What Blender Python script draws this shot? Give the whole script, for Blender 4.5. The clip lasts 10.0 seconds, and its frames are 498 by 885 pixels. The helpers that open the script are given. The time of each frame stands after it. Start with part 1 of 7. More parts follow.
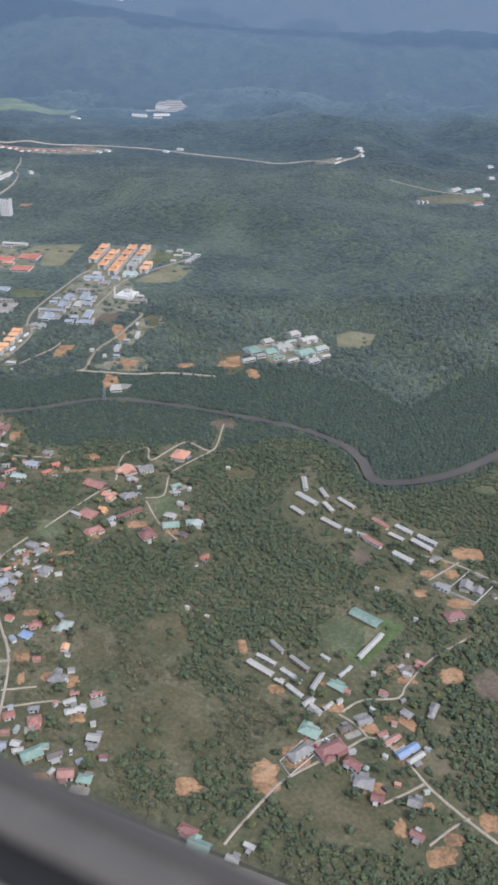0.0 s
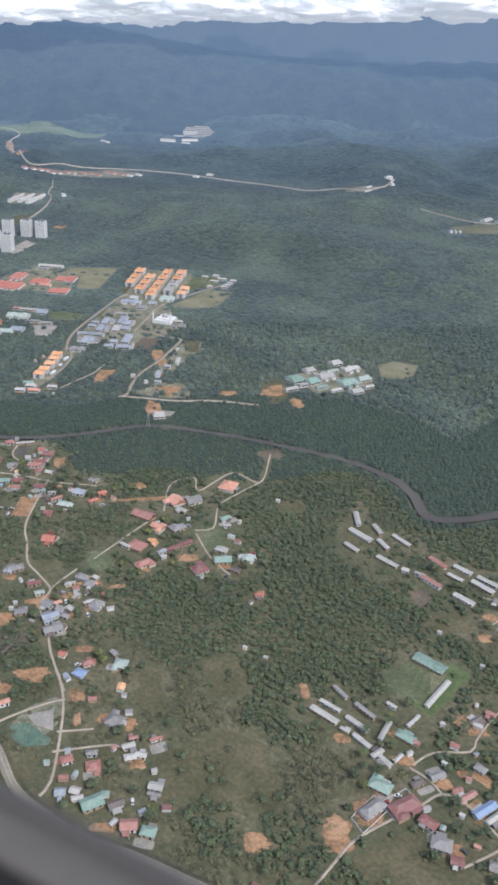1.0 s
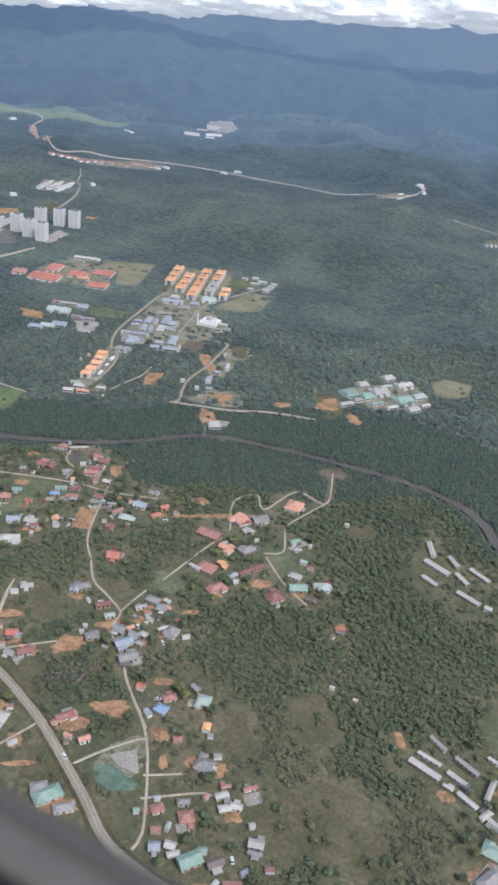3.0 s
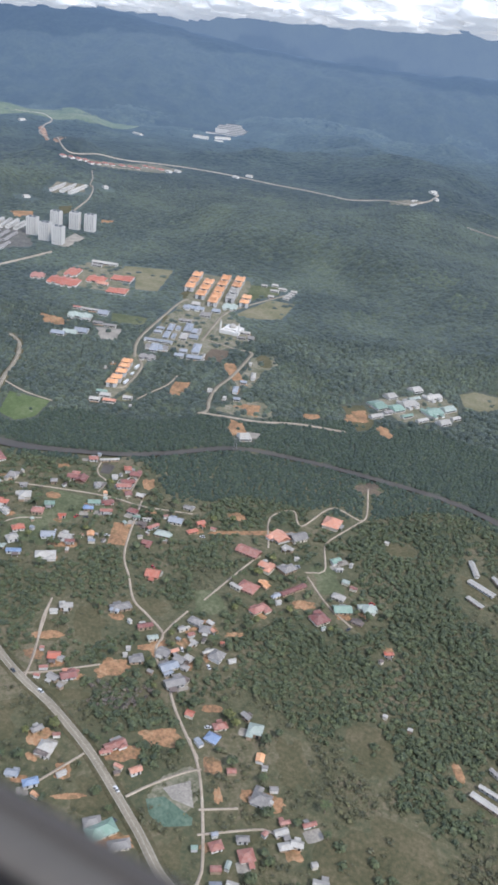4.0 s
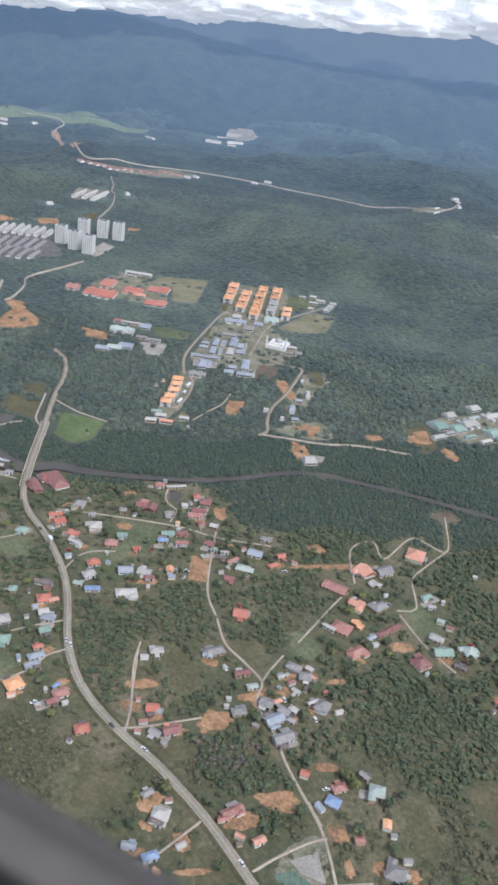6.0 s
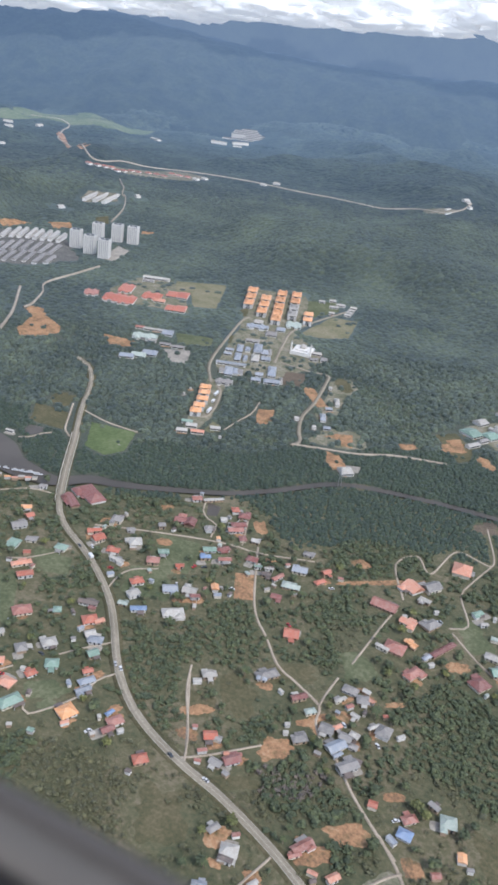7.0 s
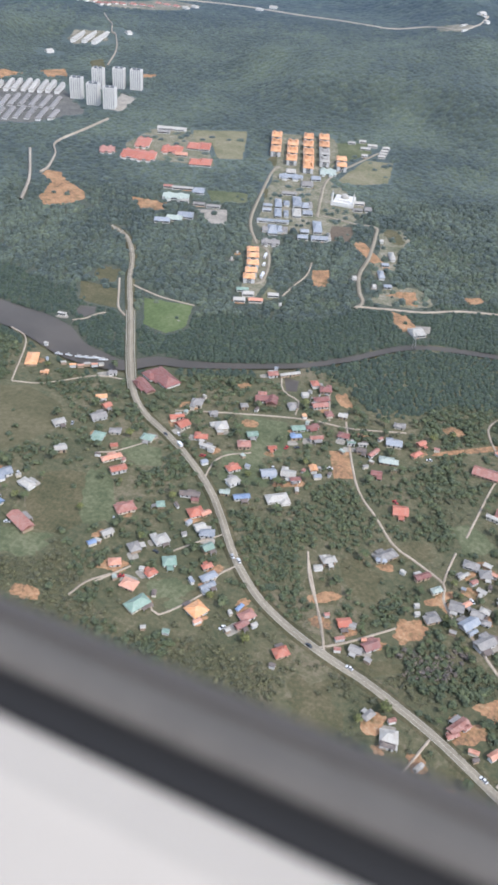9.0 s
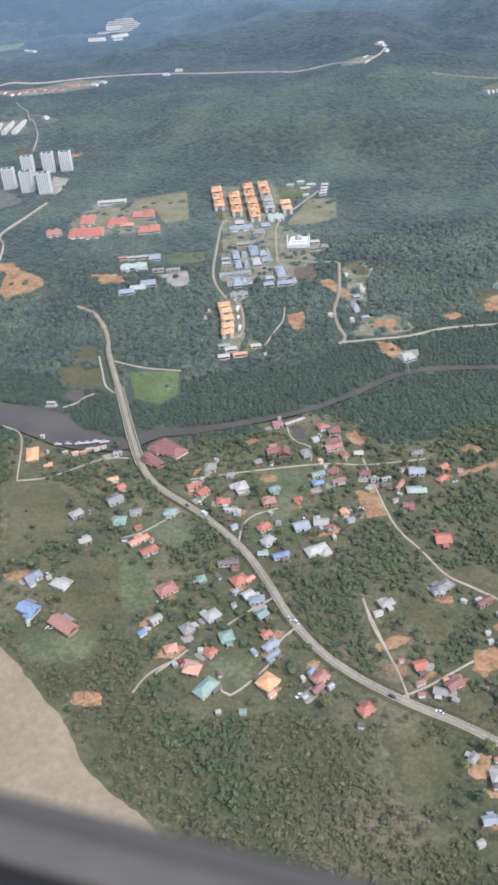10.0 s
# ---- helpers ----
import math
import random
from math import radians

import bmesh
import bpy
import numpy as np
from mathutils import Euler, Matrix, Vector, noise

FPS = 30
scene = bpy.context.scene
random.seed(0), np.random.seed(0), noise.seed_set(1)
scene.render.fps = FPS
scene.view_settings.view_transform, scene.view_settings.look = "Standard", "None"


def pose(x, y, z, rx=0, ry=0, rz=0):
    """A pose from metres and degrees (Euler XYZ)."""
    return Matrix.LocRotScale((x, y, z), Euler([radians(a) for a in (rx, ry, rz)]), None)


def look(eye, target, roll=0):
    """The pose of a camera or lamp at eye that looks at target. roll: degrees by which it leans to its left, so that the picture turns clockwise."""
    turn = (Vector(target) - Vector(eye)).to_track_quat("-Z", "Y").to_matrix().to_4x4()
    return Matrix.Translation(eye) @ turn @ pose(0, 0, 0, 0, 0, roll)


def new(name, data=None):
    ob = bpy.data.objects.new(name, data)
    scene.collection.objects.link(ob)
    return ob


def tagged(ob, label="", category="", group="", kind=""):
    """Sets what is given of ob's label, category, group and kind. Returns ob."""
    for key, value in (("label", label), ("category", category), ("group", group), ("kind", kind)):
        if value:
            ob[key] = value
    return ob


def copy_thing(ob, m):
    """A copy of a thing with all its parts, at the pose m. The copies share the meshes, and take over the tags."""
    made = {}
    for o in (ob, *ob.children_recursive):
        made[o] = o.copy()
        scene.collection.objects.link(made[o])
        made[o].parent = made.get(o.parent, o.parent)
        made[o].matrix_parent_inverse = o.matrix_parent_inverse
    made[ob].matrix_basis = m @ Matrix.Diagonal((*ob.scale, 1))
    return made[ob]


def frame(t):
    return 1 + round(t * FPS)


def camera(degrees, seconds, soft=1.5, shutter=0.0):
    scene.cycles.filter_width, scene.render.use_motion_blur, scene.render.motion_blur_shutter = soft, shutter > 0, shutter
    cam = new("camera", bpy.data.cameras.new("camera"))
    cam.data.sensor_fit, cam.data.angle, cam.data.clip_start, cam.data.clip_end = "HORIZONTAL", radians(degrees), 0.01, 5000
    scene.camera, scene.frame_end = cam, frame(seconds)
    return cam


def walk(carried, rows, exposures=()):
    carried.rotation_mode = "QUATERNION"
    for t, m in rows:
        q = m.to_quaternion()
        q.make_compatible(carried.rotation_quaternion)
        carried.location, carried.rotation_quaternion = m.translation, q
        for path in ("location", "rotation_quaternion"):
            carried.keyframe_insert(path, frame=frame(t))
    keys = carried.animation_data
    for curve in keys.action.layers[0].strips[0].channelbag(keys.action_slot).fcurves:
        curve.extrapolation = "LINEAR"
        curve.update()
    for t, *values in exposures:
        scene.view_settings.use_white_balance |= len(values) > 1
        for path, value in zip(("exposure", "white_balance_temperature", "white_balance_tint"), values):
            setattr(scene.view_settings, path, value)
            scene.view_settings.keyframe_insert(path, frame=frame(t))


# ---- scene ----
from collections import defaultdict

# ------------------------------------------------------------ camera and its flight
cam = camera(34.06, 10.0, soft=3.1)
cam.data.dof.use_dof, cam.data.dof.focus_distance, cam.data.dof.aperture_fstop = True, 900.0, 4.5
EYE = (0.0, 0.0, 365.0)
SPEED = (-39.2988, 0.77202, -1.72432)
# seconds, yaw, pitch, roll, eye offset across and up in metres, fitting the sill's edge in view
ROWS = [
    (0.0, 25.375, -27.788, -2.151, 0.0, 0.003),
    (0.5, 25.819, -27.291, -2.684, 0.0, 0.0075),
    (1.0, 26.691, -26.243, -2.969, 0.0, 0.012),
    (1.5, 27.097, -26.370, -4.098, 0.0, 0.015),
    (2.0, 27.277, -26.406, -5.068, 0.0, 0.018),
    (2.5, 27.395, -26.514, -5.682, 0.0, 0.018),
    (4.0, 27.547, -26.392, -6.830, 0.0, 0.006),
    (4.5, 27.556, -26.299, -7.110, 0.0, -0.0006),
    (5.0, 27.511, -26.269, -7.321, 0.0, -0.0015),
    (6.5, 27.046, -26.199, -7.012, 0.0, -0.003),
    (7.0, 26.947, -26.202, -6.910, 0.0, -0.003),
    (7.5, 26.776, -26.223, -6.613, 0.0, -0.003),
    (8.0, 26.546, -26.215, -6.208, 0.0, -0.0015),
    (8.5, 24.431, -30.240, -4.797, 0.0, 0.0372),
    (9.0, 24.429, -36.572, -3.914, 0.0, -0.0315),
    (9.5, 20.087, -35.605, 0.938, 0.0, 0.0964),
    (10.0, 16.386, -33.218, 3.537, 0.0, 0.093),
]
EXPOSURES = [(0.0, 0.97, 5880, 13), (0.5, 1.02, 5880, 13), (1.5, 0.90, 5880, 13), (2.0, 0.89, 5880, 13), (2.5, 0.96, 5880, 13), (4.5, 1.02, 5880, 13), (8.0, 1.00, 5880, 13), (8.5, 1.05, 5900, 14), (9.0, 1.28, 5900, 13), (9.5, 1.24, 5900, 14), (10.0, 1.29, 5850, 12.5)]


def eye_at(t, across, up):
    s = t + 0.5 * 0.000844 * t * t
    return (EYE[0] + SPEED[0] * s, EYE[1] + SPEED[1] * s + across, EYE[2] + SPEED[2] * s + up)


walk(cam, [(t, pose(*eye_at(t, a, u), 90 + p, r, y)) for t, y, p, r, a, u in ROWS], EXPOSURES)

# ------------------------------------------------------------ sky and sun
SUN_EL, SUN_AZ = radians(52), radians(112)      # azimuth from +y towards +x
world = bpy.data.worlds.new("sky")
scene.world = world
world.use_nodes = True
wn = world.node_tree
sky = wn.nodes.new("ShaderNodeTexSky")
sky.sky_type = "NISHITA"
sky.sun_disc = False
sky.sun_elevation, sky.sun_rotation = SUN_EL, SUN_AZ
sky.dust_density, sky.air_density = 1.0, 1.0
veil = wn.nodes.new("ShaderNodeHueSaturation")
veil.inputs["Saturation"].default_value = 0.55
wn.links.new(sky.outputs[0], veil.inputs["Color"])
wn.links.new(veil.outputs[0], wn.nodes["Background"].inputs[0])
wn.nodes["Background"].inputs[1].default_value = 0.15
sun = new("sun", bpy.data.lights.new("sun", "SUN"))
sun.data.energy, sun.data.angle, sun.data.color = 1.4, radians(3.0), (1.0, 0.92, 0.80)
sun_way = Vector((math.sin(SUN_AZ) * math.cos(SUN_EL), math.cos(SUN_AZ) * math.cos(SUN_EL), math.sin(SUN_EL)))
sun.matrix_basis = look(sun_way * 3000, (0, 0, 0))


# ------------------------------------------------------------ materials
def material(name, build):
    m = bpy.data.materials.new(name)
    m.use_nodes = True
    nt = m.node_tree
    build(nt, nt.nodes["Principled BSDF"])
    return m


def nd(nt, kind, links=(), **values):
    n = nt.nodes.new(kind)
    for k, v in values.items():
        if k in n.inputs:
            n.inputs[k].default_value = v
    for a, b in links:
        nt.links.new(a, n.inputs[b])
    return n


def place(nt):
    return nd(nt, "ShaderNodeNewGeometry").outputs["Position"]


def tex(nt, scale, detail=4.0, rough=0.55, vec=None):
    n = nd(nt, "ShaderNodeTexNoise", [(vec or place(nt), "Vector")], Scale=scale, Detail=detail, Roughness=rough)
    return n.outputs["Fac"]


def ramp(nt, fac, stops):
    n = nt.nodes.new("ShaderNodeValToRGB")
    el = n.color_ramp.elements
    while len(el) < len(stops):
        el.new(0.5)
    for e, (p, c) in zip(el, stops):
        e.position, e.color = p, (*c, 1)
    nt.links.new(fac, n.inputs[0])
    return n.outputs[0]


def mix(nt, fac, a, b, blend="MIX"):
    n = nt.nodes.new("ShaderNodeMix")
    n.data_type, n.blend_type = "RGBA", blend
    if isinstance(fac, float):
        n.inputs[0].default_value = fac
    else:
        nt.links.new(fac, n.inputs[0])
    for socket, v in ((n.inputs[6], a), (n.inputs[7], b)):
        if isinstance(v, tuple):
            socket.default_value = (*v, 1)
        else:
            nt.links.new(v, socket)
    return n.outputs[2]


def bump(nt, fac, distance, strength=1.0):
    n = nd(nt, "ShaderNodeBump", [(fac, "Height")], Strength=strength, Distance=distance)
    return n.outputs["Normal"]


def haze_glow(nt, b):
    """Haze put into the surface as blue emission, stronger the farther off the land lies."""
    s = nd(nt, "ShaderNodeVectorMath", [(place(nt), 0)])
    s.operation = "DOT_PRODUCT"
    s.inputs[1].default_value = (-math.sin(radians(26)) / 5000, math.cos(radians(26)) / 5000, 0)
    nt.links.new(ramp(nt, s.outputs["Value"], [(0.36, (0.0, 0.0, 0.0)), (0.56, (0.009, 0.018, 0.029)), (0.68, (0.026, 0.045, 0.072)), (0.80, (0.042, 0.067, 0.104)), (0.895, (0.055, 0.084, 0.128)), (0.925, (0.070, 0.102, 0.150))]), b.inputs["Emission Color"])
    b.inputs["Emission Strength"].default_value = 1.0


def earthy(name, stops, big=0.02, small=0.3, relief=0.6, rough=0.95, sheen=0.0, weeds=False, far=False):
    def build(nt, b):
        f = nd(nt, "ShaderNodeMath", [(tex(nt, big, 6, 0.62), 0), (tex(nt, small, 5, 0.65), 1)])
        f.operation = "ADD"
        h = nd(nt, "ShaderNodeMath", [(f.outputs[0], 0)])
        h.operation = "MULTIPLY"
        h.inputs[1].default_value = 0.5
        c = ramp(nt, h.outputs[0], stops)
        if weeds:
            c = mix(nt, ramp(nt, tex(nt, 0.13, 5, 0.7), [(0.50, (0, 0, 0)), (0.68, (0.8, 0.8, 0.8))]), c, (0.088, 0.082, 0.042))
        nt.links.new(c, b.inputs["Base Color"])
        nt.links.new(bump(nt, tex(nt, small * 2, 6, 0.7), relief), b.inputs["Normal"])
        b.inputs["Roughness"].default_value = rough
        b.inputs["Specular IOR Level"].default_value = 0.15
        # blue sheen paints some haze over ground seen at a low angle
        b.inputs["Sheen Weight"].default_value = sheen
        b.inputs["Sheen Roughness"].default_value = 0.5
        b.inputs["Sheen Tint"].default_value = (0.75, 0.85, 1, 1)
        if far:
            haze_glow(nt, b)
    return material(name, build)


def leafy(name, dark, mid, light, sheen=0.25, far=False, relief=(1.1, 0.8), broad=False, fine=1.0, lean_up=1.3, mottle=(0.55, 1.55), sheet=False):
    """Foliage: every clump its own green, patches of kinds of tree, and leaf clumps light and dark at the fine scale."""
    def build(nt, b):
        isl = tex(nt, 0.08, 4, 0.7) if sheet else nd(nt, "ShaderNodeNewGeometry").outputs["Random Per Island"]
        c = ramp(nt, isl, [(0.0, dark), (0.5, mid), (0.93, light), (1.0, tuple(v * 1.25 for v in light))])
        c = mix(nt, ramp(nt, tex(nt, 0.012, 5), [(0.35, (0, 0, 0)), (0.65, (1, 1, 1))]), c, mix(nt, 0.5, c, dark))
        if broad:
            c = mix(nt, ramp(nt, tex(nt, 0.0065, 4, 0.6), [(0.46, (0, 0, 0)), (0.66, (1, 1, 1))]), c, mix(nt, 0.85, c, tuple(1.3 * v for v in light)))
        c = mix(nt, 1.0, c, ramp(nt, tex(nt, fine, 4, 0.72), [(0.34, (mottle[0],) * 3), (0.5, (1, 1, 1)), (0.68, (mottle[1], mottle[1], mottle[1] * 0.9))]), "MULTIPLY")
        c = mix(nt, 1.0, c, ramp(nt, tex(nt, fine * 0.22, 3, 0.6), [(0.35, (0.78, 0.80, 0.86)), (0.65, (1.22, 1.18, 1.0))]), "MULTIPLY")
        nt.links.new(c, b.inputs["Base Color"])
        grain = bump(nt, tex(nt, *relief[:1], 4, 0.7), relief[1])
        lean = nd(nt, "ShaderNodeVectorMath", [(grain, 0)])
        lean.operation = "ADD"
        lean.inputs[1].default_value = (0, 0, lean_up)
        nt.links.new(nd(nt, "ShaderNodeVectorMath", [(lean.outputs[0], 0)]).outputs[0], b.inputs["Normal"])
        lean.outputs[0].links[0].to_node.operation = "NORMALIZE"
        b.inputs["Roughness"].default_value = 0.75
        b.inputs["Specular IOR Level"].default_value = 0.25
        # sheen tinted blue stands in for haze over the canopy
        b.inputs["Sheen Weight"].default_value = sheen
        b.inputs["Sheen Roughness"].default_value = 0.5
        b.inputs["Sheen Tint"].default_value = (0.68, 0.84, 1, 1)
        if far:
            haze_glow(nt, b)
    return material(name, build)


def sheet_roof(name, colour, worn):
    """Corrugated painted roofing: ribs down the slope, faded and streaked, each house a little different."""
    def build(nt, b):
        vec = nd(nt, "ShaderNodeTexCoord").outputs["Object"]
        rnd = nd(nt, "ShaderNodeObjectInfo").outputs["Random"]
        shade = ramp(nt, rnd, [(0.0, tuple(c * 0.72 for c in colour)), (0.6, colour), (1.0, tuple(0.75 * c + 0.25 * w for c, w in zip(colour, worn)))])
        stain = ramp(nt, tex(nt, 0.35, 6, 0.7), [(0.42, (0, 0, 0)), (0.72, (0.8, 0.8, 0.8))])
        c = mix(nt, stain, shade, worn)
        grime = ramp(nt, tex(nt, 2.2, 4, 0.7), [(0.45, (0, 0, 0)), (0.8, (0.45, 0.45, 0.45))])
        c = mix(nt, grime, c, (0.10, 0.09, 0.08))
        nt.links.new(c, b.inputs["Base Color"])
        wave = nd(nt, "ShaderNodeTexWave", [(vec, "Vector")], Scale=1.3, Distortion=0.3)
        nt.links.new(bump(nt, wave.outputs["Fac"], 0.08, 0.6), b.inputs["Normal"])
        b.inputs["Roughness"].default_value = 0.5
    return material(name, build)


def plain(name, colour, rough=0.8, spread=0.2, metal=0.0, scale=0.8):
    def build(nt, b):
        c = ramp(nt, tex(nt, scale, 5, 0.65), [(0.3, tuple(v * (1 - spread) for v in colour)), (0.7, tuple(min(1, v * (1 + spread)) for v in colour))])
        nt.links.new(c, b.inputs["Base Color"])
        nt.links.new(bump(nt, tex(nt, scale * 6, 3), 0.02), b.inputs["Normal"])
        b.inputs["Roughness"].default_value, b.inputs["Metallic"].default_value = rough, metal
    return material(name, build)


GRASS = earthy("rough_grass", [(0.38, (0.058, 0.066, 0.036)), (0.46, (0.082, 0.084, 0.046)), (0.53, (0.110, 0.102, 0.057)), (0.60, (0.156, 0.132, 0.085))], sheen=0.04)
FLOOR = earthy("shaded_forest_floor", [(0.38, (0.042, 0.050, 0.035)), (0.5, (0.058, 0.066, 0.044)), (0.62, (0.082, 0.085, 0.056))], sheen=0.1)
PATCHES = {
    "dirt": earthy("orange_laterite_soil", [(0.40, (0.15, 0.100, 0.062)), (0.47, (0.265, 0.150, 0.082)), (0.54, (0.340, 0.198, 0.106)), (0.64, (0.39, 0.265, 0.165))], 0.06, 0.5, 0.3, weeds=True),
    "mud": earthy("dark_turned_soil", [(0.38, (0.075, 0.060, 0.048)), (0.5, (0.12, 0.095, 0.07)), (0.62, (0.17, 0.135, 0.09))], 0.05, 0.5, 0.4),
    "grass": earthy("mown_grass", [(0.40, (0.068, 0.080, 0.042)), (0.5, (0.096, 0.107, 0.058)), (0.60, (0.145, 0.146, 0.087))], 0.04, 0.35, 0.2),
    "dry": earthy("dry_scrub_grass", [(0.36, (0.052, 0.056, 0.030)), (0.5, (0.092, 0.085, 0.046)), (0.64, (0.150, 0.124, 0.076))], 0.04, 0.4, 0.5),
    "gravel": earthy("grey_gravel_yard", [(0.38, (0.18, 0.165, 0.140)), (0.5, (0.255, 0.232, 0.195)), (0.62, (0.345, 0.315, 0.265))], 0.06, 0.6, 0.15),
    "lush": earthy("lush_meadow_grass", [(0.38, (0.066, 0.090, 0.037)), (0.5, (0.092, 0.120, 0.051)), (0.62, (0.13, 0.152, 0.075))], 0.04, 0.3, 0.3),
    "pale": earthy("pale_dry_meadow", [(0.38, (0.115, 0.115, 0.064)), (0.5, (0.165, 0.155, 0.094)), (0.62, (0.225, 0.195, 0.135))], 0.03, 0.3, 0.3),
    "worn": earthy("worn_grass_and_gravel", [(0.38, (0.085, 0.092, 0.055)), (0.48, (0.145, 0.140, 0.092)), (0.56, (0.215, 0.195, 0.145)), (0.66, (0.30, 0.27, 0.21))], 0.05, 0.35, 0.2),
    "brown": earthy("brown_fallow_grass", [(0.38, (0.072, 0.070, 0.038)), (0.5, (0.100, 0.092, 0.052)), (0.62, (0.132, 0.116, 0.070))], 0.03, 0.3, 0.4),
    "paved": earthy("dark_grey_paving", [(0.38, (0.080, 0.080, 0.074)), (0.5, (0.115, 0.112, 0.102)), (0.62, (0.16, 0.152, 0.135))], 0.05, 0.4, 0.1),
    "green": earthy("green_netted_ground", [(0.38, (0.065, 0.102, 0.074)), (0.5, (0.098, 0.142, 0.103)), (0.62, (0.15, 0.188, 0.138))], 0.06, 0.6, 0.3),
}
# grounds of the far land, with haze put into their emission
HAZED_PATCHES = {
    "dirt": earthy("hazed_laterite_soil", [(0.40, (0.15, 0.100, 0.070)), (0.5, (0.27, 0.165, 0.105)), (0.62, (0.36, 0.25, 0.17))], 0.03, 0.2, 0.3, far=True),
    "grass": earthy("hazed_meadow_grass", [(0.38, (0.075, 0.096, 0.058)), (0.5, (0.108, 0.128, 0.078)), (0.62, (0.15, 0.160, 0.105))], 0.01, 0.1, 0.3, far=True),
    "dry": earthy("hazed_scrub_grass", [(0.38, (0.075, 0.080, 0.050)), (0.5, (0.110, 0.108, 0.070)), (0.62, (0.16, 0.145, 0.095))], 0.01, 0.1, 0.3, far=True),
    "worn": earthy("hazed_worn_ground", [(0.38, (0.085, 0.090, 0.062)), (0.5, (0.150, 0.138, 0.100)), (0.62, (0.25, 0.22, 0.17))], 0.02, 0.15, 0.3, far=True),
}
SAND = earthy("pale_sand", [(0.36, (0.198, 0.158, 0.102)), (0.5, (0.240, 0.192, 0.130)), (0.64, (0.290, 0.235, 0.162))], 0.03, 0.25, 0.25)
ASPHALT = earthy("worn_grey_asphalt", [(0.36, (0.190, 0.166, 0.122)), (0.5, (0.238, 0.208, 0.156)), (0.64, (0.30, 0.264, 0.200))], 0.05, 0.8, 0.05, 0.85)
# far road, hazed by the same blue emission
HAZED_TRACK = earthy("hazed_pale_road", [(0.36, (0.22, 0.19, 0.15)), (0.5, (0.29, 0.25, 0.20)), (0.64, (0.36, 0.32, 0.26))], 0.02, 0.2, 0.08, 0.9, far=True)
TRACK = earthy("pale_concrete_lane", [(0.36, (0.24, 0.20, 0.15)), (0.5, (0.33, 0.275, 0.21)), (0.64, (0.42, 0.36, 0.28))], 0.06, 0.8, 0.08, 0.9)
PAINT = plain("white_road_paint", (0.42, 0.39, 0.32), 0.7)
FOREST = leafy("broadleaf_canopy", (0.058, 0.073, 0.041), (0.075, 0.092, 0.050), (0.106, 0.121, 0.066), 0.10, fine=1.1, mottle=(0.70, 1.38))
YOUNG = leafy("young_woodland_canopy", (0.050, 0.066, 0.046), (0.066, 0.084, 0.056), (0.092, 0.108, 0.070), 0.12, fine=0.5)
LIME = leafy("yellow_green_foliage", (0.095, 0.105, 0.042), (0.125, 0.135, 0.054), (0.165, 0.170, 0.074), 0.03)
FROND = leafy("palm_fronds", (0.060, 0.076, 0.036), (0.080, 0.097, 0.045), (0.108, 0.122, 0.060), 0.05)
MANGROVE = leafy("mangrove_canopy", (0.030, 0.044, 0.032), (0.037, 0.053, 0.036), (0.047, 0.063, 0.042), 0.10, fine=0.75, mottle=(0.7, 1.35))
SCRUB = leafy("scrub_canopy", (0.074, 0.077, 0.046), (0.097, 0.098, 0.058), (0.130, 0.126, 0.074), 0.06, fine=1.2, mottle=(0.7, 1.35))
THICKET = leafy("bare_twig_thicket", (0.115, 0.098, 0.090), (0.145, 0.122, 0.112), (0.18, 0.155, 0.135), 0.0)
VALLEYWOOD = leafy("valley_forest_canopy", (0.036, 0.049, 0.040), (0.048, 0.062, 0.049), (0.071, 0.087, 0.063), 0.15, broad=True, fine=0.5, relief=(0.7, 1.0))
# hill greens lean blue: mid-distance haze put into base colour and sheen
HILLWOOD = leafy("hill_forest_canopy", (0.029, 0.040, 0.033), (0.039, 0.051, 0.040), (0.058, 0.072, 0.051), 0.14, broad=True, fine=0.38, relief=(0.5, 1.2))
# FARHILL, FARFLOOR, FARWOOD and FARRIDGE glow blue: haze painted as emission
FARHILL = leafy("hazed_foothill_canopy", (0.020, 0.028, 0.026), (0.026, 0.035, 0.032), (0.038, 0.048, 0.040), 0.05, True, (0.12, 1.0), True, fine=0.11, lean_up=2.0)
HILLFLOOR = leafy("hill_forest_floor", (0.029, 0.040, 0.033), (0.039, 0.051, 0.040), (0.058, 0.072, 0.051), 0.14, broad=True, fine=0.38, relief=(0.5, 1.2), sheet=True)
FARFLOOR = leafy("hazed_foothill_floor", (0.020, 0.028, 0.026), (0.026, 0.035, 0.032), (0.038, 0.048, 0.040), 0.05, True, (0.12, 1.0), True, fine=0.11, lean_up=2.0, sheet=True)
FARWOOD = leafy("hazed_mountain_forest", (0.022, 0.030, 0.032), (0.026, 0.035, 0.036), (0.034, 0.044, 0.042), 0.0, True, (0.05, 4.0), fine=0.06, mottle=(0.7, 1.3))
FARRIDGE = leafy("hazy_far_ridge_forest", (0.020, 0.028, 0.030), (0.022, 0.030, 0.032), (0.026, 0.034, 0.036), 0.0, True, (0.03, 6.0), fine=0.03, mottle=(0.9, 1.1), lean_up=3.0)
BARK = plain("grey_brown_bark", (0.16, 0.12, 0.085), 0.9, 0.3, 0, 2)
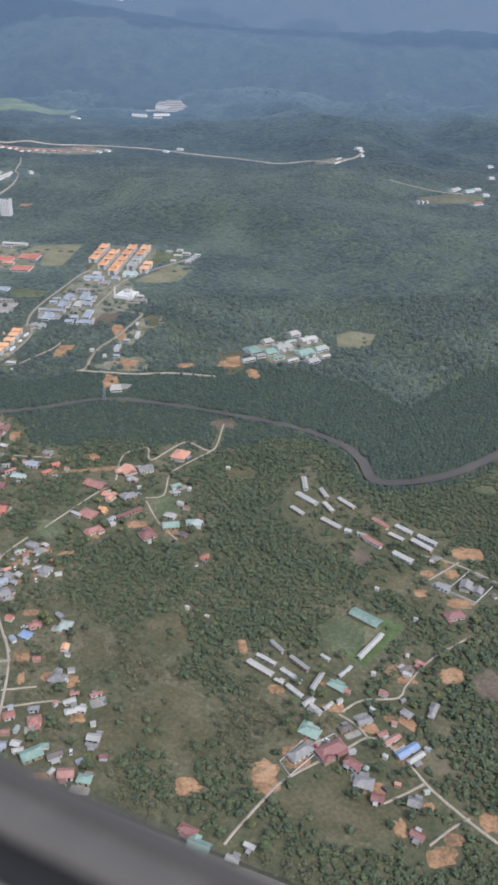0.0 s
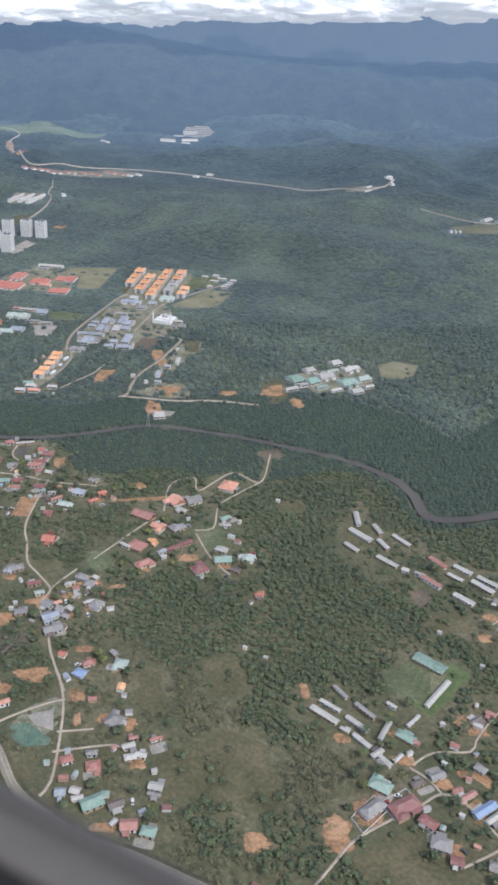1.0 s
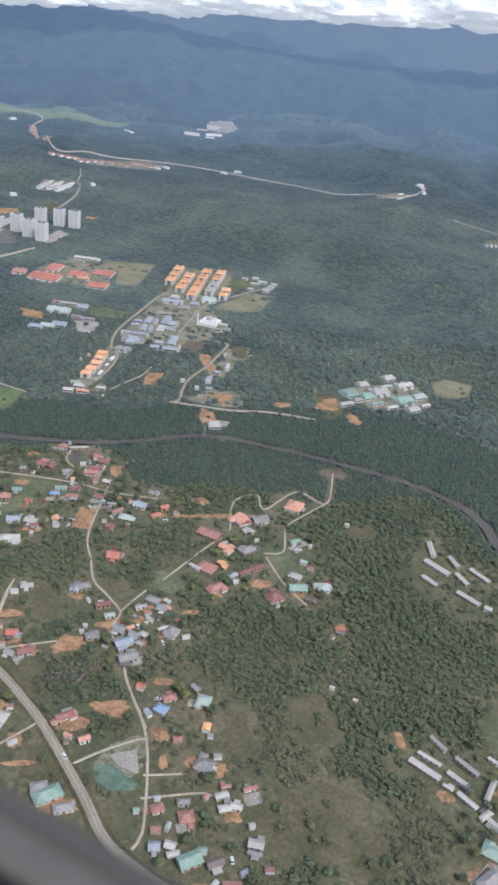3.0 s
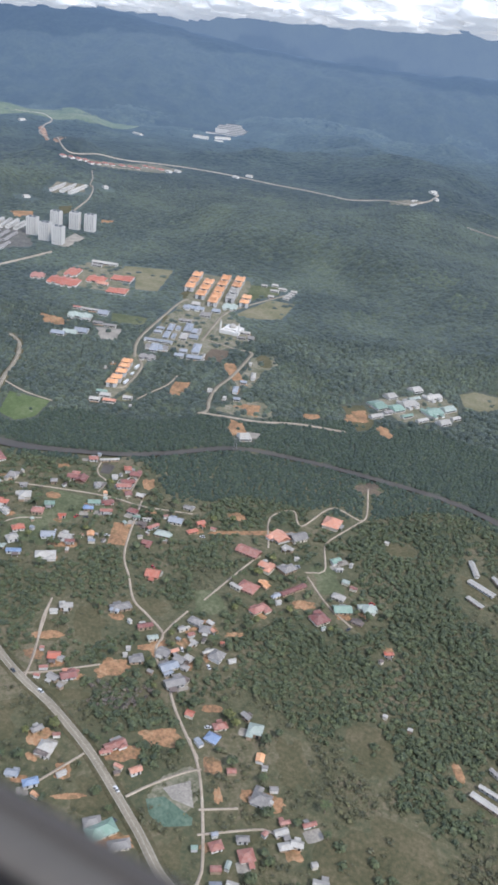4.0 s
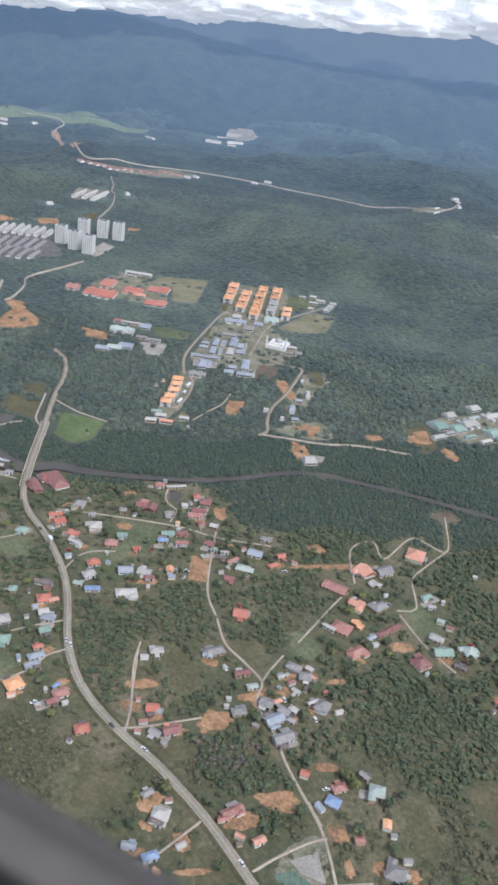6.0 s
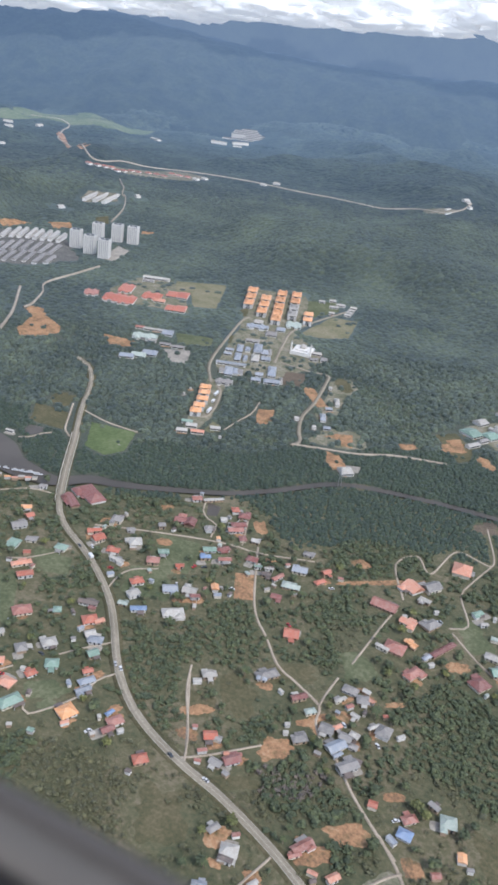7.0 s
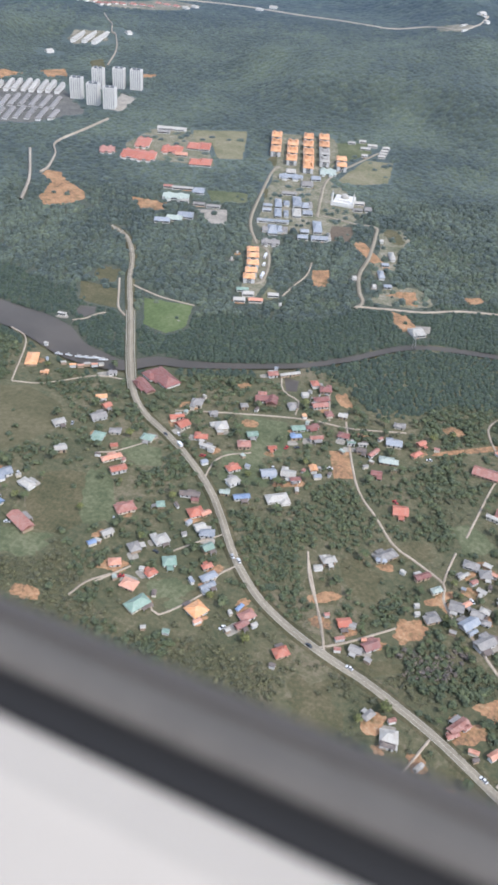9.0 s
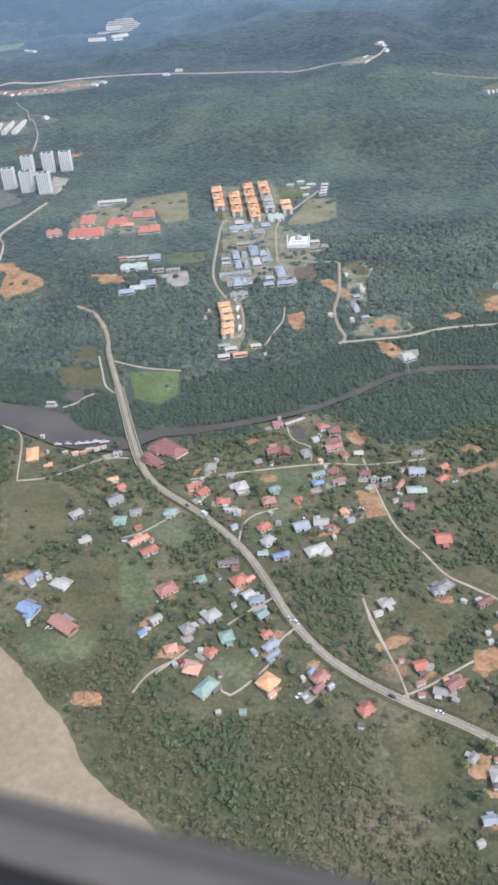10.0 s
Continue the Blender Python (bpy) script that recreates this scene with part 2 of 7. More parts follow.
ROOFS = {k: sheet_roof(n, c, w) for k, (n, c, w) in {
    "R": ("red_roof_sheets", (0.4, 0.105, 0.058), (0.38, 0.21, 0.15)),
    "P": ("dull_red_roof_sheets", (0.31, 0.118, 0.085), (0.37, 0.235, 0.19)),
    "S": ("salmon_roof_tiles", (0.56, 0.235, 0.14), (0.53, 0.36, 0.27)),
    "O": ("orange_roof_tiles", (0.68, 0.31, 0.12), (0.66, 0.44, 0.28)),
    "M": ("maroon_roof_sheets", (0.21, 0.068, 0.055), (0.25, 0.155, 0.13)),
    "G": ("grey_roof_sheets", (0.20, 0.188, 0.172), (0.30, 0.275, 0.245)),
    "W": ("white_roof_sheets", (0.43, 0.41, 0.36), (0.28, 0.25, 0.21)),
    "B": ("blue_grey_roof_sheets", (0.235, 0.262, 0.295), (0.36, 0.355, 0.34)),
    "T": ("green_roof_sheets", (0.17, 0.265, 0.2), (0.29, 0.345, 0.29)),
    "C": ("pale_cyan_roof_sheets", (0.3, 0.355, 0.3), (0.4, 0.41, 0.36)),
    "K": ("bright_blue_roof_sheets", (0.15, 0.225, 0.36), (0.28, 0.33, 0.40)),
    "D": ("rusty_dark_roof_sheets", (0.105, 0.085, 0.075), (0.19, 0.14, 0.11)),
}.items()}
WALLS = [plain("cream_wall", (0.50, 0.45, 0.36)), plain("white_wall", (0.55, 0.53, 0.49)), plain("timber_wall", (0.30, 0.22, 0.15)), plain("grey_render_wall", (0.42, 0.41, 0.39))]
DARKGLASS = plain("dark_window_glass", (0.035, 0.040, 0.045), 0.15, 0.1)


def build_water(nt, b):
    nt.links.new(ramp(nt, tex(nt, 0.02, 4), [(0.35, (0.058, 0.050, 0.040)), (0.65, (0.082, 0.070, 0.056))]), b.inputs["Base Color"])
    nt.links.new(bump(nt, tex(nt, 0.7, 4), 0.12, 0.35), b.inputs["Normal"])
    b.inputs["Roughness"].default_value = 0.35
    b.inputs["Specular IOR Level"].default_value = 0.2


WATER = material("silty_brown_water", build_water)

# ------------------------------------------------------------ plan helpers
rng = np.random.default_rng(7)


def vnoise(x, y, seed=0):
    """Smooth value noise in 0..1."""
    xi, yi = np.floor(x).astype(np.int64), np.floor(y).astype(np.int64)
    fx, fy = x - xi, y - yi
    fx, fy = fx * fx * (3 - 2 * fx), fy * fy * (3 - 2 * fy)

    def h(a, b):
        n = (a * 374761393 + b * 668265263 + seed * 974711) & 0x7FFFFFFF
        n = ((n ^ (n >> 13)) * 1274126177) & 0x7FFFFFFF
        return ((n ^ (n >> 16)) & 0xFFFF) / 65535.0

    top = h(xi, yi) * (1 - fx) + h(xi + 1, yi) * fx
    low = h(xi, yi + 1) * (1 - fx) + h(xi + 1, yi + 1) * fx
    return top * (1 - fy) + low * fy


def fbm(x, y, seed=0, octaves=4):
    total, amp, norm = 0.0, 1.0, 0.0
    for o in range(octaves):
        total = total + amp * vnoise(x * 2 ** o, y * 2 ** o, seed + o)
        norm += amp
        amp *= 0.5
    return total / norm


def smooth(a, b, v):
    k = np.clip((v - a) / (b - a), 0, 1)
    return k * k * (3 - 2 * k)


AX = radians(26.0)                       # the camera's mean view direction, along which the land is laid out


def along(x, y):
    return -math.sin(AX) * x + math.cos(AX) * y


def side(x, y):
    return math.cos(AX) * x + math.sin(AX) * y


# level ground in the hills: x, y, reach
PADS = [(-735, 1120, 230), (-640, 900, 230), (-1110, 1200, 260), (-900, 1000, 260), (-360, 940, 150), (-1750, 2800, 350), (-1200, 2000, 420), (-1180, 1600, 160), (-400, 2060, 230), (-350, 1760, 200), (-1320, 1430, 190)]
KNOLLS = [(-255, 1010, 110, 26), (-130, 960, 90, 22), (-120, 1300, 200, 48), (-380, 1350, 160, 30), (40, 1150, 160, 40), (-300, 1750, 260, 55), (-620, 1560, 220, 40), (-520, 810, 60, 12), (-760, 900, 70, 12)]


def rise(x, y):
    """Height of the land."""
    s = along(x, y)
    flat = np.ones_like(s)
    for px, py, r in PADS:
        flat = flat * smooth(0.75 * r, 1.35 * r, np.hypot(x - px, y - py))
    hills = smooth(1050, 1700, s) * (150 * np.maximum(fbm(x / 280, y / 280, 3, 2) - 0.40, 0) + 9 * fbm(x / 90, y / 90, 9, 2) - 3)
    for px, py, r, h in KNOLLS:
        q = np.hypot(x - px, y - py) / r
        hills = hills + 0.75 * h * np.exp(-q * q * 2) * (0.7 + 0.6 * fbm(x / 70, y / 70, 5, 3))
    foot = smooth(2350, 2900, s) * smooth(-400, 300, side(x, y)) * 95 * np.maximum(fbm(x / 300, y / 300, 21, 2) - 0.25, 0)
    return (hills + foot) * flat


def mountain(x, y):
    s, v = along(x, y), side(x, y)
    spur = fbm(x / 480, y / 480, 31, 5)
    crest = np.interp(v, [-2500, -900, -300, 0, 350, 670, 1000, 2500], [500, 390, 315, 300, 295, 290, 320, 320]) + 16 * fbm(v / 160, v * 0, 40, 3)
    front = smooth(3330 + 330 * fbm(v / 420, v * 0, 41, 3), 4480, s)
    body = front ** 1.1 * crest + 170 * (spur - 0.5) * np.sin(np.pi * np.clip(front, 0, 1)) ** 0.8
    return body + 26 * fbm(x / 70, y / 70, 35, 3) * smooth(3000, 3500, s) - 12


# height set to fill the camera's view between the crest and the clouds
def back_ridge(x, y):
    s, v = along(x, y), side(x, y)
    return (760 + 60 * smooth(-900, 900, v) + 40 * fbm(v / 380, v * 0, 45, 4)) * smooth(4560, 4740, s) - 5


def land(x, y):
    """Valley floor, hills and the mountains' lower slopes."""
    return np.maximum(rise(x, y), mountain(x, y))


def height_at(x, y):
    return float(land(np.array([float(x)]), np.array([float(y)]))[0])


def mesh_object(name, verts, faces, mat, parent=None, shade=False):
    """One mesh from numpy arrays; faces is (n, 3) or (n, 4)."""
    me = bpy.data.meshes.new(name)
    n, k = faces.shape
    me.vertices.add(len(verts))
    me.vertices.foreach_set("co", np.ascontiguousarray(verts, dtype=np.float32).ravel())
    me.loops.add(n * k)
    me.loops.foreach_set("vertex_index", np.ascontiguousarray(faces, dtype=np.int32).ravel())
    me.polygons.add(n)
    me.polygons.foreach_set("loop_start", np.arange(0, n * k, k, dtype=np.int32))
    me.update(calc_edges=True)
    if shade:
        me.polygons.foreach_set("use_smooth", np.ones(n, dtype=bool))
    me.materials.append(mat)
    ob = new(name, me)
    if parent:
        ob.parent = parent
    return ob


def grid_faces(rows, cols):
    i = np.arange(rows - 1)[:, None] * cols + np.arange(cols - 1)[None, :]
    return np.stack([i, i + 1, i + cols + 1, i + cols], -1).reshape(-1, 4)


# ------------------------------------------------------------ river, roads: centre lines
def spline(points, step=4.0):
    p = np.array(points, float)
    p = np.vstack([2 * p[0] - p[1], p, 2 * p[-1] - p[-2]])
    out = []
    for a, b, c, d in zip(p[:-3], p[1:-2], p[2:-1], p[3:]):
        k = max(2, int(np.hypot(*(c - b)) / step))
        t = np.linspace(0, 1, k, endpoint=False)[:, None]
        out.append(0.5 * (2 * b + (c - a) * t + (2 * a - 5 * b + 4 * c - d) * t ** 2 + (3 * b - a - 3 * c + d) * t ** 3))
    return np.vstack(out + [p[-2:-1]])


def ribbon(line, half):
    """Left and right edges of a band along a line; half is one width or one for each point."""
    d = np.gradient(line, axis=0)
    d /= np.linalg.norm(d, axis=1)[:, None] + 1e-9
    nrm = np.stack([-d[:, 1], d[:, 0]], 1)
    half = np.broadcast_to(np.asarray(half, float), (len(line),))[:, None]
    return line + nrm * half, line - nrm * half


CLEAR = []            # discs without trees: x, y, radius along, radius across, yaw, how bare


def keep_clear(x, y, r1, r2=None, yaw=0.0, bare=1.0):
    CLEAR.append((x, y, r1, r2 or r1, radians(yaw), bare))


RIVER = spline([(-880, 520), (-789, 514), (-766, 513), (-741, 506), (-714, 493), (-690, 489), (-662, 491), (-640, 512), (-611, 522), (-542, 561), (-504, 596), (-459, 647), (-394, 668), (-333, 678), (-260, 684), (-208, 674), (-178, 652), (-156, 622), (-129, 633), (-96, 668), (-65, 728), (-43, 788), (-17, 850), (60, 940)])
RIVER_HALF = np.interp(RIVER[:, 0], [-1000, -800, -741, -714, -690, -662, -611, -560], [20, 17, 19, 14.5, 12.4, 8.0, 5.1, 3.6]) + 1.2 * smooth(-260, -180, RIVER[:, 0])

# ------------------------------------------------------------ ground
su = np.concatenate([np.linspace(-9000, -400, 8)[:-1], np.arange(-400, 1400, 12.0), np.arange(1400, 3700, 18.0), np.linspace(3700, 9500, 10)])
sv = np.concatenate([np.linspace(-9000, -1500, 8)[:-1], np.arange(-1500, 1500, 14.0), np.linspace(1500, 9000, 8)])
S, V = np.meshgrid(su, sv, indexing="ij")
gx, gy = -math.sin(AX) * S + math.cos(AX) * V, math.cos(AX) * S + math.sin(AX) * V
gz = rise(gx, gy)
near = np.full(gx.shape, 1e9)
for (rx_, ry_), hw in zip(RIVER[::2], RIVER_HALF[::2]):
    near = np.minimum(near, np.hypot(gx - rx_, gy - ry_) - hw)
gz = gz - 2.0 * (near < 2)
ground = mesh_object("ground", np.stack([gx, gy, gz], -1).reshape(-1, 3), grid_faces(len(su), len(sv)), GRASS, shade=True)
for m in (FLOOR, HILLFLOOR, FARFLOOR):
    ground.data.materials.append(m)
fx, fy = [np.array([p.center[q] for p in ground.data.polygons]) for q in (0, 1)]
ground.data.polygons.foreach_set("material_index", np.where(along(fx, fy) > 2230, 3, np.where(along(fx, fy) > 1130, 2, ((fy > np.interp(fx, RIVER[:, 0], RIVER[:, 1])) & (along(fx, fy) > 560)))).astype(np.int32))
tagged(ground, "rolling tropical ground of rough olive and dry grass", "ground", kind="structure")
left, right = ribbon(RIVER, RIVER_HALF)
k = len(RIVER)
river = mesh_object("water", np.hstack([np.vstack([left, right]), np.full((2 * k, 1), 0.25)]), np.stack([np.arange(k - 1), np.arange(1, k), np.arange(k + 1, 2 * k), np.arange(k, 2 * k - 1)], -1), WATER)
tagged(river, "winding brown tidal river between mangrove banks", "river", kind="structure")

# far mountains, behind everything else
mu, mv = np.arange(3000, 4700, 20.0), np.arange(-2600, 2600, 24.0)
S, V = np.meshgrid(mu, mv, indexing="ij")
mx, my = -math.sin(AX) * S + math.cos(AX) * V, math.cos(AX) * S + math.sin(AX) * V
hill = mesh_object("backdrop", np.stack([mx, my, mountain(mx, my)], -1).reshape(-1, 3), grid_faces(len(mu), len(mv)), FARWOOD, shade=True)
tagged(hill, "forested mountain range under low cloud, blue haze put into emission", "mountains", kind="structure")
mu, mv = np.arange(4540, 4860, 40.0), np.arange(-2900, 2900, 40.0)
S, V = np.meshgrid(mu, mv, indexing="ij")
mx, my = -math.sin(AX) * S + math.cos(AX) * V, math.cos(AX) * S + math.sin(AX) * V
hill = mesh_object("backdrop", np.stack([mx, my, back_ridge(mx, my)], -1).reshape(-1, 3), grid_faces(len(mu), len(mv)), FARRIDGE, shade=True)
tagged(hill, "far mountain ridge under clouds, pale blue haze put into emission", "mountains", kind="structure")


def band(name, pts, width, mat, lift, label, category, parent=None):
    line = spline(pts)
    a, b = ribbon(line, width / 2)
    n = len(line)
    za, zb = land(a[:, 0], a[:, 1]), land(b[:, 0], b[:, 1])
    z = np.maximum(za, zb) + lift
    verts = np.vstack([np.column_stack([a, z]), np.column_stack([b, z]), np.column_stack([a, z - 0.6 - lift]), np.column_stack([b, z - 0.6 - lift])])
    i = np.arange(n - 1)
    faces = np.vstack([np.stack([i, i + 1, n + i + 1, n + i], -1), np.stack([2 * n + i, 2 * n + i + 1, i + 1, i], -1), np.stack([n + i, n + i + 1, 3 * n + i + 1, 3 * n + i], -1)])
    ob = mesh_object(name, verts, faces, mat, parent)
    if not parent:
        tagged(ob, label, category, kind="structure")
    return ob, line


ROAD_LINES = []


def road(kind, width, mat, pts):
    lift = {"main": 0.45, "estate": 0.40, "far": 2.5, "lane": 0.30}[kind] + 0.004 * len(ROAD_LINES)
    label = {"main": "grey two-lane asphalt road with a painted centre line", "estate": "grey asphalt estate road", "far": "pale country road through the woods", "lane": "narrow pale concrete village lane"}[kind]
    ob, line = band("road", pts, width * (0.55 if kind == "lane" else 0.88), ASPHALT if mat == "asphalt" else HAZED_TRACK if kind == "far" else TRACK, lift, label, "road")
    ROAD_LINES.append((line, width / 2))
    return ob, line


PATCH_WORDS = {"dirt": ("bare orange laterite soil yard", "bare soil"), "mud": ("patch of dark turned soil", "bare soil"), "grass": ("mown green grass field", "grass field"),
               "dry": ("clearing of dry yellowish scrub grass", "clearing"), "gravel": ("grey gravel and concrete yard", "yard"), "lush": ("lush bright green meadow", "meadow"), "pale": ("pale yellowish dry meadow", "meadow"),
               "worn": ("worn ground of thin grass and gravel between buildings", "open ground"), "brown": ("brown fallow grassland", "meadow"), "pond": ("small dark pond among village houses", "pond"), "paved": ("grey paved streets between rows of terraced houses", "streets"), "green": ("yard covered by faded green netting", "yard")}
patch_count = 0


def patch(kind, x, y, r1, r2, yaw, n=56, rings=4):
    """An uneven patch of other ground, a low mound with a ragged rim."""
    global patch_count
    patch_count += 1
    a = np.linspace(0, 2 * math.pi, n, endpoint=False)
    rim = 0.45 + 0.95 * fbm(np.cos(a) * 1.9 + patch_count * 7.3, np.sin(a) * 1.9 + 4.1, 60, 4 if rings > 2 else 2)
    rim = rim / np.maximum(np.abs(np.cos(a)), np.abs(np.sin(a))) ** 0.5
    if kind in ("gravel", "green"):
        rim = 0.9 / np.maximum(np.abs(np.cos(a)), np.abs(np.sin(a))) ** 0.8
    c, s = math.cos(radians(yaw)), math.sin(radians(yaw))
    vs, fs = [], []
    lift = 0.05 + {"dry": 0.0, "grass": 0.03, "lush": 0.02, "pale": 0.02, "worn": 0.0, "brown": 0.0, "green": 0.06, "mud": 0.06, "gravel": 0.09, "dirt": 0.12}[kind] + 0.0005 * patch_count + (1.6 if along(x, y) > 1500 else 0.0)
    for q in range(rings + 1):
        f = max(q / rings, 0.02)
        px, py = r1 * f * rim * np.cos(a), r2 * f * rim * np.sin(a)
        wx, wy = x + c * px - s * py, y + s * px + c * py
        vs.append(np.column_stack([wx, wy, land(wx, wy) + (lift if q < rings else -0.3)]))
    for q in range(rings):
        i = np.arange(n)
        fs.append(np.stack([q * n + i, (q + 1) * n + i, (q + 1) * n + (i + 1) % n, q * n + (i + 1) % n], -1))
    ob = mesh_object("clearing" if kind == "dry" else "pavement" if kind == "gravel" else "ground_patch", np.vstack(vs), np.vstack(fs), PATCHES[kind])
    tagged(ob, *PATCH_WORDS[kind], kind="structure")
    keep_clear(x, y, r1 * 0.8, r2 * 0.8, yaw, 0.93 if kind == "dry" else 1.0)
    return ob


FIELDS = []


def field(kind, corners, ragged=0.55, bare=0.97, n=90, rings=5):
    """Open ground with a many-cornered outline, a little ragged."""
    global patch_count
    patch_count += 1
    p = np.array(corners, float)
    nxt = np.roll(p, -1, 0)
    ln = np.hypot(*(nxt - p).T)
    at = np.linspace(0, ln.sum(), n, endpoint=False)
    cum = np.concatenate([[0], np.cumsum(ln)])
    i = np.minimum(np.searchsorted(cum, at, side="right") - 1, len(p) - 1)
    rim = p[i] + (nxt[i] - p[i]) * ((at - cum[i]) / ln[i])[:, None]
    mid = p.mean(0)
    size = np.sqrt(ln.sum() / 4)
    a = np.arange(n) * 2 * math.pi / n
    rag = ragged * size * (fbm(np.cos(a) * 4 + patch_count * 3.7, np.sin(a) * 4, 61, 4) - 0.5)
    out = rim - mid
    rim = rim + out / (np.hypot(*out.T)[:, None] + 1e-6) * rag[:, None]
    FIELDS.append((rim, 0.80 if kind == "worn" else bare))
    lift = 0.05 + {"worn": 0.0, "dry": 0.01, "brown": 0.01, "grass": 0.02, "lush": 0.03, "pale": 0.03, "mud": 0.04, "gravel": 0.06, "paved": 0.06, "green": 0.07, "pond": 0.07, "dirt": 0.08}[kind] + 0.0004 * patch_count + (1.6 if along(*mid) > 1500 else 0.25 if along(*mid) > 1000 else 0.0)
    vs = []
    for q in range(rings + 1):
        w = mid + (rim - mid) * max(q / rings, 0.02)
        vs.append(np.column_stack([w, land(w[:, 0], w[:, 1]) + (lift if q < rings else -0.3)]))
    j = np.arange(n)
    fs = [np.stack([q * n + j, (q + 1) * n + j, (q + 1) * n + (j + 1) % n, q * n + (j + 1) % n], -1) for q in range(rings)]
    ob = mesh_object("meadow" if kind in ("lush", "pale", "grass", "brown") else "pavement" if kind in ("gravel", "paved") else "pond_water" if kind == "pond" else "ground_patch", np.vstack(vs), np.vstack(fs), WATER if kind == "pond" else (HAZED_PATCHES if along(*mid) > 1800 else PATCHES)[kind])
    tagged(ob, *PATCH_WORDS[kind], kind="structure")
    return ob


band('verge', [(-826, 735), (-796, 718), (-766, 680), (-737, 627), (-698, 564), (-664, 507), (-634, 462), (-610, 440), (-581, 424), (-554, 406), (-528, 384), (-508, 361), (-488, 336), (-465, 315), (-442, 302), (-415, 292), (-391, 286), (-369, 278), (-346, 269), (-296, 242), (-273, 228), (-252, 223), (-222, 221), (-190, 225), (-162, 226), (-60, 232), (60, 240)], 9.5, PATCHES['dry'], 0.30, 'dry grass verge along the main road', 'verge')
main_road, main_line = road('main', 5.6, 'asphalt', [(-826, 735), (-796, 718), (-766, 680), (-737, 627), (-698, 564), (-664, 507), (-634, 462), (-610, 440), (-581, 424), (-554, 406), (-528, 384), (-508, 361), (-488, 336), (-465, 315), (-442, 302), (-415, 292), (-391, 286), (-369, 278), (-346, 269), (-296, 242), (-273, 228), (-252, 223), (-222, 221), (-190, 225), (-162, 226), (-60, 232), (60, 240)])
road('lane', 3.0, 'track', [(-475, 507), (-444, 439), (-422, 413), (-404, 393), (-387, 385), (-368, 375), (-365, 363), (-358, 352), (-344, 342), (-327, 324), (-308, 308), (-295, 298)])
road('lane', 3.0, 'track', [(-307, 308), (-291, 292), (-275, 269), (-259, 241), (-258, 230)])
road('lane', 2.5, 'track', [(-367, 405), (-368, 389), (-368, 375)])
road('lane', 2.5, 'track', [(-364, 422), (-359, 482), (-356, 496)])
road('lane', 2.8, 'track', [(-594, 456), (-560, 472), (-519, 489), (-493, 497), (-470, 500), (-430, 516)])
road('lane', 2.8, 'track', [(-356, 510), (-375, 552), (-364, 575), (-348, 557), (-338, 602), (-308, 600), (-324, 656)])
road('lane', 2.6, 'track', [(-308, 600), (-317, 565), (-320, 542), (-307, 509), (-318, 498)])
road('lane', 2.6, 'track', [(-315, 494), (-289, 471), (-264, 457)])
road('lane', 2.4, 'track', [(-417, 300), (-447, 355)])
road('lane', 2.2, 'track', [(-523, 323), (-515, 335), (-503, 350)])
road('lane', 2.2, 'track', [(-551, 279), (-539, 300)])
road('lane', 2.2, 'track', [(-515, 281), (-506, 275), (-491, 301), (-490, 318), (-484, 329)])
road('lane', 2.4, 'track', [(-418, 295), (-405, 306), (-384, 328)])
road('lane', 2.4, 'track', [(-543, 544), (-536, 527), (-527, 519), (-517, 515), (-512, 496)])
road('lane', 2.4, 'track', [(-499, 537), (-486, 501)])
road('lane', 2.4, 'track', [(-558, 264), (-555, 277), (-546, 289)])
road('lane', 2.2, 'track', [(-723, 428), (-700, 438), (-671, 467), (-646, 474)])
road('lane', 2.2, 'track', [(-776, 497), (-752, 485), (-723, 428)])
road('lane', 2.0, 'track', [(-617, 383), (-606, 391), (-593, 410), (-588, 419)])
road('lane', 2.4, 'track', [(-537, 390), (-540, 406), (-540, 417), (-535, 426), (-522, 436)])
road('lane', 2.8, 'track', [(-112, 239), (-110, 251), (-105, 273), (-101, 287), (-89, 307), (-78, 323), (-69, 337), (-56, 337), (-42, 329), (-28, 319), (-5, 308), (11, 302)])
road('lane', 2.4, 'track', [(-36, 449), (-51, 421), (-57, 404), (-61, 385), (-62, 375), (-81, 363), (-89, 349)])
road('lane', 2.4, 'track', [(-28, 521), (-59, 529), (-88, 529)])
road('lane', 2.4, 'track', [(-60, 533), (-75, 500)])
road('lane', 2.4, 'track', [(-69, 337), (-78, 343), (-90, 346)])
road('lane', 2.4, 'track', [(-48, 298), (-39, 310), (-32, 320)])
road('lane', 2.4, 'track', [(-20, 285), (-12, 300), (-5, 310)])
road('lane', 2.4, 'track', [(-414, 293), (-424, 314), (-441, 341), (-450, 362)])
road('lane', 2.6, 'track', [(-314, 256), (-307, 270), (-296, 287), (-290, 293)])
road('lane', 2.2, 'track', [(-278, 270), (-261, 282)])
road('lane', 2.2, 'track', [(-271, 257), (-244, 278), (-235, 277)])
road('lane', 2.4, 'track', [(-349, 267), (-358, 238)])
road('lane', 3.4, 'track', [(-730, 622), (-715, 618), (-693, 614), (-660, 615)])
road('lane', 3.4, 'track', [(-749, 628), (-735, 604), (-718, 576), (-704, 565)])
road('lane', 3.0, 'track', [(-598, 677), (-597, 705), (-595, 734), (-601, 765)])
road('estate', 4.2, 'asphalt', [(-670, 778), (-693, 814), (-710, 855), (-735, 948), (-750, 1010), (-750, 1034)])
road('estate', 4.2, 'asphalt', [(-642, 890), (-661, 955), (-676, 1017), (-672, 1076), (-654, 1175)])
road('estate', 4.6, 'asphalt', [(-529, 691), (-526, 706), (-537, 728), (-549, 766), (-553, 810), (-565, 873), (-573, 898), (-596, 895), (-638, 897)])
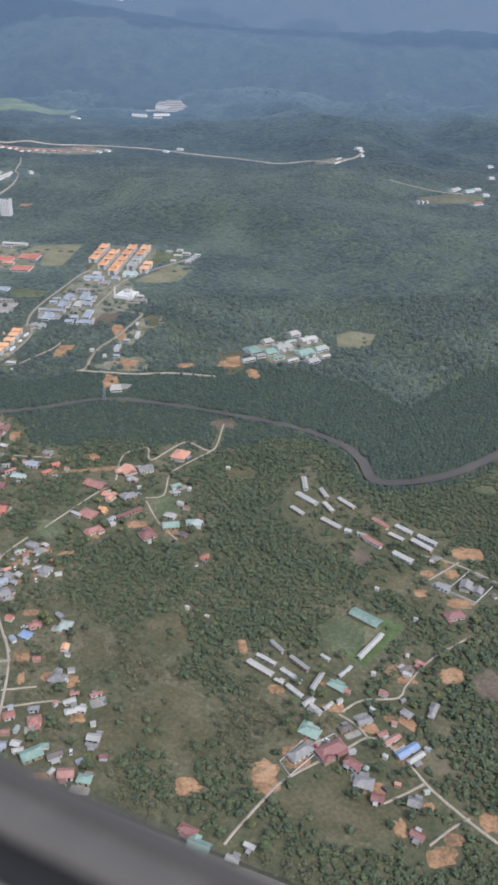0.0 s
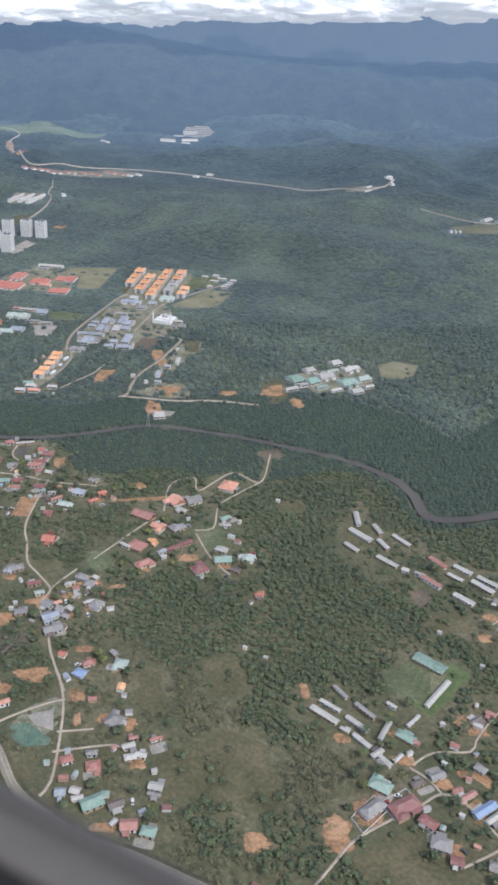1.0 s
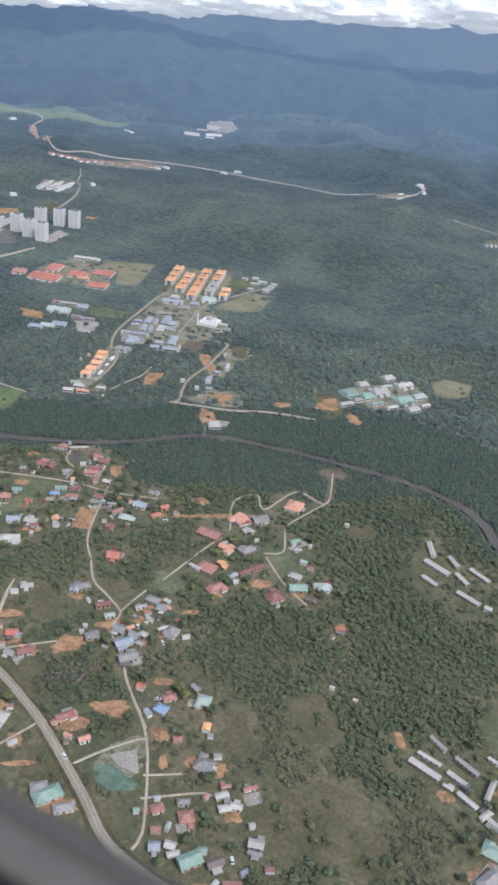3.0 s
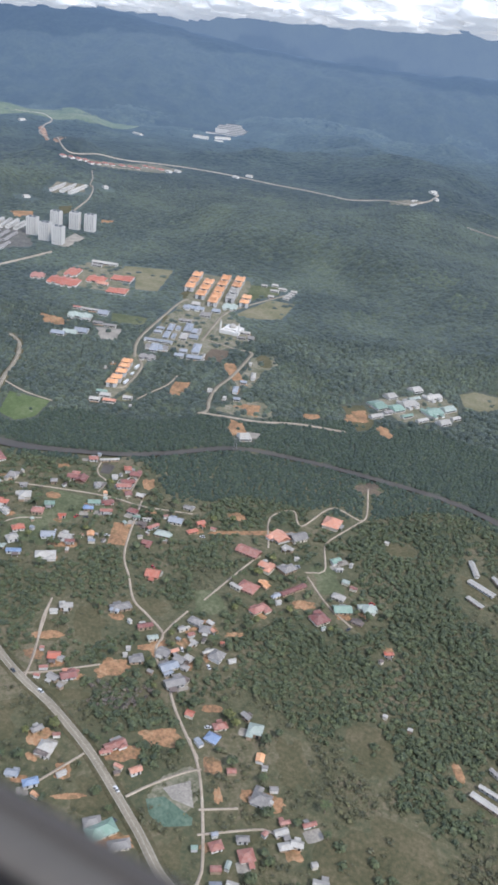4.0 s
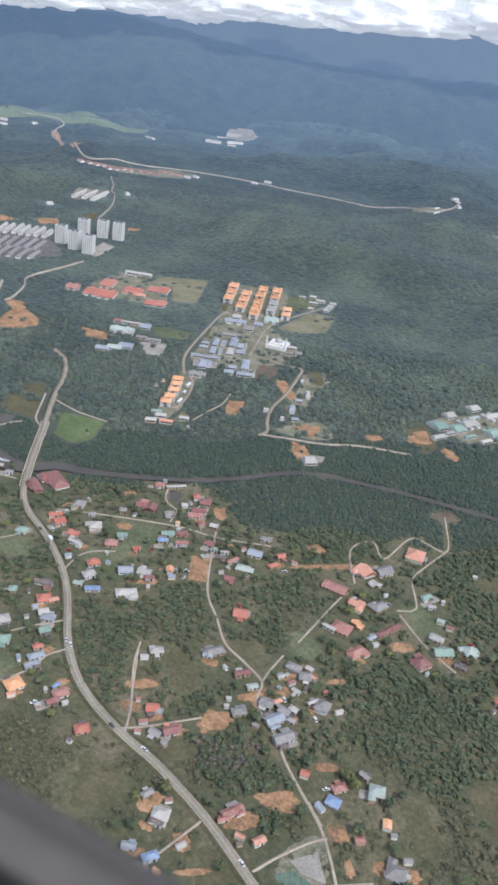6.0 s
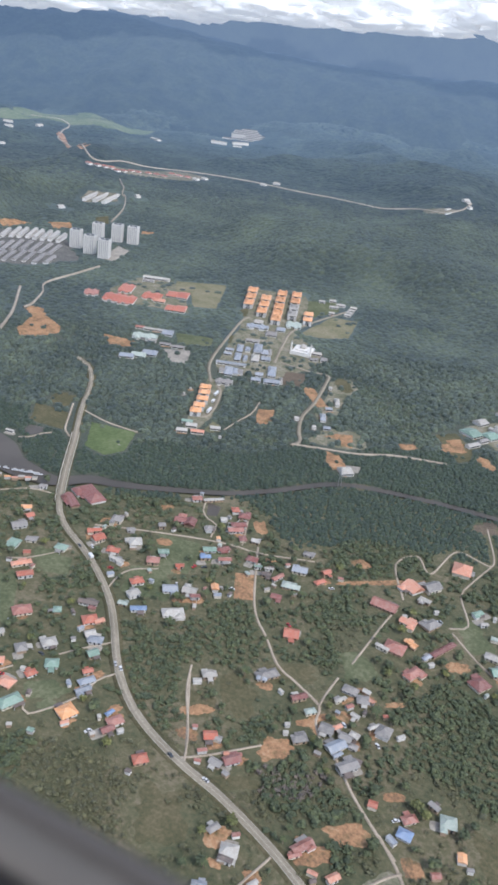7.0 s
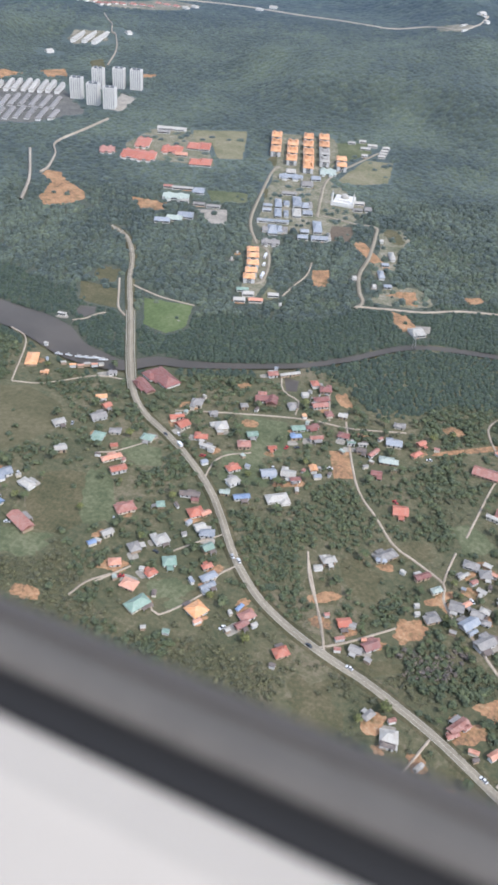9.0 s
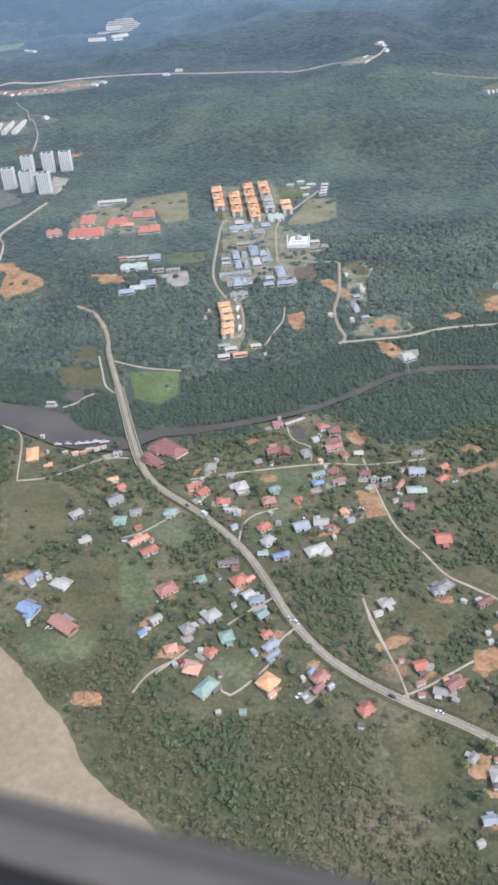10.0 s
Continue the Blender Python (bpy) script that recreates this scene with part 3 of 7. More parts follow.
road('estate', 3.6, 'track', [(-530, 694), (-500, 706), (-469, 718), (-435, 741), (-387, 758)])
road('estate', 4.2, 'asphalt', [(-662, 777), (-648, 760), (-635, 727), (-628, 695), (-635, 687)])
road('far', 4.0, 'track', [(-2280, 2367), (-2237, 2433), (-2176, 2425), (-2147, 2400), (-2109, 2310), (-2050, 2224), (-1933, 2135), (-1661, 1867), (-1603, 1983), (-1514, 2110), (-1343, 2168), (-1166, 2165), (-1068, 2174), (-950, 2165)])
road('far', 2.4, 'track', [(-1514, 1801), (-1411, 1669), (-1373, 1609), (-1359, 1602), (-1291, 1494), (-1231, 1367)])
road('far', 2.2, 'track', [(-1047, 1079), (-1045, 1014), (-1042, 940), (-1015, 900), (-991, 850), (-988, 829)])
road('far', 3.6, 'track', [(-950, 741), (-986, 805), (-1053, 897)])
road('far', 3.6, 'track', [(-952, 2160), (-851, 2190), (-753, 2158), (-722, 2300)])
road('far', 4.0, 'track', [(-586, 2110), (-450, 2037), (-383, 2044)])

field('pond', [(-542, 544), (-527, 544), (-522, 526), (-531, 522)], 0.1)
field('worn', [(-828, 1201), (-740, 1228), (-710, 1180), (-675, 1030), (-632, 990), (-589, 944), (-591, 888), (-610, 826), (-650, 810), (-680, 800), (-694, 814), (-756, 1011)])
field('worn', [(-688, 803), (-653, 809), (-646, 759), (-619, 690), (-615, 642), (-632, 641)])
field('pale', [(-668, 1015), (-662, 1137), (-621, 1151), (-601, 1054), (-635, 1022)])
field('grass', [(-725, 1188), (-681, 1220), (-660, 1170), (-677, 1114), (-682, 1063)])
field('mud', [(-621, 877), (-594, 887), (-581, 837), (-609, 830)])
field('pale', [(-926, 1115), (-852, 1165), (-797, 1025), (-830, 1007), (-872, 1071), (-895, 1050)])
field('worn', [(-971, 994), (-978, 1084), (-931, 1121), (-860, 1048), (-812, 978), (-883, 955), (-941, 946)])
field('worn', [(-569, 891), (-548, 921), (-525, 896), (-528, 845), (-514, 778), (-531, 755), (-541, 768), (-551, 841)])
field('worn', [(-528, 705), (-523, 741), (-514, 760), (-477, 775), (-456, 735), (-480, 715)])
field('dirt', [(-515, 732), (-504, 750), (-486, 760), (-473, 725), (-486, 722), (-500, 736)])
field('dirt', [(-499, 706), (-481, 704), (-460, 677), (-477, 667), (-490, 685)])
field('gravel', [(-470, 688), (-455, 695), (-452, 679), (-465, 672)], 0.1)
field('dirt', [(-596, 751), (-579, 762), (-563, 716), (-582, 709)])
field('dirt', [(-942, 761), (-920, 738), (-898, 753), (-889, 785), (-904, 806), (-945, 827), (-971, 851), (-992, 848), (-988, 829), (-963, 814), (-951, 788)], 0.2)
field('dirt', [(-860, 824), (-808, 834), (-799, 807), (-823, 795)])
field('grass', [(-793, 897), (-742, 918), (-727, 885), (-765, 856)])
field('gravel', [(-772, 834), (-740, 854), (-719, 808), (-737, 797)], 0.1)
field('gravel', [(-1077, 1124), (-1113, 1224), (-1073, 1207), (-1054, 1126)], 0.1)
field('lush', [(-714, 608), (-660, 621), (-644, 573), (-655, 551), (-685, 556)])
field('dry', [(-784, 608), (-733, 611), (-714, 571), (-756, 565)])
field('brown', [(-735, 424), (-713, 436), (-673, 428), (-650, 407), (-661, 368), (-675, 344), (-683, 337)])
field('dry', [(-643, 346), (-626, 363), (-603, 368), (-585, 353), (-578, 320), (-588, 297), (-611, 293), (-632, 317)])
field('grass', [(-551, 479), (-511, 488), (-498, 440), (-531, 435)])
field('grass', [(-545, 430), (-520, 442), (-497, 423), (-493, 404), (-531, 394)])
field('grass', [(-606, 403), (-579, 412), (-567, 391), (-586, 382)])
field('pale', [(-618, 690), (-606, 686), (-602, 662), (-615, 660)])
field('dirt', [(-476, 468), (-459, 476), (-445, 443), (-460, 435)], 0.1)
field('grass', [(-2359, 2288), (-2484, 2742), (-2139, 2632), (-2086, 2866), (-2040, 2739), (-2038, 2490), (-2208, 2397), (-2316, 2240)])
field('dirt', [(-2158, 2335), (-2098, 2313), (-1760, 1935), (-1657, 1899), (-1675, 1849), (-1986, 2170)])
field('worn', [(-1636, 1833), (-1583, 1926), (-1514, 2110), (-1403, 2094), (-1420, 1982), (-1539, 1888)])
field('paved', [(-1318, 1131), (-1287, 1185), (-1188, 1179), (-1089, 1088), (-1125, 992), (-1167, 963)])
field('dirt', [(-1344, 1161), (-1338, 1214), (-1310, 1228), (-1313, 1154)])
field('dirt', [(-1301, 1258), (-1275, 1299), (-1238, 1254), (-1265, 1230)])
field('dirt', [(-1150, 1354), (-1126, 1371), (-1134, 1329)])
field('worn', [(-1426, 1520), (-1435, 1563), (-1386, 1603), (-1348, 1564), (-1382, 1481)])
field('dry', [(-1280, 1382), (-1270, 1416), (-1221, 1348), (-1230, 1317)])
field('worn', [(-828, 2190), (-726, 2227), (-750, 2144), (-804, 2132)])
field('lush', [(-106, 390), (-105, 433), (-90, 449), (-74, 444), (-80, 416), (-89, 386)])
field('pale', [(-105, 402), (-102, 432), (-89, 435), (-91, 410)], 0.1)
field('pale', [(-320, 960), (-304, 988), (-266, 993), (-260, 949), (-273, 918), (-302, 920)])
field('dry', [(-422, 824), (-400, 849), (-370, 811), (-365, 777), (-376, 764)])
field('worn', [(-406, 861), (-340, 953), (-300, 931), (-286, 872), (-350, 814)])
field('dry', [(-467, 1941), (-419, 2019), (-335, 2071), (-318, 1987), (-379, 1905), (-442, 1872)])
field('dirt', [(-105, 294), (-101, 330), (-92, 326), (-97, 296)], 0.1)
field('green', [(-307, 261), (-299, 269), (-276, 265), (-274, 260), (-288, 250), (-299, 253)], 0.1)
field('gravel', [(-303, 271), (-291, 286), (-279, 269), (-293, 267)], 0.1)
field('worn', [(-308, 261), (-307, 279), (-297, 295), (-288, 294), (-280, 276), (-281, 258), (-292, 252)])

field('grass', [(-516, 554), (-510, 557), (-506, 538), (-511, 535)], 0.1)
field('pond', [(-748, 548), (-750, 562), (-735, 567), (-728, 554), (-733, 543)], 0.2)
road('lane', 2.6, 'track', [(-739, 534), (-731, 543), (-728, 553), (-722, 561)])
patch('dry', -560.8, 230.8, 8.7, 7.5, 14)
patch('dirt', -216.9, 231.1, 8.1, 4.1, 31)
patch('dirt', -303.8, 231.5, 14.4, 6.4, 32)
patch('dry', -276.6, 238.7, 10.1, 12.1, 32)
patch('dirt', -337.6, 241.3, 11.1, 2.2, 33)
patch('dry', -326.8, 249.0, 18.1, 15.9, 33)
patch('dirt', -351.7, 251.5, 5.7, 6.1, 34)
patch('dirt', -582.1, 254.8, 10.5, 6.9, 14)
patch('dry', -407.9, 259.0, 18.0, 23.6, 34)
patch('dirt', -145.2, 260.3, 9.0, 6.4, 27)
patch('dirt', -377.1, 261.1, 6.5, 6.7, 34)
patch('dirt', -377.0, 263.2, 7.4, 6.8, 14)
patch('dirt', -331.8, 278.7, 12.9, 6.2, 33)
patch('dirt', -13.3, 281.8, 9.3, 7.5, 27)
patch('dirt', -274.0, 283.7, 2.8, 6.0, 33)
patch('dry', -194.9, 285.2, 26.9, 24.4, 32)
patch('dry', -67.9, 285.2, 35.6, 24.0, 27)
patch('grass', -611.6, 285.4, 30.0, 15.5, 13)
patch('grass', -502.4, 285.6, 6.1, 5.4, 13)
patch('dirt', -110.5, 285.7, 9.2, 12.9, 27)
patch('dirt', -35.9, 287.9, 4.1, 6.6, 27)
patch('dirt', -260.5, 291.7, 4.7, 5.6, 33)
patch('dirt', -9.2, 293.9, 6.9, 4.6, 27)
patch('dirt', -245.8, 295.0, 6.3, 6.3, 33)
patch('grass', -510.3, 295.1, 16.0, 11.1, 34)
patch('dirt', -548.7, 295.1, 11.6, 5.9, 13)
patch('dry', -172.7, 296.0, 29.3, 38.0, 27)
patch('dry', -386.0, 296.1, 19.2, 6.0, 35)
patch('dirt', -318.6, 299.0, 9.3, 7.1, 32)
patch('dirt', -286.7, 299.4, 6.5, 6.9, 33)
patch('dry', -490.5, 300.5, 8.7, 5.6, 13)
patch('dirt', -320.2, 300.7, 15.0, 6.5, 33)
patch('dirt', -319.8, 301.6, 9.4, 7.7, 34)
patch('dirt', -55.8, 305.0, 9.2, 5.1, 27)
patch('dirt', -100.6, 306.1, 8.9, 10.9, 27)
patch('dirt', -26.8, 306.9, 6.0, 4.2, 27)
patch('dirt', 5.7, 312.0, 6.5, 6.9, 27)
patch('dirt', -424.0, 312.4, 7.9, 5.5, 13)
patch('dry', -249.8, 324.5, 12.6, 22.3, 34)
patch('dirt', -377.3, 327.0, 8.8, 7.4, 35)
patch('dirt', -429.6, 329.3, 9.0, 5.1, 36)
patch('dirt', -377.6, 331.4, 10.3, 7.3, 13)
patch('dirt', -375.8, 332.2, 9.7, 6.8, 33)
patch('dirt', -425.7, 332.9, 8.3, 4.3, 33)
patch('dirt', -668.8, 333.9, 11.2, 5.5, 13)
patch('dirt', -307.1, 335.6, 6.9, 3.7, 32)
patch('dry', -430.4, 336.1, 12.7, 12.9, 13)
patch('dirt', -70.3, 345.0, 6.6, 5.1, 27)
patch('grass', -591.0, 345.4, 14.5, 35.7, 35)
patch('dirt', -94.8, 349.4, 8.5, 4.5, 27)
patch('dry', -413.4, 355.3, 14.4, 21.5, 36)
patch('dirt', -61.9, 356.7, 4.0, 3.5, 27)
patch('dirt', -368.8, 358.3, 8.1, 3.5, 33)
patch('dry', -213.1, 358.5, 18.5, 24.7, 28)
patch('dry', -217.1, 361.5, 8.8, 18.9, 33)
patch('dirt', -165.7, 372.0, 3.5, 9.1, 33)
patch('dry', -396.1, 389.1, 21.7, 12.5, 34)
patch('dirt', -61.8, 393.2, 7.2, 5.0, 28)
patch('grass', -588.6, 396.3, 15.8, 10.9, 36)
patch('dirt', -70.4, 397.9, 7.3, 6.1, 28)
patch('dirt', -352.5, 402.1, 8.0, 2.6, 35)
patch('grass', -598.4, 402.4, 11.0, 11.2, 12)
patch('dirt', -328.2, 402.8, 8.4, 2.7, 36)
patch('dirt', -36.6, 410.5, 10.2, 9.2, 28)
patch('mud', -12.6, 412.2, 14.3, 15.1, 28)
patch('grass', -109.8, 412.4, 18.2, 21.3, 28)
patch('dirt', -485.0, 418.5, 15.8, 5.0, 35)
patch('grass', -358.7, 422.3, 14.5, 17.4, 35)
patch('grass', -517.5, 442.9, 16.6, 11.1, 36)
patch('dirt', -303.1, 460.4, 11.2, 6.4, 35)
patch('dirt', -537.5, 468.5, 8.7, 6.1, 37)
patch('dirt', -589.4, 468.5, 7.9, 4.1, 37)
patch('grass', -504.4, 471.3, 25.9, 11.8, 36)
patch('dirt', -76.2, 482.1, 5.8, 5.3, 28)
patch('dirt', -47.9, 483.7, 12.3, 6.5, 28)
patch('dry', -100.6, 486.0, 21.1, 13.7, 28)
patch('grass', -299.9, 497.2, 13.6, 21.8, 36)
patch('dirt', -459.5, 497.2, 6.2, 3.7, 36)
patch('mud', -128.5, 504.1, 8.8, 13.4, 28)
patch('dirt', -77.9, 508.1, 6.0, 5.0, 28)
patch('dry', -744.4, 508.8, 3.9, 6.6, 40)
patch('dirt', -562.9, 513.8, 6.6, 4.4, 38)
patch('dirt', -61.4, 516.4, 6.0, 6.5, 28)
patch('dirt', -376.7, 522.2, 43.3, 3.6, 37)
patch('dirt', -486.3, 534.7, 5.7, 11.9, 37)
patch('dirt', -399.6, 535.7, 7.4, 6.2, 36)
patch('dirt', -396.5, 536.4, 6.4, 6.7, 37)
patch('dirt', -56.1, 547.3, 16.1, 10.9, 28)
patch('dry', -198.6, 562.6, 14.6, 23.0, 29)
patch('dry', -268.0, 573.5, 14.9, 12.7, 36)
patch('gravel', -659.2, 581.7, 2.0, 1.0, 10)
patch('dry', -765.5, 630.0, 15.8, 19.7, 10)
patch('grass', -62.5, 653.1, 11.3, 9.1, 29)
patch('mud', -324.2, 656.2, 14.0, 11.6, 38)
patch('dirt', -752.3, 680.6, 1.2, 1.3, 9)
patch('dirt', -430.7, 770.0, 12.7, 8.2, 40)
patch('dirt', -353.3, 788.0, 7.9, 18.4, 40)
patch('dirt', -391.0, 802.3, 19.6, 14.2, 40)
patch('dirt', -392.7, 816.4, 10.9, 8.3, 40)
patch('dirt', -559.4, 825.7, 9.6, 36.7, 42)
patch('dry', -545.1, 881.6, 14.6, 25.6, 42)
patch('dry', -684.6, 931.3, 46.9, 47.9, 45)
patch('dry', -911.4, 999.7, 42.8, 39.5, 48)
patch('dry', -741.3, 1070.2, 44.9, 49.9, 47)


# the beach
bx = spline([(-900, 330), (-760, 318), (-690, 300), (-651, 283), (-616, 261), (-590, 244), (-566, 222), (-545, 211), (-532, 205), (-513, 195), (-470, 172), (-380, 130), (-200, 60), (150, -40), (600, -150)], 3.0)
bx[:, 1] += 7 * (fbm(bx[:, 0] / 14, bx[:, 1] * 0, 77, 3) - 0.5)
rows = [np.column_stack([bx[:, 0] - 0.5 * o, bx[:, 1] - o, np.full(len(bx), 0.16 if o > 0 else -0.2)]) for o in (0, 3, 20, 60, 150, 400)]
beach = mesh_object("sand", np.vstack(rows), grid_faces(len(rows), len(bx)), SAND, shade=True)
tagged(beach, "broad beach of pale brown sand", "beach", kind="structure")


# ------------------------------------------------------------ buildings
def part(name, bm, mat, parent, label=""):
    me = bpy.data.meshes.new(name)
    bm.to_mesh(me)
    bm.free()
    me.materials.append(mat)
    ob = new(name, me)
    ob.parent = parent
    if label:
        ob["label"] = label
    return ob


def box(bm, x0, x1, y0, y1, z0, z1):
    vs = [bm.verts.new(c) for c in ((x0, y0, z0), (x1, y0, z0), (x1, y1, z0), (x0, y1, z0), (x0, y0, z1), (x1, y0, z1), (x1, y1, z1), (x0, y1, z1))]
    for f in ((3, 2, 1, 0), (4, 5, 6, 7), (0, 1, 5, 4), (1, 2, 6, 5), (2, 3, 7, 6), (3, 0, 4, 7)):
        bm.faces.new([vs[i] for i in f])


def pitched(bm, x0, x1, y0, y1, z, h, hip, thick=0.18):
    """A pitched roof with thickness; hip is how far the ridge stops short of the ends."""
    ym = (y0 + y1) / 2
    top = [bm.verts.new(c) for c in ((x0, y0, z), (x1, y0, z), (x1, y1, z), (x0, y1, z), (x0 + hip, ym, z + h), (x1 - hip, ym, z + h))]
    low = [bm.verts.new((v.co.x, v.co.y, v.co.z - thick)) for v in top]
    a, b, c, d, e, f = range(6)
    for q in ((a, b, f, e), (c, d, e, f), (b, c, f), (d, a, e)):
        bm.faces.new([top[i] for i in q])
        bm.faces.new([low[i] for i in reversed(q)])
    for i, j in ((a, b), (b, c), (c, d), (d, a)):
        bm.faces.new([top[j], top[i], low[i], low[j]])


COLOUR = {"R": "red", "P": "dull red", "S": "salmon", "O": "orange", "M": "maroon", "G": "grey", "W": "white", "B": "blue-grey", "T": "green", "C": "pale cyan", "D": "rusty dark", "K": "bright blue"}
house_count = 0


def house(x, y, length, width, yaw, colour, kind):
    """A village house: walls, windows, door, a pitched roof and often a lean-to or porch; kind L a long barrack, V a vaulted barn."""
    global house_count
    house_count += 1
    dice = random.Random(house_count * 31 + 5)
    small = length < 6
    if kind == "L":
        name, label, cat, grp = "long_barrack", "long low barrack with a %s sheet roof" % COLOUR[colour], "barrack", "barracks"
    elif small:
        name, label, cat, grp = "shed", "small shed with a %s sheet roof" % COLOUR[colour], "shed", "village sheds"
    else:
        name, label, cat, grp = "house", "single-storey village house with a %s roof" % COLOUR[colour], "house", "village houses"
    root = tagged(new(name), label, cat, grp)
    root.matrix_basis = pose(x, y, height_at(x, y) + 0.02, 0, 0, yaw)
    L, W = length / 2, width / 2
    wall_h = 2.4 if small else dice.choice((2.3, 2.5, 2.7, 3.3))
    eave = 0.25 if small else 0.8
    wall_mat = dice.choice(WALLS)
    bm = bmesh.new()
    box(bm, -L + eave, L - eave, -W + eave, W - eave, -0.4, wall_h)
    part("wall", bm, wall_mat, root)
    hip = 0.0 if kind == "L" or small or dice.random() < 0.4 else min(W, L * 0.8)
    h = W * (0.36 if kind == "L" or small else dice.uniform(0.42, 0.6))
    bm = bmesh.new()
    pitched(bm, -L, L, -W, W, wall_h, h, hip)
    part("roof", bm, ROOFS[colour], root)
    if hip == 0:
        for sx in (-1, 1):
            bm = bmesh.new()
            xg = sx * (L - eave)
            vs = [bm.verts.new(c) for c in ((xg, -W + eave, wall_h), (xg, W - eave, wall_h), (xg, 0, wall_h + h * (1 - eave / W) - 0.2), (xg - sx * 0.2, -W + eave, wall_h), (xg - sx * 0.2, W - eave, wall_h), (xg - sx * 0.2, 0, wall_h + h * (1 - eave / W) - 0.2))]
            for f in ((0, 1, 2), (5, 4, 3), (0, 2, 5, 3), (1, 4, 5, 2)):
                bm.faces.new([vs[i] for i in f])
            part("gable", bm, wall_mat, root)
    if small:
        keep_clear(x, y, L + 1.5, W + 1.5, yaw)
        return root
    # windows and a door on the long sides
    n = max(2, int(length / 3.2))
    for sy in (-1, 1):
        for i in range(n):
            xc = -L + eave + (i + 0.5) * (2 * L - 2 * eave) / n
            bm = bmesh.new()
            yy = sy * (W - eave)
            door = i == n // 2 and sy == -1
            box(bm, xc - 0.6, xc + 0.6, min(yy, yy + sy * 0.06), max(yy, yy + sy * 0.06), 0.05 if door else 0.95, 2.1)
            part("door" if door else "window", bm, DARKGLASS, root)
    if kind == "H" and dice.random() < 0.75:
        # a lean-to over part of one long side
        sy, a = dice.choice((-1, 1)), dice.uniform(-0.8, 0.1)
        x0, x1 = L * a, L * min(0.95, a + dice.uniform(0.7, 1.1))
        d = dice.uniform(1.8, 3.4)
        bm = bmesh.new()
        vs = []
        for zz in (0, -0.15):
            vs += [bm.verts.new(c) for c in ((x0, sy * (W - 0.3), wall_h - 0.25 + zz), (x1, sy * (W - 0.3), wall_h - 0.25 + zz), (x1, sy * (W + d), wall_h - 0.8 + zz), (x0, sy * (W + d), wall_h - 0.8 + zz))]
        for f in ((0, 1, 2, 3), (7, 6, 5, 4), (0, 4, 5, 1), (1, 5, 6, 2), (2, 6, 7, 3), (3, 7, 4, 0)):
            bm.faces.new([vs[i] for i in f])
        part("porch_roof", bm, ROOFS[dice.choice((colour, colour, "W", "G", "D"))], root)
        for xx in (x0 + 0.2, x1 - 0.2):
            bm = bmesh.new()
            yy = sy * (W + d - 0.25)
            box(bm, xx - 0.1, xx + 0.1, yy - 0.1, yy + 0.1, -0.3, wall_h - 0.9)
            part("post", bm, WALLS[3], root)
    if kind == "H" and dice.random() < 0.45 and length > 9:
        # a wing with its own lower roof
        sx, sy = dice.choice((-1, 1)), dice.choice((-1, 1))
        w2, l2 = L * 0.45, W * dice.uniform(0.5, 0.8)
        bm = bmesh.new()
        x0 = sx * (L - w2)
        box(bm, x0 - w2 + 0.5, x0 + w2 - 0.5, min(0, sy * (W + l2 - 0.4)), max(0, sy * (W + l2 - 0.4)), -0.4, wall_h - 0.3)
        wing = part("wing", bm, wall_mat, root)
        bm = bmesh.new()
        pitched(bm, -l2, l2, -w2, w2, wall_h - 0.3, w2 * 0.45, w2 * 0.6)
        r = part("wing_roof", bm, ROOFS[colour], root)
        r.matrix_basis = pose(x0, sy * W, 0, 0, 0, 90)
    keep_clear(x, y, L + 2.5, W + 3.0, yaw)
    keep_clear(x, y, L + 12, W + 13, yaw, 0.6)
    return root


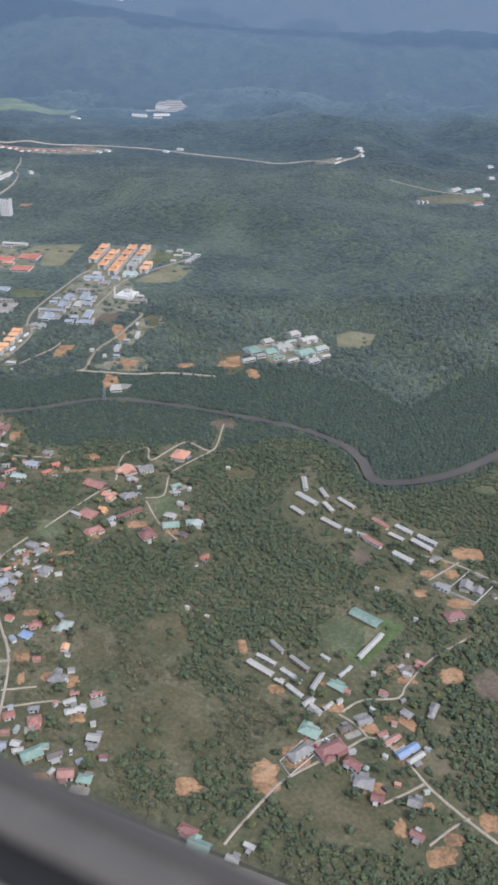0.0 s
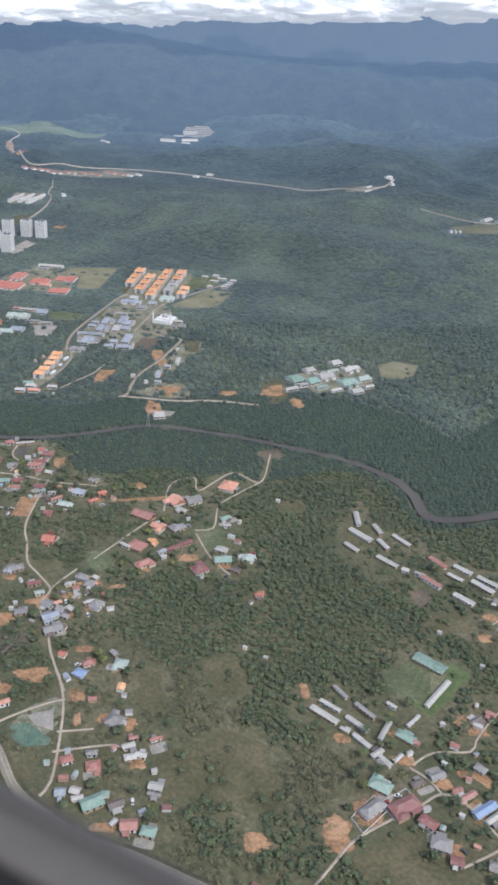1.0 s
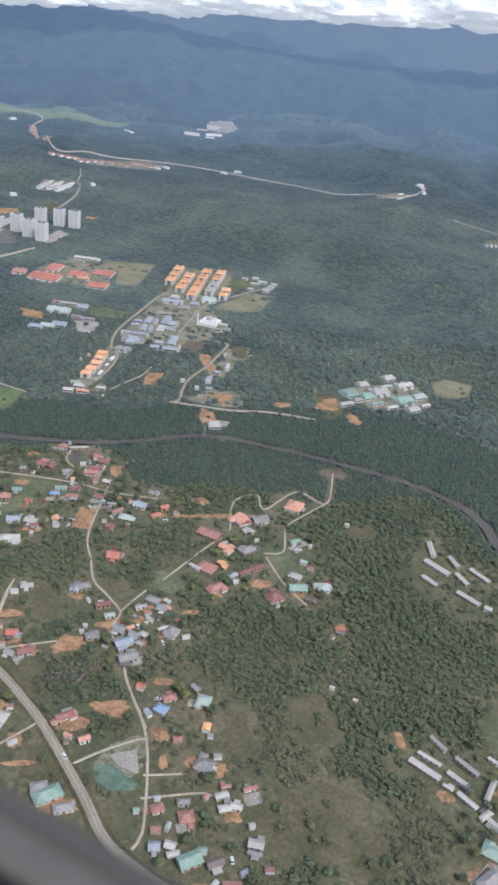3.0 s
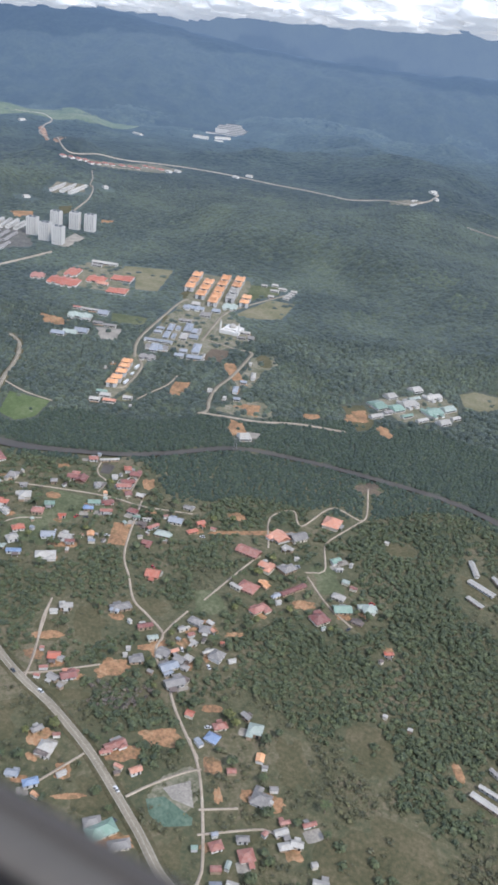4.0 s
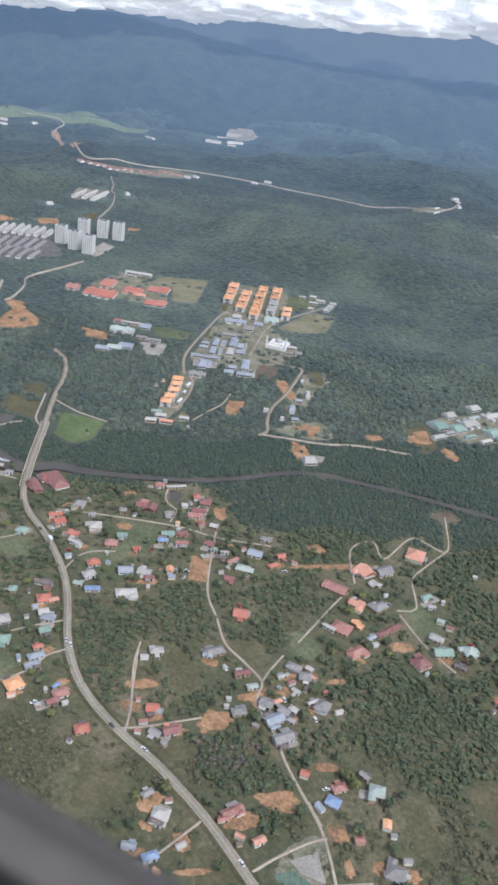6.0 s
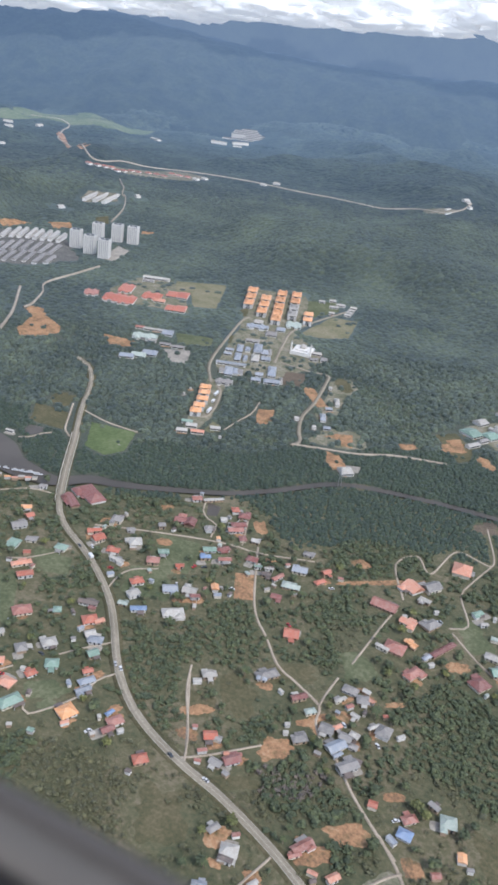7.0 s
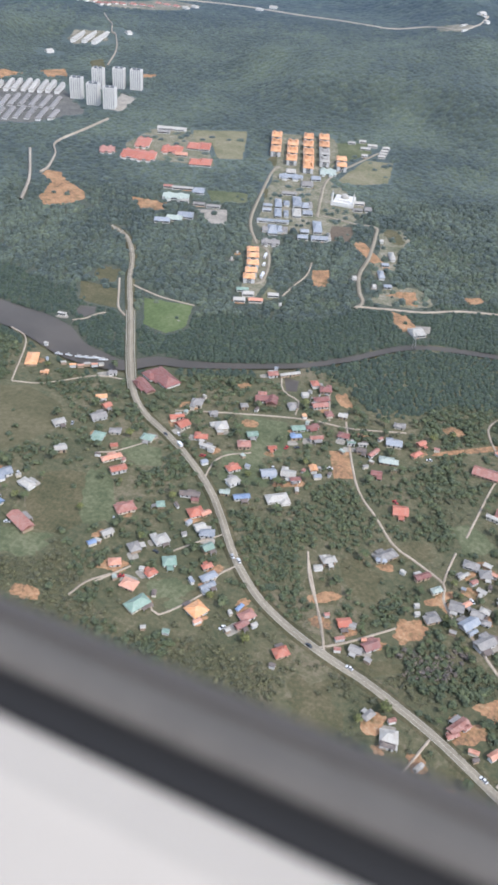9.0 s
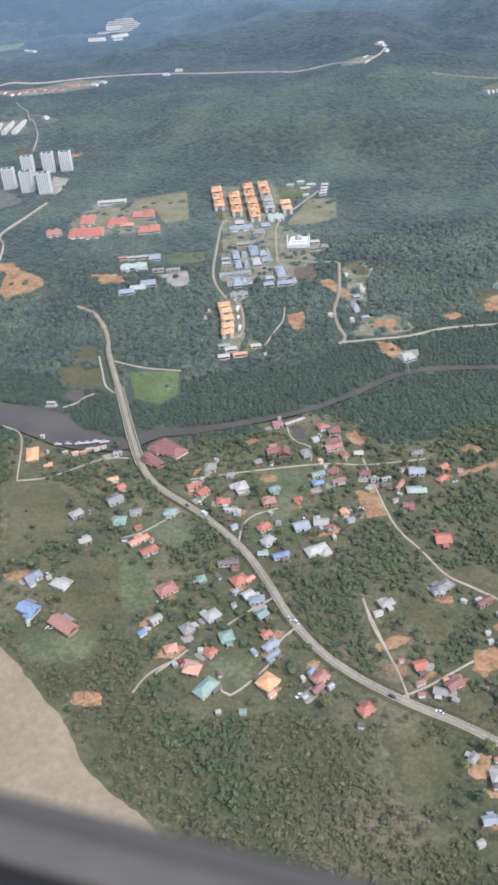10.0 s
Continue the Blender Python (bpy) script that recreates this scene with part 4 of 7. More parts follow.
def block(x, y, length, width, yaw, colour, kind):
    """A larger building: kind A a four-storey apartment block with a hipped roof, kind S a shop, hall or school wing."""
    root = new("apartment_block" if kind == "A" else "building")
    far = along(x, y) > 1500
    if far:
        # haze over far roofs put into colour: warm ones take the duller P red
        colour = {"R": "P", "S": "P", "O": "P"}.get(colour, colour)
        width = min(width, max(14.0, 0.4 * length), 16.0)
    L, W = length / 2, max(width, 3.0) / 2
    H = (7.4 if width > 15 else 5.6) if kind == "A" else 6.5 if far and length > 55 else 3.4 if far else 2.7 if max(length, width) < 30 else 3.3
    if kind == "A":
        tagged(root, "grey four-storey apartment block with a hipped %s roof" % COLOUR[colour], "apartment block", "estate blocks")
    else:
        tagged(root, "low building with a %s sheet roof" % COLOUR[colour], "building", "settlement buildings")
    root.matrix_basis = pose(x, y, height_at(x, y) + 0.02, 0, 0, yaw)
    bm = bmesh.new()
    box(bm, -L + 0.5, L - 0.5, -W + 0.5, W - 0.5, -1.5, H)
    if kind == "A":
        for sx in (-0.62, 0.62):
            box(bm, sx * L - 1.6, sx * L + 1.6, -W + 0.2, W - 0.2, -1.5, H)
    part("wall", bm, WALLS[3 if kind == "A" else 1], root)
    bm = bmesh.new()
    pitched(bm, -L, L, -W, W, H, min(W * 0.5, 3.4) if kind == "A" else min(W * 0.5, 3.2), W * (0.85 if kind == "A" else 0.25), 0.3)
    part("roof", bm, ROOFS[colour], root)
    if kind == "A":
        for sx in (-0.62, 0.62):
            bm = bmesh.new()
            pitched(bm, -W - 0.5, W + 0.5, -2.2, 2.2, H, 1.4, 1.6, 0.3)
            r = part("cross_roof", bm, ROOFS[colour], root)
            r.matrix_basis = pose(sx * L, 0, 0.25, 0, 0, 90)
        for sy in (-1, 1):
            for floor in range(4):
                bm = bmesh.new()
                yy = sy * (W - 0.5)
                z0 = 0.4 + floor * H / 4.2
                box(bm, -L * 0.42, L * 0.42, min(yy, yy + sy * 0.08), max(yy, yy + sy * 0.08), z0, z0 + 0.15 * H)
                part("window", bm, DARKGLASS, root)
    if kind == "S" and not far and length > 20 and width > 9:
        for sx in (-0.55, 0.35):
            bm = bmesh.new()
            w2 = min(length * 0.12, 6.0)
            box(bm, sx * L - w2 + 0.4, sx * L + w2 - 0.4, -W - 4.6, W + 3.6, -1.0, H - 0.4)
            part("wing", bm, WALLS[1], root)
            bm = bmesh.new()
            pitched(bm, -W - 5, W + 4, -w2, w2, H - 0.4, w2 * 0.5, w2 * 0.4, 0.25)
            r = part("wing_roof", bm, ROOFS[colour], root)
            r.matrix_basis = pose(sx * L, 0, 0, 0, 0, 90)
    if kind == "S" and not far and length > 8:
        for sy in (-1, 1):
            bm = bmesh.new()
            yy = sy * (W - 0.5)
            box(bm, -L * 0.85, L * 0.85, min(yy, yy + sy * 0.08), max(yy, yy + sy * 0.08), 0.9, 1.9)
            part("window", bm, DARKGLASS, root)
    if not far and kind == "S":
        patch(random.Random(int(x * 10)).choice(("gravel", "gravel", "dry", "dirt")), x, y, L + 2.5, W + 3, yaw, 26, 2)
    keep_clear(x, y, L + (3 if not far else 14), W + (5 if not far else 26), yaw)
    return root


TOWER_WALL = plain("pale_grey_tower_wall", (0.50, 0.485, 0.45), 0.8, 0.08)
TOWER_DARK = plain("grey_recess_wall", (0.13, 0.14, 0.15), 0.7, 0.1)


def tower(x, y, h=31.0):
    root = tagged(new("tower_block"), "white high-rise tower block with dark vertical recesses", "tower block", "tower blocks")
    root.matrix_basis = pose(x, y, height_at(x, y), 0, 0, 20)
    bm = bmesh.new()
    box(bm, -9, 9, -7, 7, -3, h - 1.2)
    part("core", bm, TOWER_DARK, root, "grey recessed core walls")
    for sx in (-8.2, -4.9, -1.6, 1.6, 4.9, 8.2):
        for sy in (-1, 1):
            bm = bmesh.new()
            box(bm, sx - 1.15, sx + 1.15, min(sy * 5, sy * 8), max(sy * 5, sy * 8), -3, h)
            part("bay", bm, TOWER_WALL, root)
    for sy in (-4.6, 0, 4.6):
        for sx in (-1, 1):
            bm = bmesh.new()
            box(bm, min(sx * 7, sx * 9.8), max(sx * 7, sx * 9.8), sy - 1.7, sy + 1.7, -3, h)
            part("bay", bm, TOWER_WALL, root)
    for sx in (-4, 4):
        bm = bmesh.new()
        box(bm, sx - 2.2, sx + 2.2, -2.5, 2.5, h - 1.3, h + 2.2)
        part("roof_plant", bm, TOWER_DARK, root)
    keep_clear(x, y, 22, 18, 0)
    return root


def terraced_hotel(x, y, yaw, width):
    """Stepped grey-white building on the hillside, each storey topped by a set-back dark grey band for its windows."""
    root = tagged(new("terraced_hotel"), "grey-white terraced hotel stepping up a wooded slope", "hotel")
    base = height_at(x, y)
    root.matrix_basis = pose(x, y, base, 0, 0, yaw)
    h = width * 0.020
    for i, (a, b) in enumerate(((-0.50, 0.02), (-0.18, 0.50), (-0.14, 0.48), (-0.36, 0.46), (-0.34, 0.12), (-0.32, 0.08), (-0.20, 0.06))):
        z, d = i * h, i * h * 3.4
        bm = bmesh.new()
        box(bm, a * width, b * width, d, d + h * 3.2, z - 4 * h, z + h * 0.35)
        storey = part("storey", bm, WALLS[3], root)
        bm = bmesh.new()
        box(bm, a * width + h, b * width - h, d + 0.4 * h, d + h * 3, z + h * 0.35, z + h * 0.8)
        part("gallery", bm, TOWER_DARK, storey, "dark grey window band")
    keep_clear(x, y + 10, width * 0.6, width * 0.4, yaw)
    return root




house(-299.6, 230.1, 11.3, 5.9, 43, 'G', 'H')
house(-352.3, 230.8, 5.1, 2.6, 175, 'O', 'H')
house(-122.0, 231.3, 12.2, 6.7, 3, 'T', 'H')
house(-311.6, 231.8, 15.6, 9.0, 60, 'T', 'H')
house(-104.1, 232.6, 7.2, 3.6, 2, 'W', 'H')
house(-318.4, 233.5, 9.2, 6.0, 46, 'G', 'H')
house(-371.1, 234.8, 7.5, 4.7, 23, 'B', 'H')
house(-358.9, 234.9, 8.5, 4.9, 51, 'K', 'H')
house(-248.8, 236.1, 6.1, 5.9, 32, 'B', 'H')
house(-205.5, 236.4, 9.2, 6.9, 31, 'P', 'H')
house(-131.1, 236.8, 10.5, 5.5, 178, 'M', 'H')
house(-238.7, 237.5, 6.7, 3.4, 43, 'W', 'H')
house(-194.6, 237.9, 8.3, 6.1, 15, 'T', 'H')
house(-230.0, 238.4, 12.1, 8.3, 56, 'T', 'H')
house(-242.5, 240.8, 6.0, 4.8, 13, 'W', 'H')
house(-99.7, 242.6, 6.3, 3.0, 178, 'W', 'H')
house(-218.8, 244.2, 8.9, 4.8, 52, 'D', 'H')
house(-253.4, 244.5, 5.7, 3.4, 32, 'P', 'H')
house(-227.7, 246.9, 5.1, 3.4, 32, 'T', 'H')
house(-350.0, 248.7, 5.7, 2.6, 62, 'W', 'H')
house(-268.0, 248.7, 3.5, 2.6, 32, 'T', 'H')
house(-366.9, 252.4, 8.0, 3.1, 7, 'D', 'H')
house(-259.3, 255.1, 7.2, 5.7, 49, 'P', 'H')
house(-194.7, 255.4, 5.1, 3.3, 32, 'M', 'H')
house(-367.6, 258.0, 9.4, 7.9, 16, 'W', 'H')
house(-244.2, 258.8, 8.3, 7.6, 42, 'P', 'H')
house(-204.8, 259.3, 7.6, 3.1, 17, 'G', 'H')
house(-263.2, 260.7, 3.6, 2.6, 44, 'B', 'H')
house(-508.3, 261.9, 3.2, 2.6, 33, 'W', 'H')
house(-206.3, 263.3, 8.2, 5.4, 18, 'W', 'H')
house(-380.3, 265.1, 7.4, 4.1, 65, 'G', 'H')
house(-495.9, 265.1, 4.1, 3.2, 14, 'T', 'H')
house(-249.8, 265.3, 7.1, 3.8, 32, 'G', 'H')
house(-327.8, 268.8, 5.4, 2.6, 3, 'S', 'H')
house(-318.2, 271.0, 7.1, 4.3, 56, 'S', 'H')
house(-339.1, 272.8, 7.2, 2.6, 46, 'P', 'H')
house(-230.0, 273.9, 7.3, 4.7, 43, 'W', 'H')
house(-519.6, 275.1, 13.8, 8.6, 67, 'T', 'H')
house(-225.3, 277.8, 6.7, 4.3, 20, 'W', 'H')
house(-484.2, 279.5, 5.1, 2.6, 52, 'S', 'H')
house(-337.9, 279.5, 12.8, 5.4, 60, 'P', 'H')
house(-235.3, 280.0, 7.7, 4.1, 49, 'W', 'H')
house(-434.6, 280.9, 8.7, 7.0, 47, 'R', 'H')
house(-466.6, 281.5, 3.2, 2.6, 51, 'W', 'H')
house(-531.3, 285.6, 9.8, 8.1, 0, 'S', 'H')
house(-236.0, 286.1, 6.1, 2.6, 44, 'P', 'H')
house(-26.6, 286.4, 7.9, 4.8, 173, 'M', 'H')
house(-488.3, 286.6, 10.7, 10.5, 66, 'O', 'H')
house(-461.5, 288.6, 8.3, 4.7, 62, 'M', 'H')
house(-257.5, 289.8, 3.2, 2.6, 33, 'D', 'H')
house(-27.0, 289.8, 3.2, 2.6, 175, 'W', 'H')
house(-455.1, 291.8, 4.0, 2.6, 56, 'W', 'H')
house(-252.9, 292.1, 10.8, 9.3, 8, 'G', 'H')
house(-224.6, 292.1, 7.9, 2.8, 49, 'P', 'H')
house(-248.0, 293.3, 3.7, 2.6, 2, 'W', 'H')
house(-461.4, 295.8, 9.6, 6.8, 58, 'P', 'H')
house(-547.9, 296.8, 7.8, 6.3, 34, 'S', 'H')
house(-51.4, 298.5, 7.1, 5.8, 10, 'M', 'H')
house(-616.9, 299.0, 19.1, 8.9, 158, 'P', 'H')
house(-467.5, 299.3, 6.1, 2.8, 77, 'K', 'H')
house(-524.8, 299.3, 7.2, 5.3, 65, 'R', 'H')
house(-274.9, 299.8, 5.4, 3.7, 34, 'P', 'H')
house(-531.4, 300.1, 3.2, 2.6, 13, 'W', 'H')
house(-399.1, 301.3, 7.7, 5.1, 177, 'G', 'H')
house(-250.0, 301.9, 4.8, 3.0, 33, 'G', 'H')
house(-60.9, 304.4, 11.0, 8.4, 8, 'G', 'H')
house(-569.0, 304.6, 5.5, 4.1, 56, 'K', 'H')
house(-33.0, 304.7, 7.7, 6.6, 6, 'G', 'H')
house(-409.6, 304.9, 5.7, 2.6, 40, 'P', 'H')
house(-490.8, 305.1, 9.9, 4.3, 60, 'B', 'H')
house(-98.7, 307.4, 15.4, 7.3, 65, 'G', 'H')
house(-644.9, 307.4, 14.2, 8.5, 169, 'K', 'H')
house(-300.2, 307.4, 5.9, 3.5, 154, 'B', 'H')
house(-392.7, 307.7, 10.1, 6.5, 50, 'M', 'H')
house(-566.7, 308.0, 4.1, 2.6, 5, 'W', 'H')
house(-397.3, 310.1, 3.2, 2.6, 33, 'S', 'H')
house(-44.3, 312.1, 3.7, 2.6, 4, 'S', 'H')
house(-260.6, 312.2, 3.6, 2.6, 22, 'G', 'H')
house(-493.6, 312.4, 10.7, 5.5, 59, 'B', 'H')
house(-520.0, 312.8, 8.6, 8.2, 34, 'T', 'H')
house(-544.2, 312.9, 8.3, 7.5, 140, 'G', 'H')
house(-391.3, 313.1, 4.4, 2.6, 33, 'P', 'H')
house(-70.3, 313.3, 10.3, 6.4, 166, 'M', 'H')
house(-295.3, 314.1, 8.2, 7.0, 179, 'K', 'H')
house(-564.9, 315.6, 7.8, 5.3, 58, 'W', 'H')
house(-411.0, 316.6, 8.2, 6.8, 33, 'R', 'H')
house(-265.8, 316.6, 5.9, 4.9, 107, 'O', 'H')
house(-406.7, 317.0, 5.4, 4.0, 7, 'G', 'H')
house(-84.6, 317.3, 18.0, 8.9, 56, 'M', 'H')
house(-421.7, 317.8, 3.2, 2.6, 33, 'P', 'H')
house(-498.1, 319.5, 6.9, 4.1, 50, 'R', 'H')
house(-315.6, 322.8, 5.3, 4.9, 9, 'R', 'H')
house(-100.2, 323.9, 12.9, 8.4, 176, 'T', 'H')
house(-295.9, 324.4, 8.7, 5.5, 45, 'P', 'H')
house(-533.4, 326.5, 9.9, 8.4, 53, 'W', 'H')
house(-55.8, 327.3, 3.2, 2.6, 173, 'W', 'H')
house(-636.0, 330.7, 11.9, 7.2, 167, 'W', 'H')
house(-277.2, 332.9, 9.1, 8.6, 15, 'C', 'H')
house(-656.1, 333.0, 11.0, 8.5, 54, 'B', 'H')
house(-504.8, 333.1, 7.4, 6.4, 58, 'T', 'H')
house(-40.0, 334.1, 12.6, 3.5, 61, 'W', 'H')
house(-82.5, 335.9, 8.4, 4.2, 51, 'D', 'H')
house(-45.8, 336.4, 15.9, 5.5, 60, 'K', 'H')
house(-336.2, 338.5, 12.8, 7.4, 53, 'G', 'H')
house(-286.5, 339.0, 6.9, 3.6, 160, 'G', 'H')
house(-56.1, 340.2, 12.2, 4.1, 60, 'P', 'H')
house(-567.9, 341.3, 13.0, 9.4, 50, 'P', 'H')
house(-62.2, 341.6, 6.8, 3.8, 49, 'P', 'H')
house(-103.1, 342.2, 9.3, 3.0, 157, 'W', 'H')
house(-367.1, 342.6, 9.6, 6.3, 43, 'G', 'H')
house(-375.8, 342.8, 3.2, 2.6, 33, 'W', 'H')
house(-343.8, 343.5, 6.7, 2.6, 60, 'B', 'H')
house(-511.2, 344.8, 10.0, 6.9, 22, 'B', 'H')
house(-109.0, 345.2, 9.1, 3.5, 64, 'W', 'H')
house(-332.6, 345.3, 5.1, 4.1, 6, 'D', 'H')
house(-74.3, 346.3, 9.8, 5.2, 48, 'G', 'H')
house(-517.5, 347.6, 7.4, 6.7, 51, 'W', 'H')
house(-97.3, 347.7, 8.1, 2.6, 69, 'W', 'H')
house(-377.6, 349.0, 3.3, 2.6, 33, 'W', 'H')
house(-347.1, 349.3, 12.5, 7.5, 59, 'B', 'H')
house(-120.0, 349.8, 13.5, 3.3, 158, 'W', 'L')
house(-439.2, 350.4, 5.5, 3.6, 34, 'W', 'H')
house(-131.8, 352.7, 6.6, 2.6, 172, 'W', 'H')
house(-338.5, 354.4, 6.0, 4.3, 1, 'G', 'H')
house(-92.7, 354.7, 4.1, 2.6, 54, 'W', 'H')
house(-549.7, 354.8, 6.3, 5.8, 125, 'T', 'H')
house(-344.2, 357.5, 7.8, 6.1, 174, 'G', 'H')
house(-146.7, 357.6, 19.8, 4.5, 167, 'W', 'L')
house(-435.2, 358.3, 9.2, 5.7, 40, 'W', 'H')
house(-356.4, 358.3, 8.8, 8.2, 5, 'G', 'H')
house(-526.5, 359.2, 10.4, 9.1, 47, 'R', 'H')
house(-126.9, 360.8, 16.6, 3.5, 163, 'W', 'L')
house(-520.5, 361.3, 7.3, 4.3, 62, 'S', 'H')
house(-351.4, 362.6, 6.5, 3.3, 56, 'S', 'H')
house(-110.4, 362.8, 16.8, 3.3, 87, 'W', 'L')
house(-340.9, 363.0, 6.4, 4.8, 173, 'W', 'H')
house(-53.9, 363.2, 7.3, 5.3, 161, 'G', 'H')
house(-91.7, 364.1, 5.3, 3.4, 175, 'P', 'H')
house(-98.3, 365.4, 12.1, 6.4, 169, 'T', 'H')
house(-370.1, 365.8, 7.4, 4.5, 47, 'C', 'H')
house(-146.4, 366.4, 14.9, 3.1, 169, 'W', 'L')
house(-532.5, 369.7, 5.3, 3.7, 22, 'M', 'H')
house(-380.5, 372.2, 10.7, 4.7, 48, 'M', 'H')
house(-592.3, 372.3, 11.5, 6.6, 49, 'R', 'H')
house(-638.7, 372.4, 8.7, 6.5, 44, 'W', 'H')
house(-126.0, 372.5, 16.0, 3.2, 158, 'G', 'L')
house(-39.9, 372.5, 13.4, 4.3, 87, 'G', 'H')
house(-538.1, 373.0, 13.9, 5.5, 20, 'D', 'H')
house(-70.9, 373.3, 5.8, 4.1, 178, 'P', 'H')
house(-406.8, 374.4, 7.0, 4.3, 18, 'B', 'H')
house(-326.8, 374.6, 9.5, 9.4, 91, 'G', 'H')
house(-332.9, 374.6, 8.5, 2.6, 56, 'W', 'H')
house(-316.8, 377.2, 5.5, 2.6, 50, 'W', 'H')
house(-345.6, 377.6, 6.1, 3.6, 168, 'W', 'H')
house(-405.2, 379.5, 14.5, 7.7, 53, 'G', 'H')
house(-97.9, 379.8, 12.8, 2.6, 72, 'W', 'L')
house(-145.1, 380.6, 13.0, 2.8, 152, 'G', 'L')
house(-603.3, 381.5, 15.0, 5.5, 52, 'S', 'H')
house(-351.4, 383.4, 5.0, 3.3, 54, 'P', 'H')
house(-358.1, 385.4, 8.8, 2.6, 58, 'W', 'H')
house(-113.3, 385.5, 7.3, 2.6, 163, 'W', 'L')
house(-518.7, 385.9, 7.1, 4.5, 16, 'C', 'H')
house(-199.6, 385.9, 3.2, 2.6, 7, 'W', 'H')
house(-81.6, 386.7, 3.2, 2.6, 1, 'W', 'H')
house(-506.9, 386.9, 11.3, 5.1, 35, 'K', 'H')
house(-329.9, 387.9, 3.2, 2.6, 33, 'R', 'H')
house(-216.0, 388.1, 3.2, 2.6, 1, 'W', 'H')
house(-346.3, 393.2, 8.2, 7.7, 21, 'G', 'H')
house(-609.2, 394.2, 5.5, 4.6, 36, 'R', 'H')
house(-341.2, 395.0, 3.9, 2.9, 168, 'S', 'H')
house(-62.3, 395.7, 5.9, 3.5, 177, 'W', 'H')
house(-355.9, 396.9, 10.2, 6.7, 180, 'G', 'H')
house(-485.9, 397.4, 15.4, 8.5, 39, 'W', 'H')
house(-518.7, 398.5, 9.4, 7.4, 59, 'W', 'H')
house(-658.2, 398.7, 9.7, 7.3, 53, 'W', 'H')
house(-64.6, 398.9, 9.7, 4.4, 59, 'D', 'H')
house(-625.2, 399.2, 9.4, 7.5, 9, 'T', 'H')
house(-346.7, 401.3, 5.5, 3.9, 170, 'W', 'H')
house(-545.4, 408.6, 5.0, 4.2, 51, 'B', 'H')
house(-57.6, 409.5, 7.0, 3.5, 172, 'P', 'H')
house(-90.9, 409.8, 30.0, 3.9, 77, 'W', 'L')
house(-525.0, 412.0, 10.0, 7.1, 51, 'R', 'H')
house(-593.4, 413.7, 9.2, 7.6, 9, 'T', 'H')
house(-501.3, 418.6, 11.1, 8.6, 35, 'B', 'H')
house(-637.9, 418.9, 11.9, 8.5, 52, 'G', 'H')
house(-482.1, 420.7, 7.9, 4.2, 35, 'M', 'H')
house(-551.2, 424.5, 12.4, 3.4, 2, 'W', 'H')
house(-409.1, 424.5, 10.6, 10.2, 19, 'R', 'H')
house(-489.0, 425.0, 10.6, 8.1, 14, 'W', 'H')
house(-470.3, 432.1, 5.6, 4.1, 35, 'B', 'H')
house(-639.4, 432.7, 6.7, 6.5, 66, 'R', 'H')
house(-560.7, 433.4, 10.2, 6.4, 20, 'R', 'H')
house(-326.6, 434.6, 14.8, 7.3, 69, 'P', 'H')
house(-102.7, 435.4, 22.8, 9.5, 166, 'T', 'L')
house(-475.5, 437.8, 6.8, 5.7, 125, 'O', 'H')
house(-529.3, 439.6, 9.9, 7.9, 28, 'P', 'H')
house(-579.2, 439.8, 9.7, 9.4, 65, 'R', 'H')
house(-649.3, 440.7, 8.6, 5.8, 38, 'O', 'H')
house(-232.6, 443.7, 7.3, 3.5, 34, 'R', 'H')
house(-551.3, 445.7, 5.0, 3.0, 36, 'W', 'H')
house(-587.3, 446.2, 11.1, 4.6, 37, 'R', 'H')
house(-510.4, 446.5, 6.7, 4.5, 36, 'R', 'H')
house(-352.0, 447.1, 10.3, 3.4, 170, 'W', 'H')
house(-707.2, 448.7, 6.9, 3.9, 24, 'O', 'H')
house(-286.4, 450.3, 12.8, 11.3, 60, 'M', 'H')
house(-318.8, 450.3, 4.6, 3.4, 53, 'W', 'H')
house(-71.6, 450.6, 3.2, 2.6, 6, 'W', 'H')
house(-344.6, 452.4, 14.4, 12.3, 178, 'P', 'H')
house(-554.0, 453.0, 10.3, 10.2, 127, 'W', 'H')
house(-529.5, 454.5, 8.5, 6.5, 36, 'T', 'H')
house(-323.0, 455.2, 8.5, 3.6, 66, 'B', 'H')
house(-435.1, 455.5, 8.1, 5.9, 17, 'M', 'H')
house(-727.3, 460.4, 19.0, 10.0, 118, 'O', 'V')
house(-262.5, 462.9, 9.2, 5.1, 179, 'D', 'H')
house(-336.3, 462.9, 9.8, 4.2, 165, 'O', 'H')
house(-566.2, 465.0, 7.0, 5.1, 37, 'G', 'H')
house(-425.5, 466.2, 4.1, 2.6, 17, 'W', 'H')
house(-48.7, 466.8, 14.2, 9.0, 43, 'M', 'H')
house(-500.2, 467.0, 8.6, 4.9, 36, 'K', 'H')
house(-703.2, 468.9, 4.6, 2.6, 39, 'W', 'H')
house(-315.7, 469.4, 23.8, 4.8, 65, 'M', 'L')
house(-694.7, 469.5, 5.5, 2.9, 38, 'O', 'H')
house(-276.8, 469.6, 13.7, 9.0, 35, 'T', 'H')
house(-105.6, 470.4, 3.2, 2.6, 178, 'W', 'H')
house(-582.9, 470.5, 9.2, 9.0, 16, 'G', 'H')
house(-688.9, 471.8, 5.5, 2.9, 38, 'S', 'H')
house(-629.3, 471.9, 21.5, 8.0, 146, 'M', 'H')
house(-431.2, 472.6, 14.1, 6.2, 14, 'C', 'H')
house(-486.4, 472.6, 10.3, 4.6, 36, 'P', 'H')
house(-660.9, 474.9, 7.3, 4.6, 38, 'G', 'H')
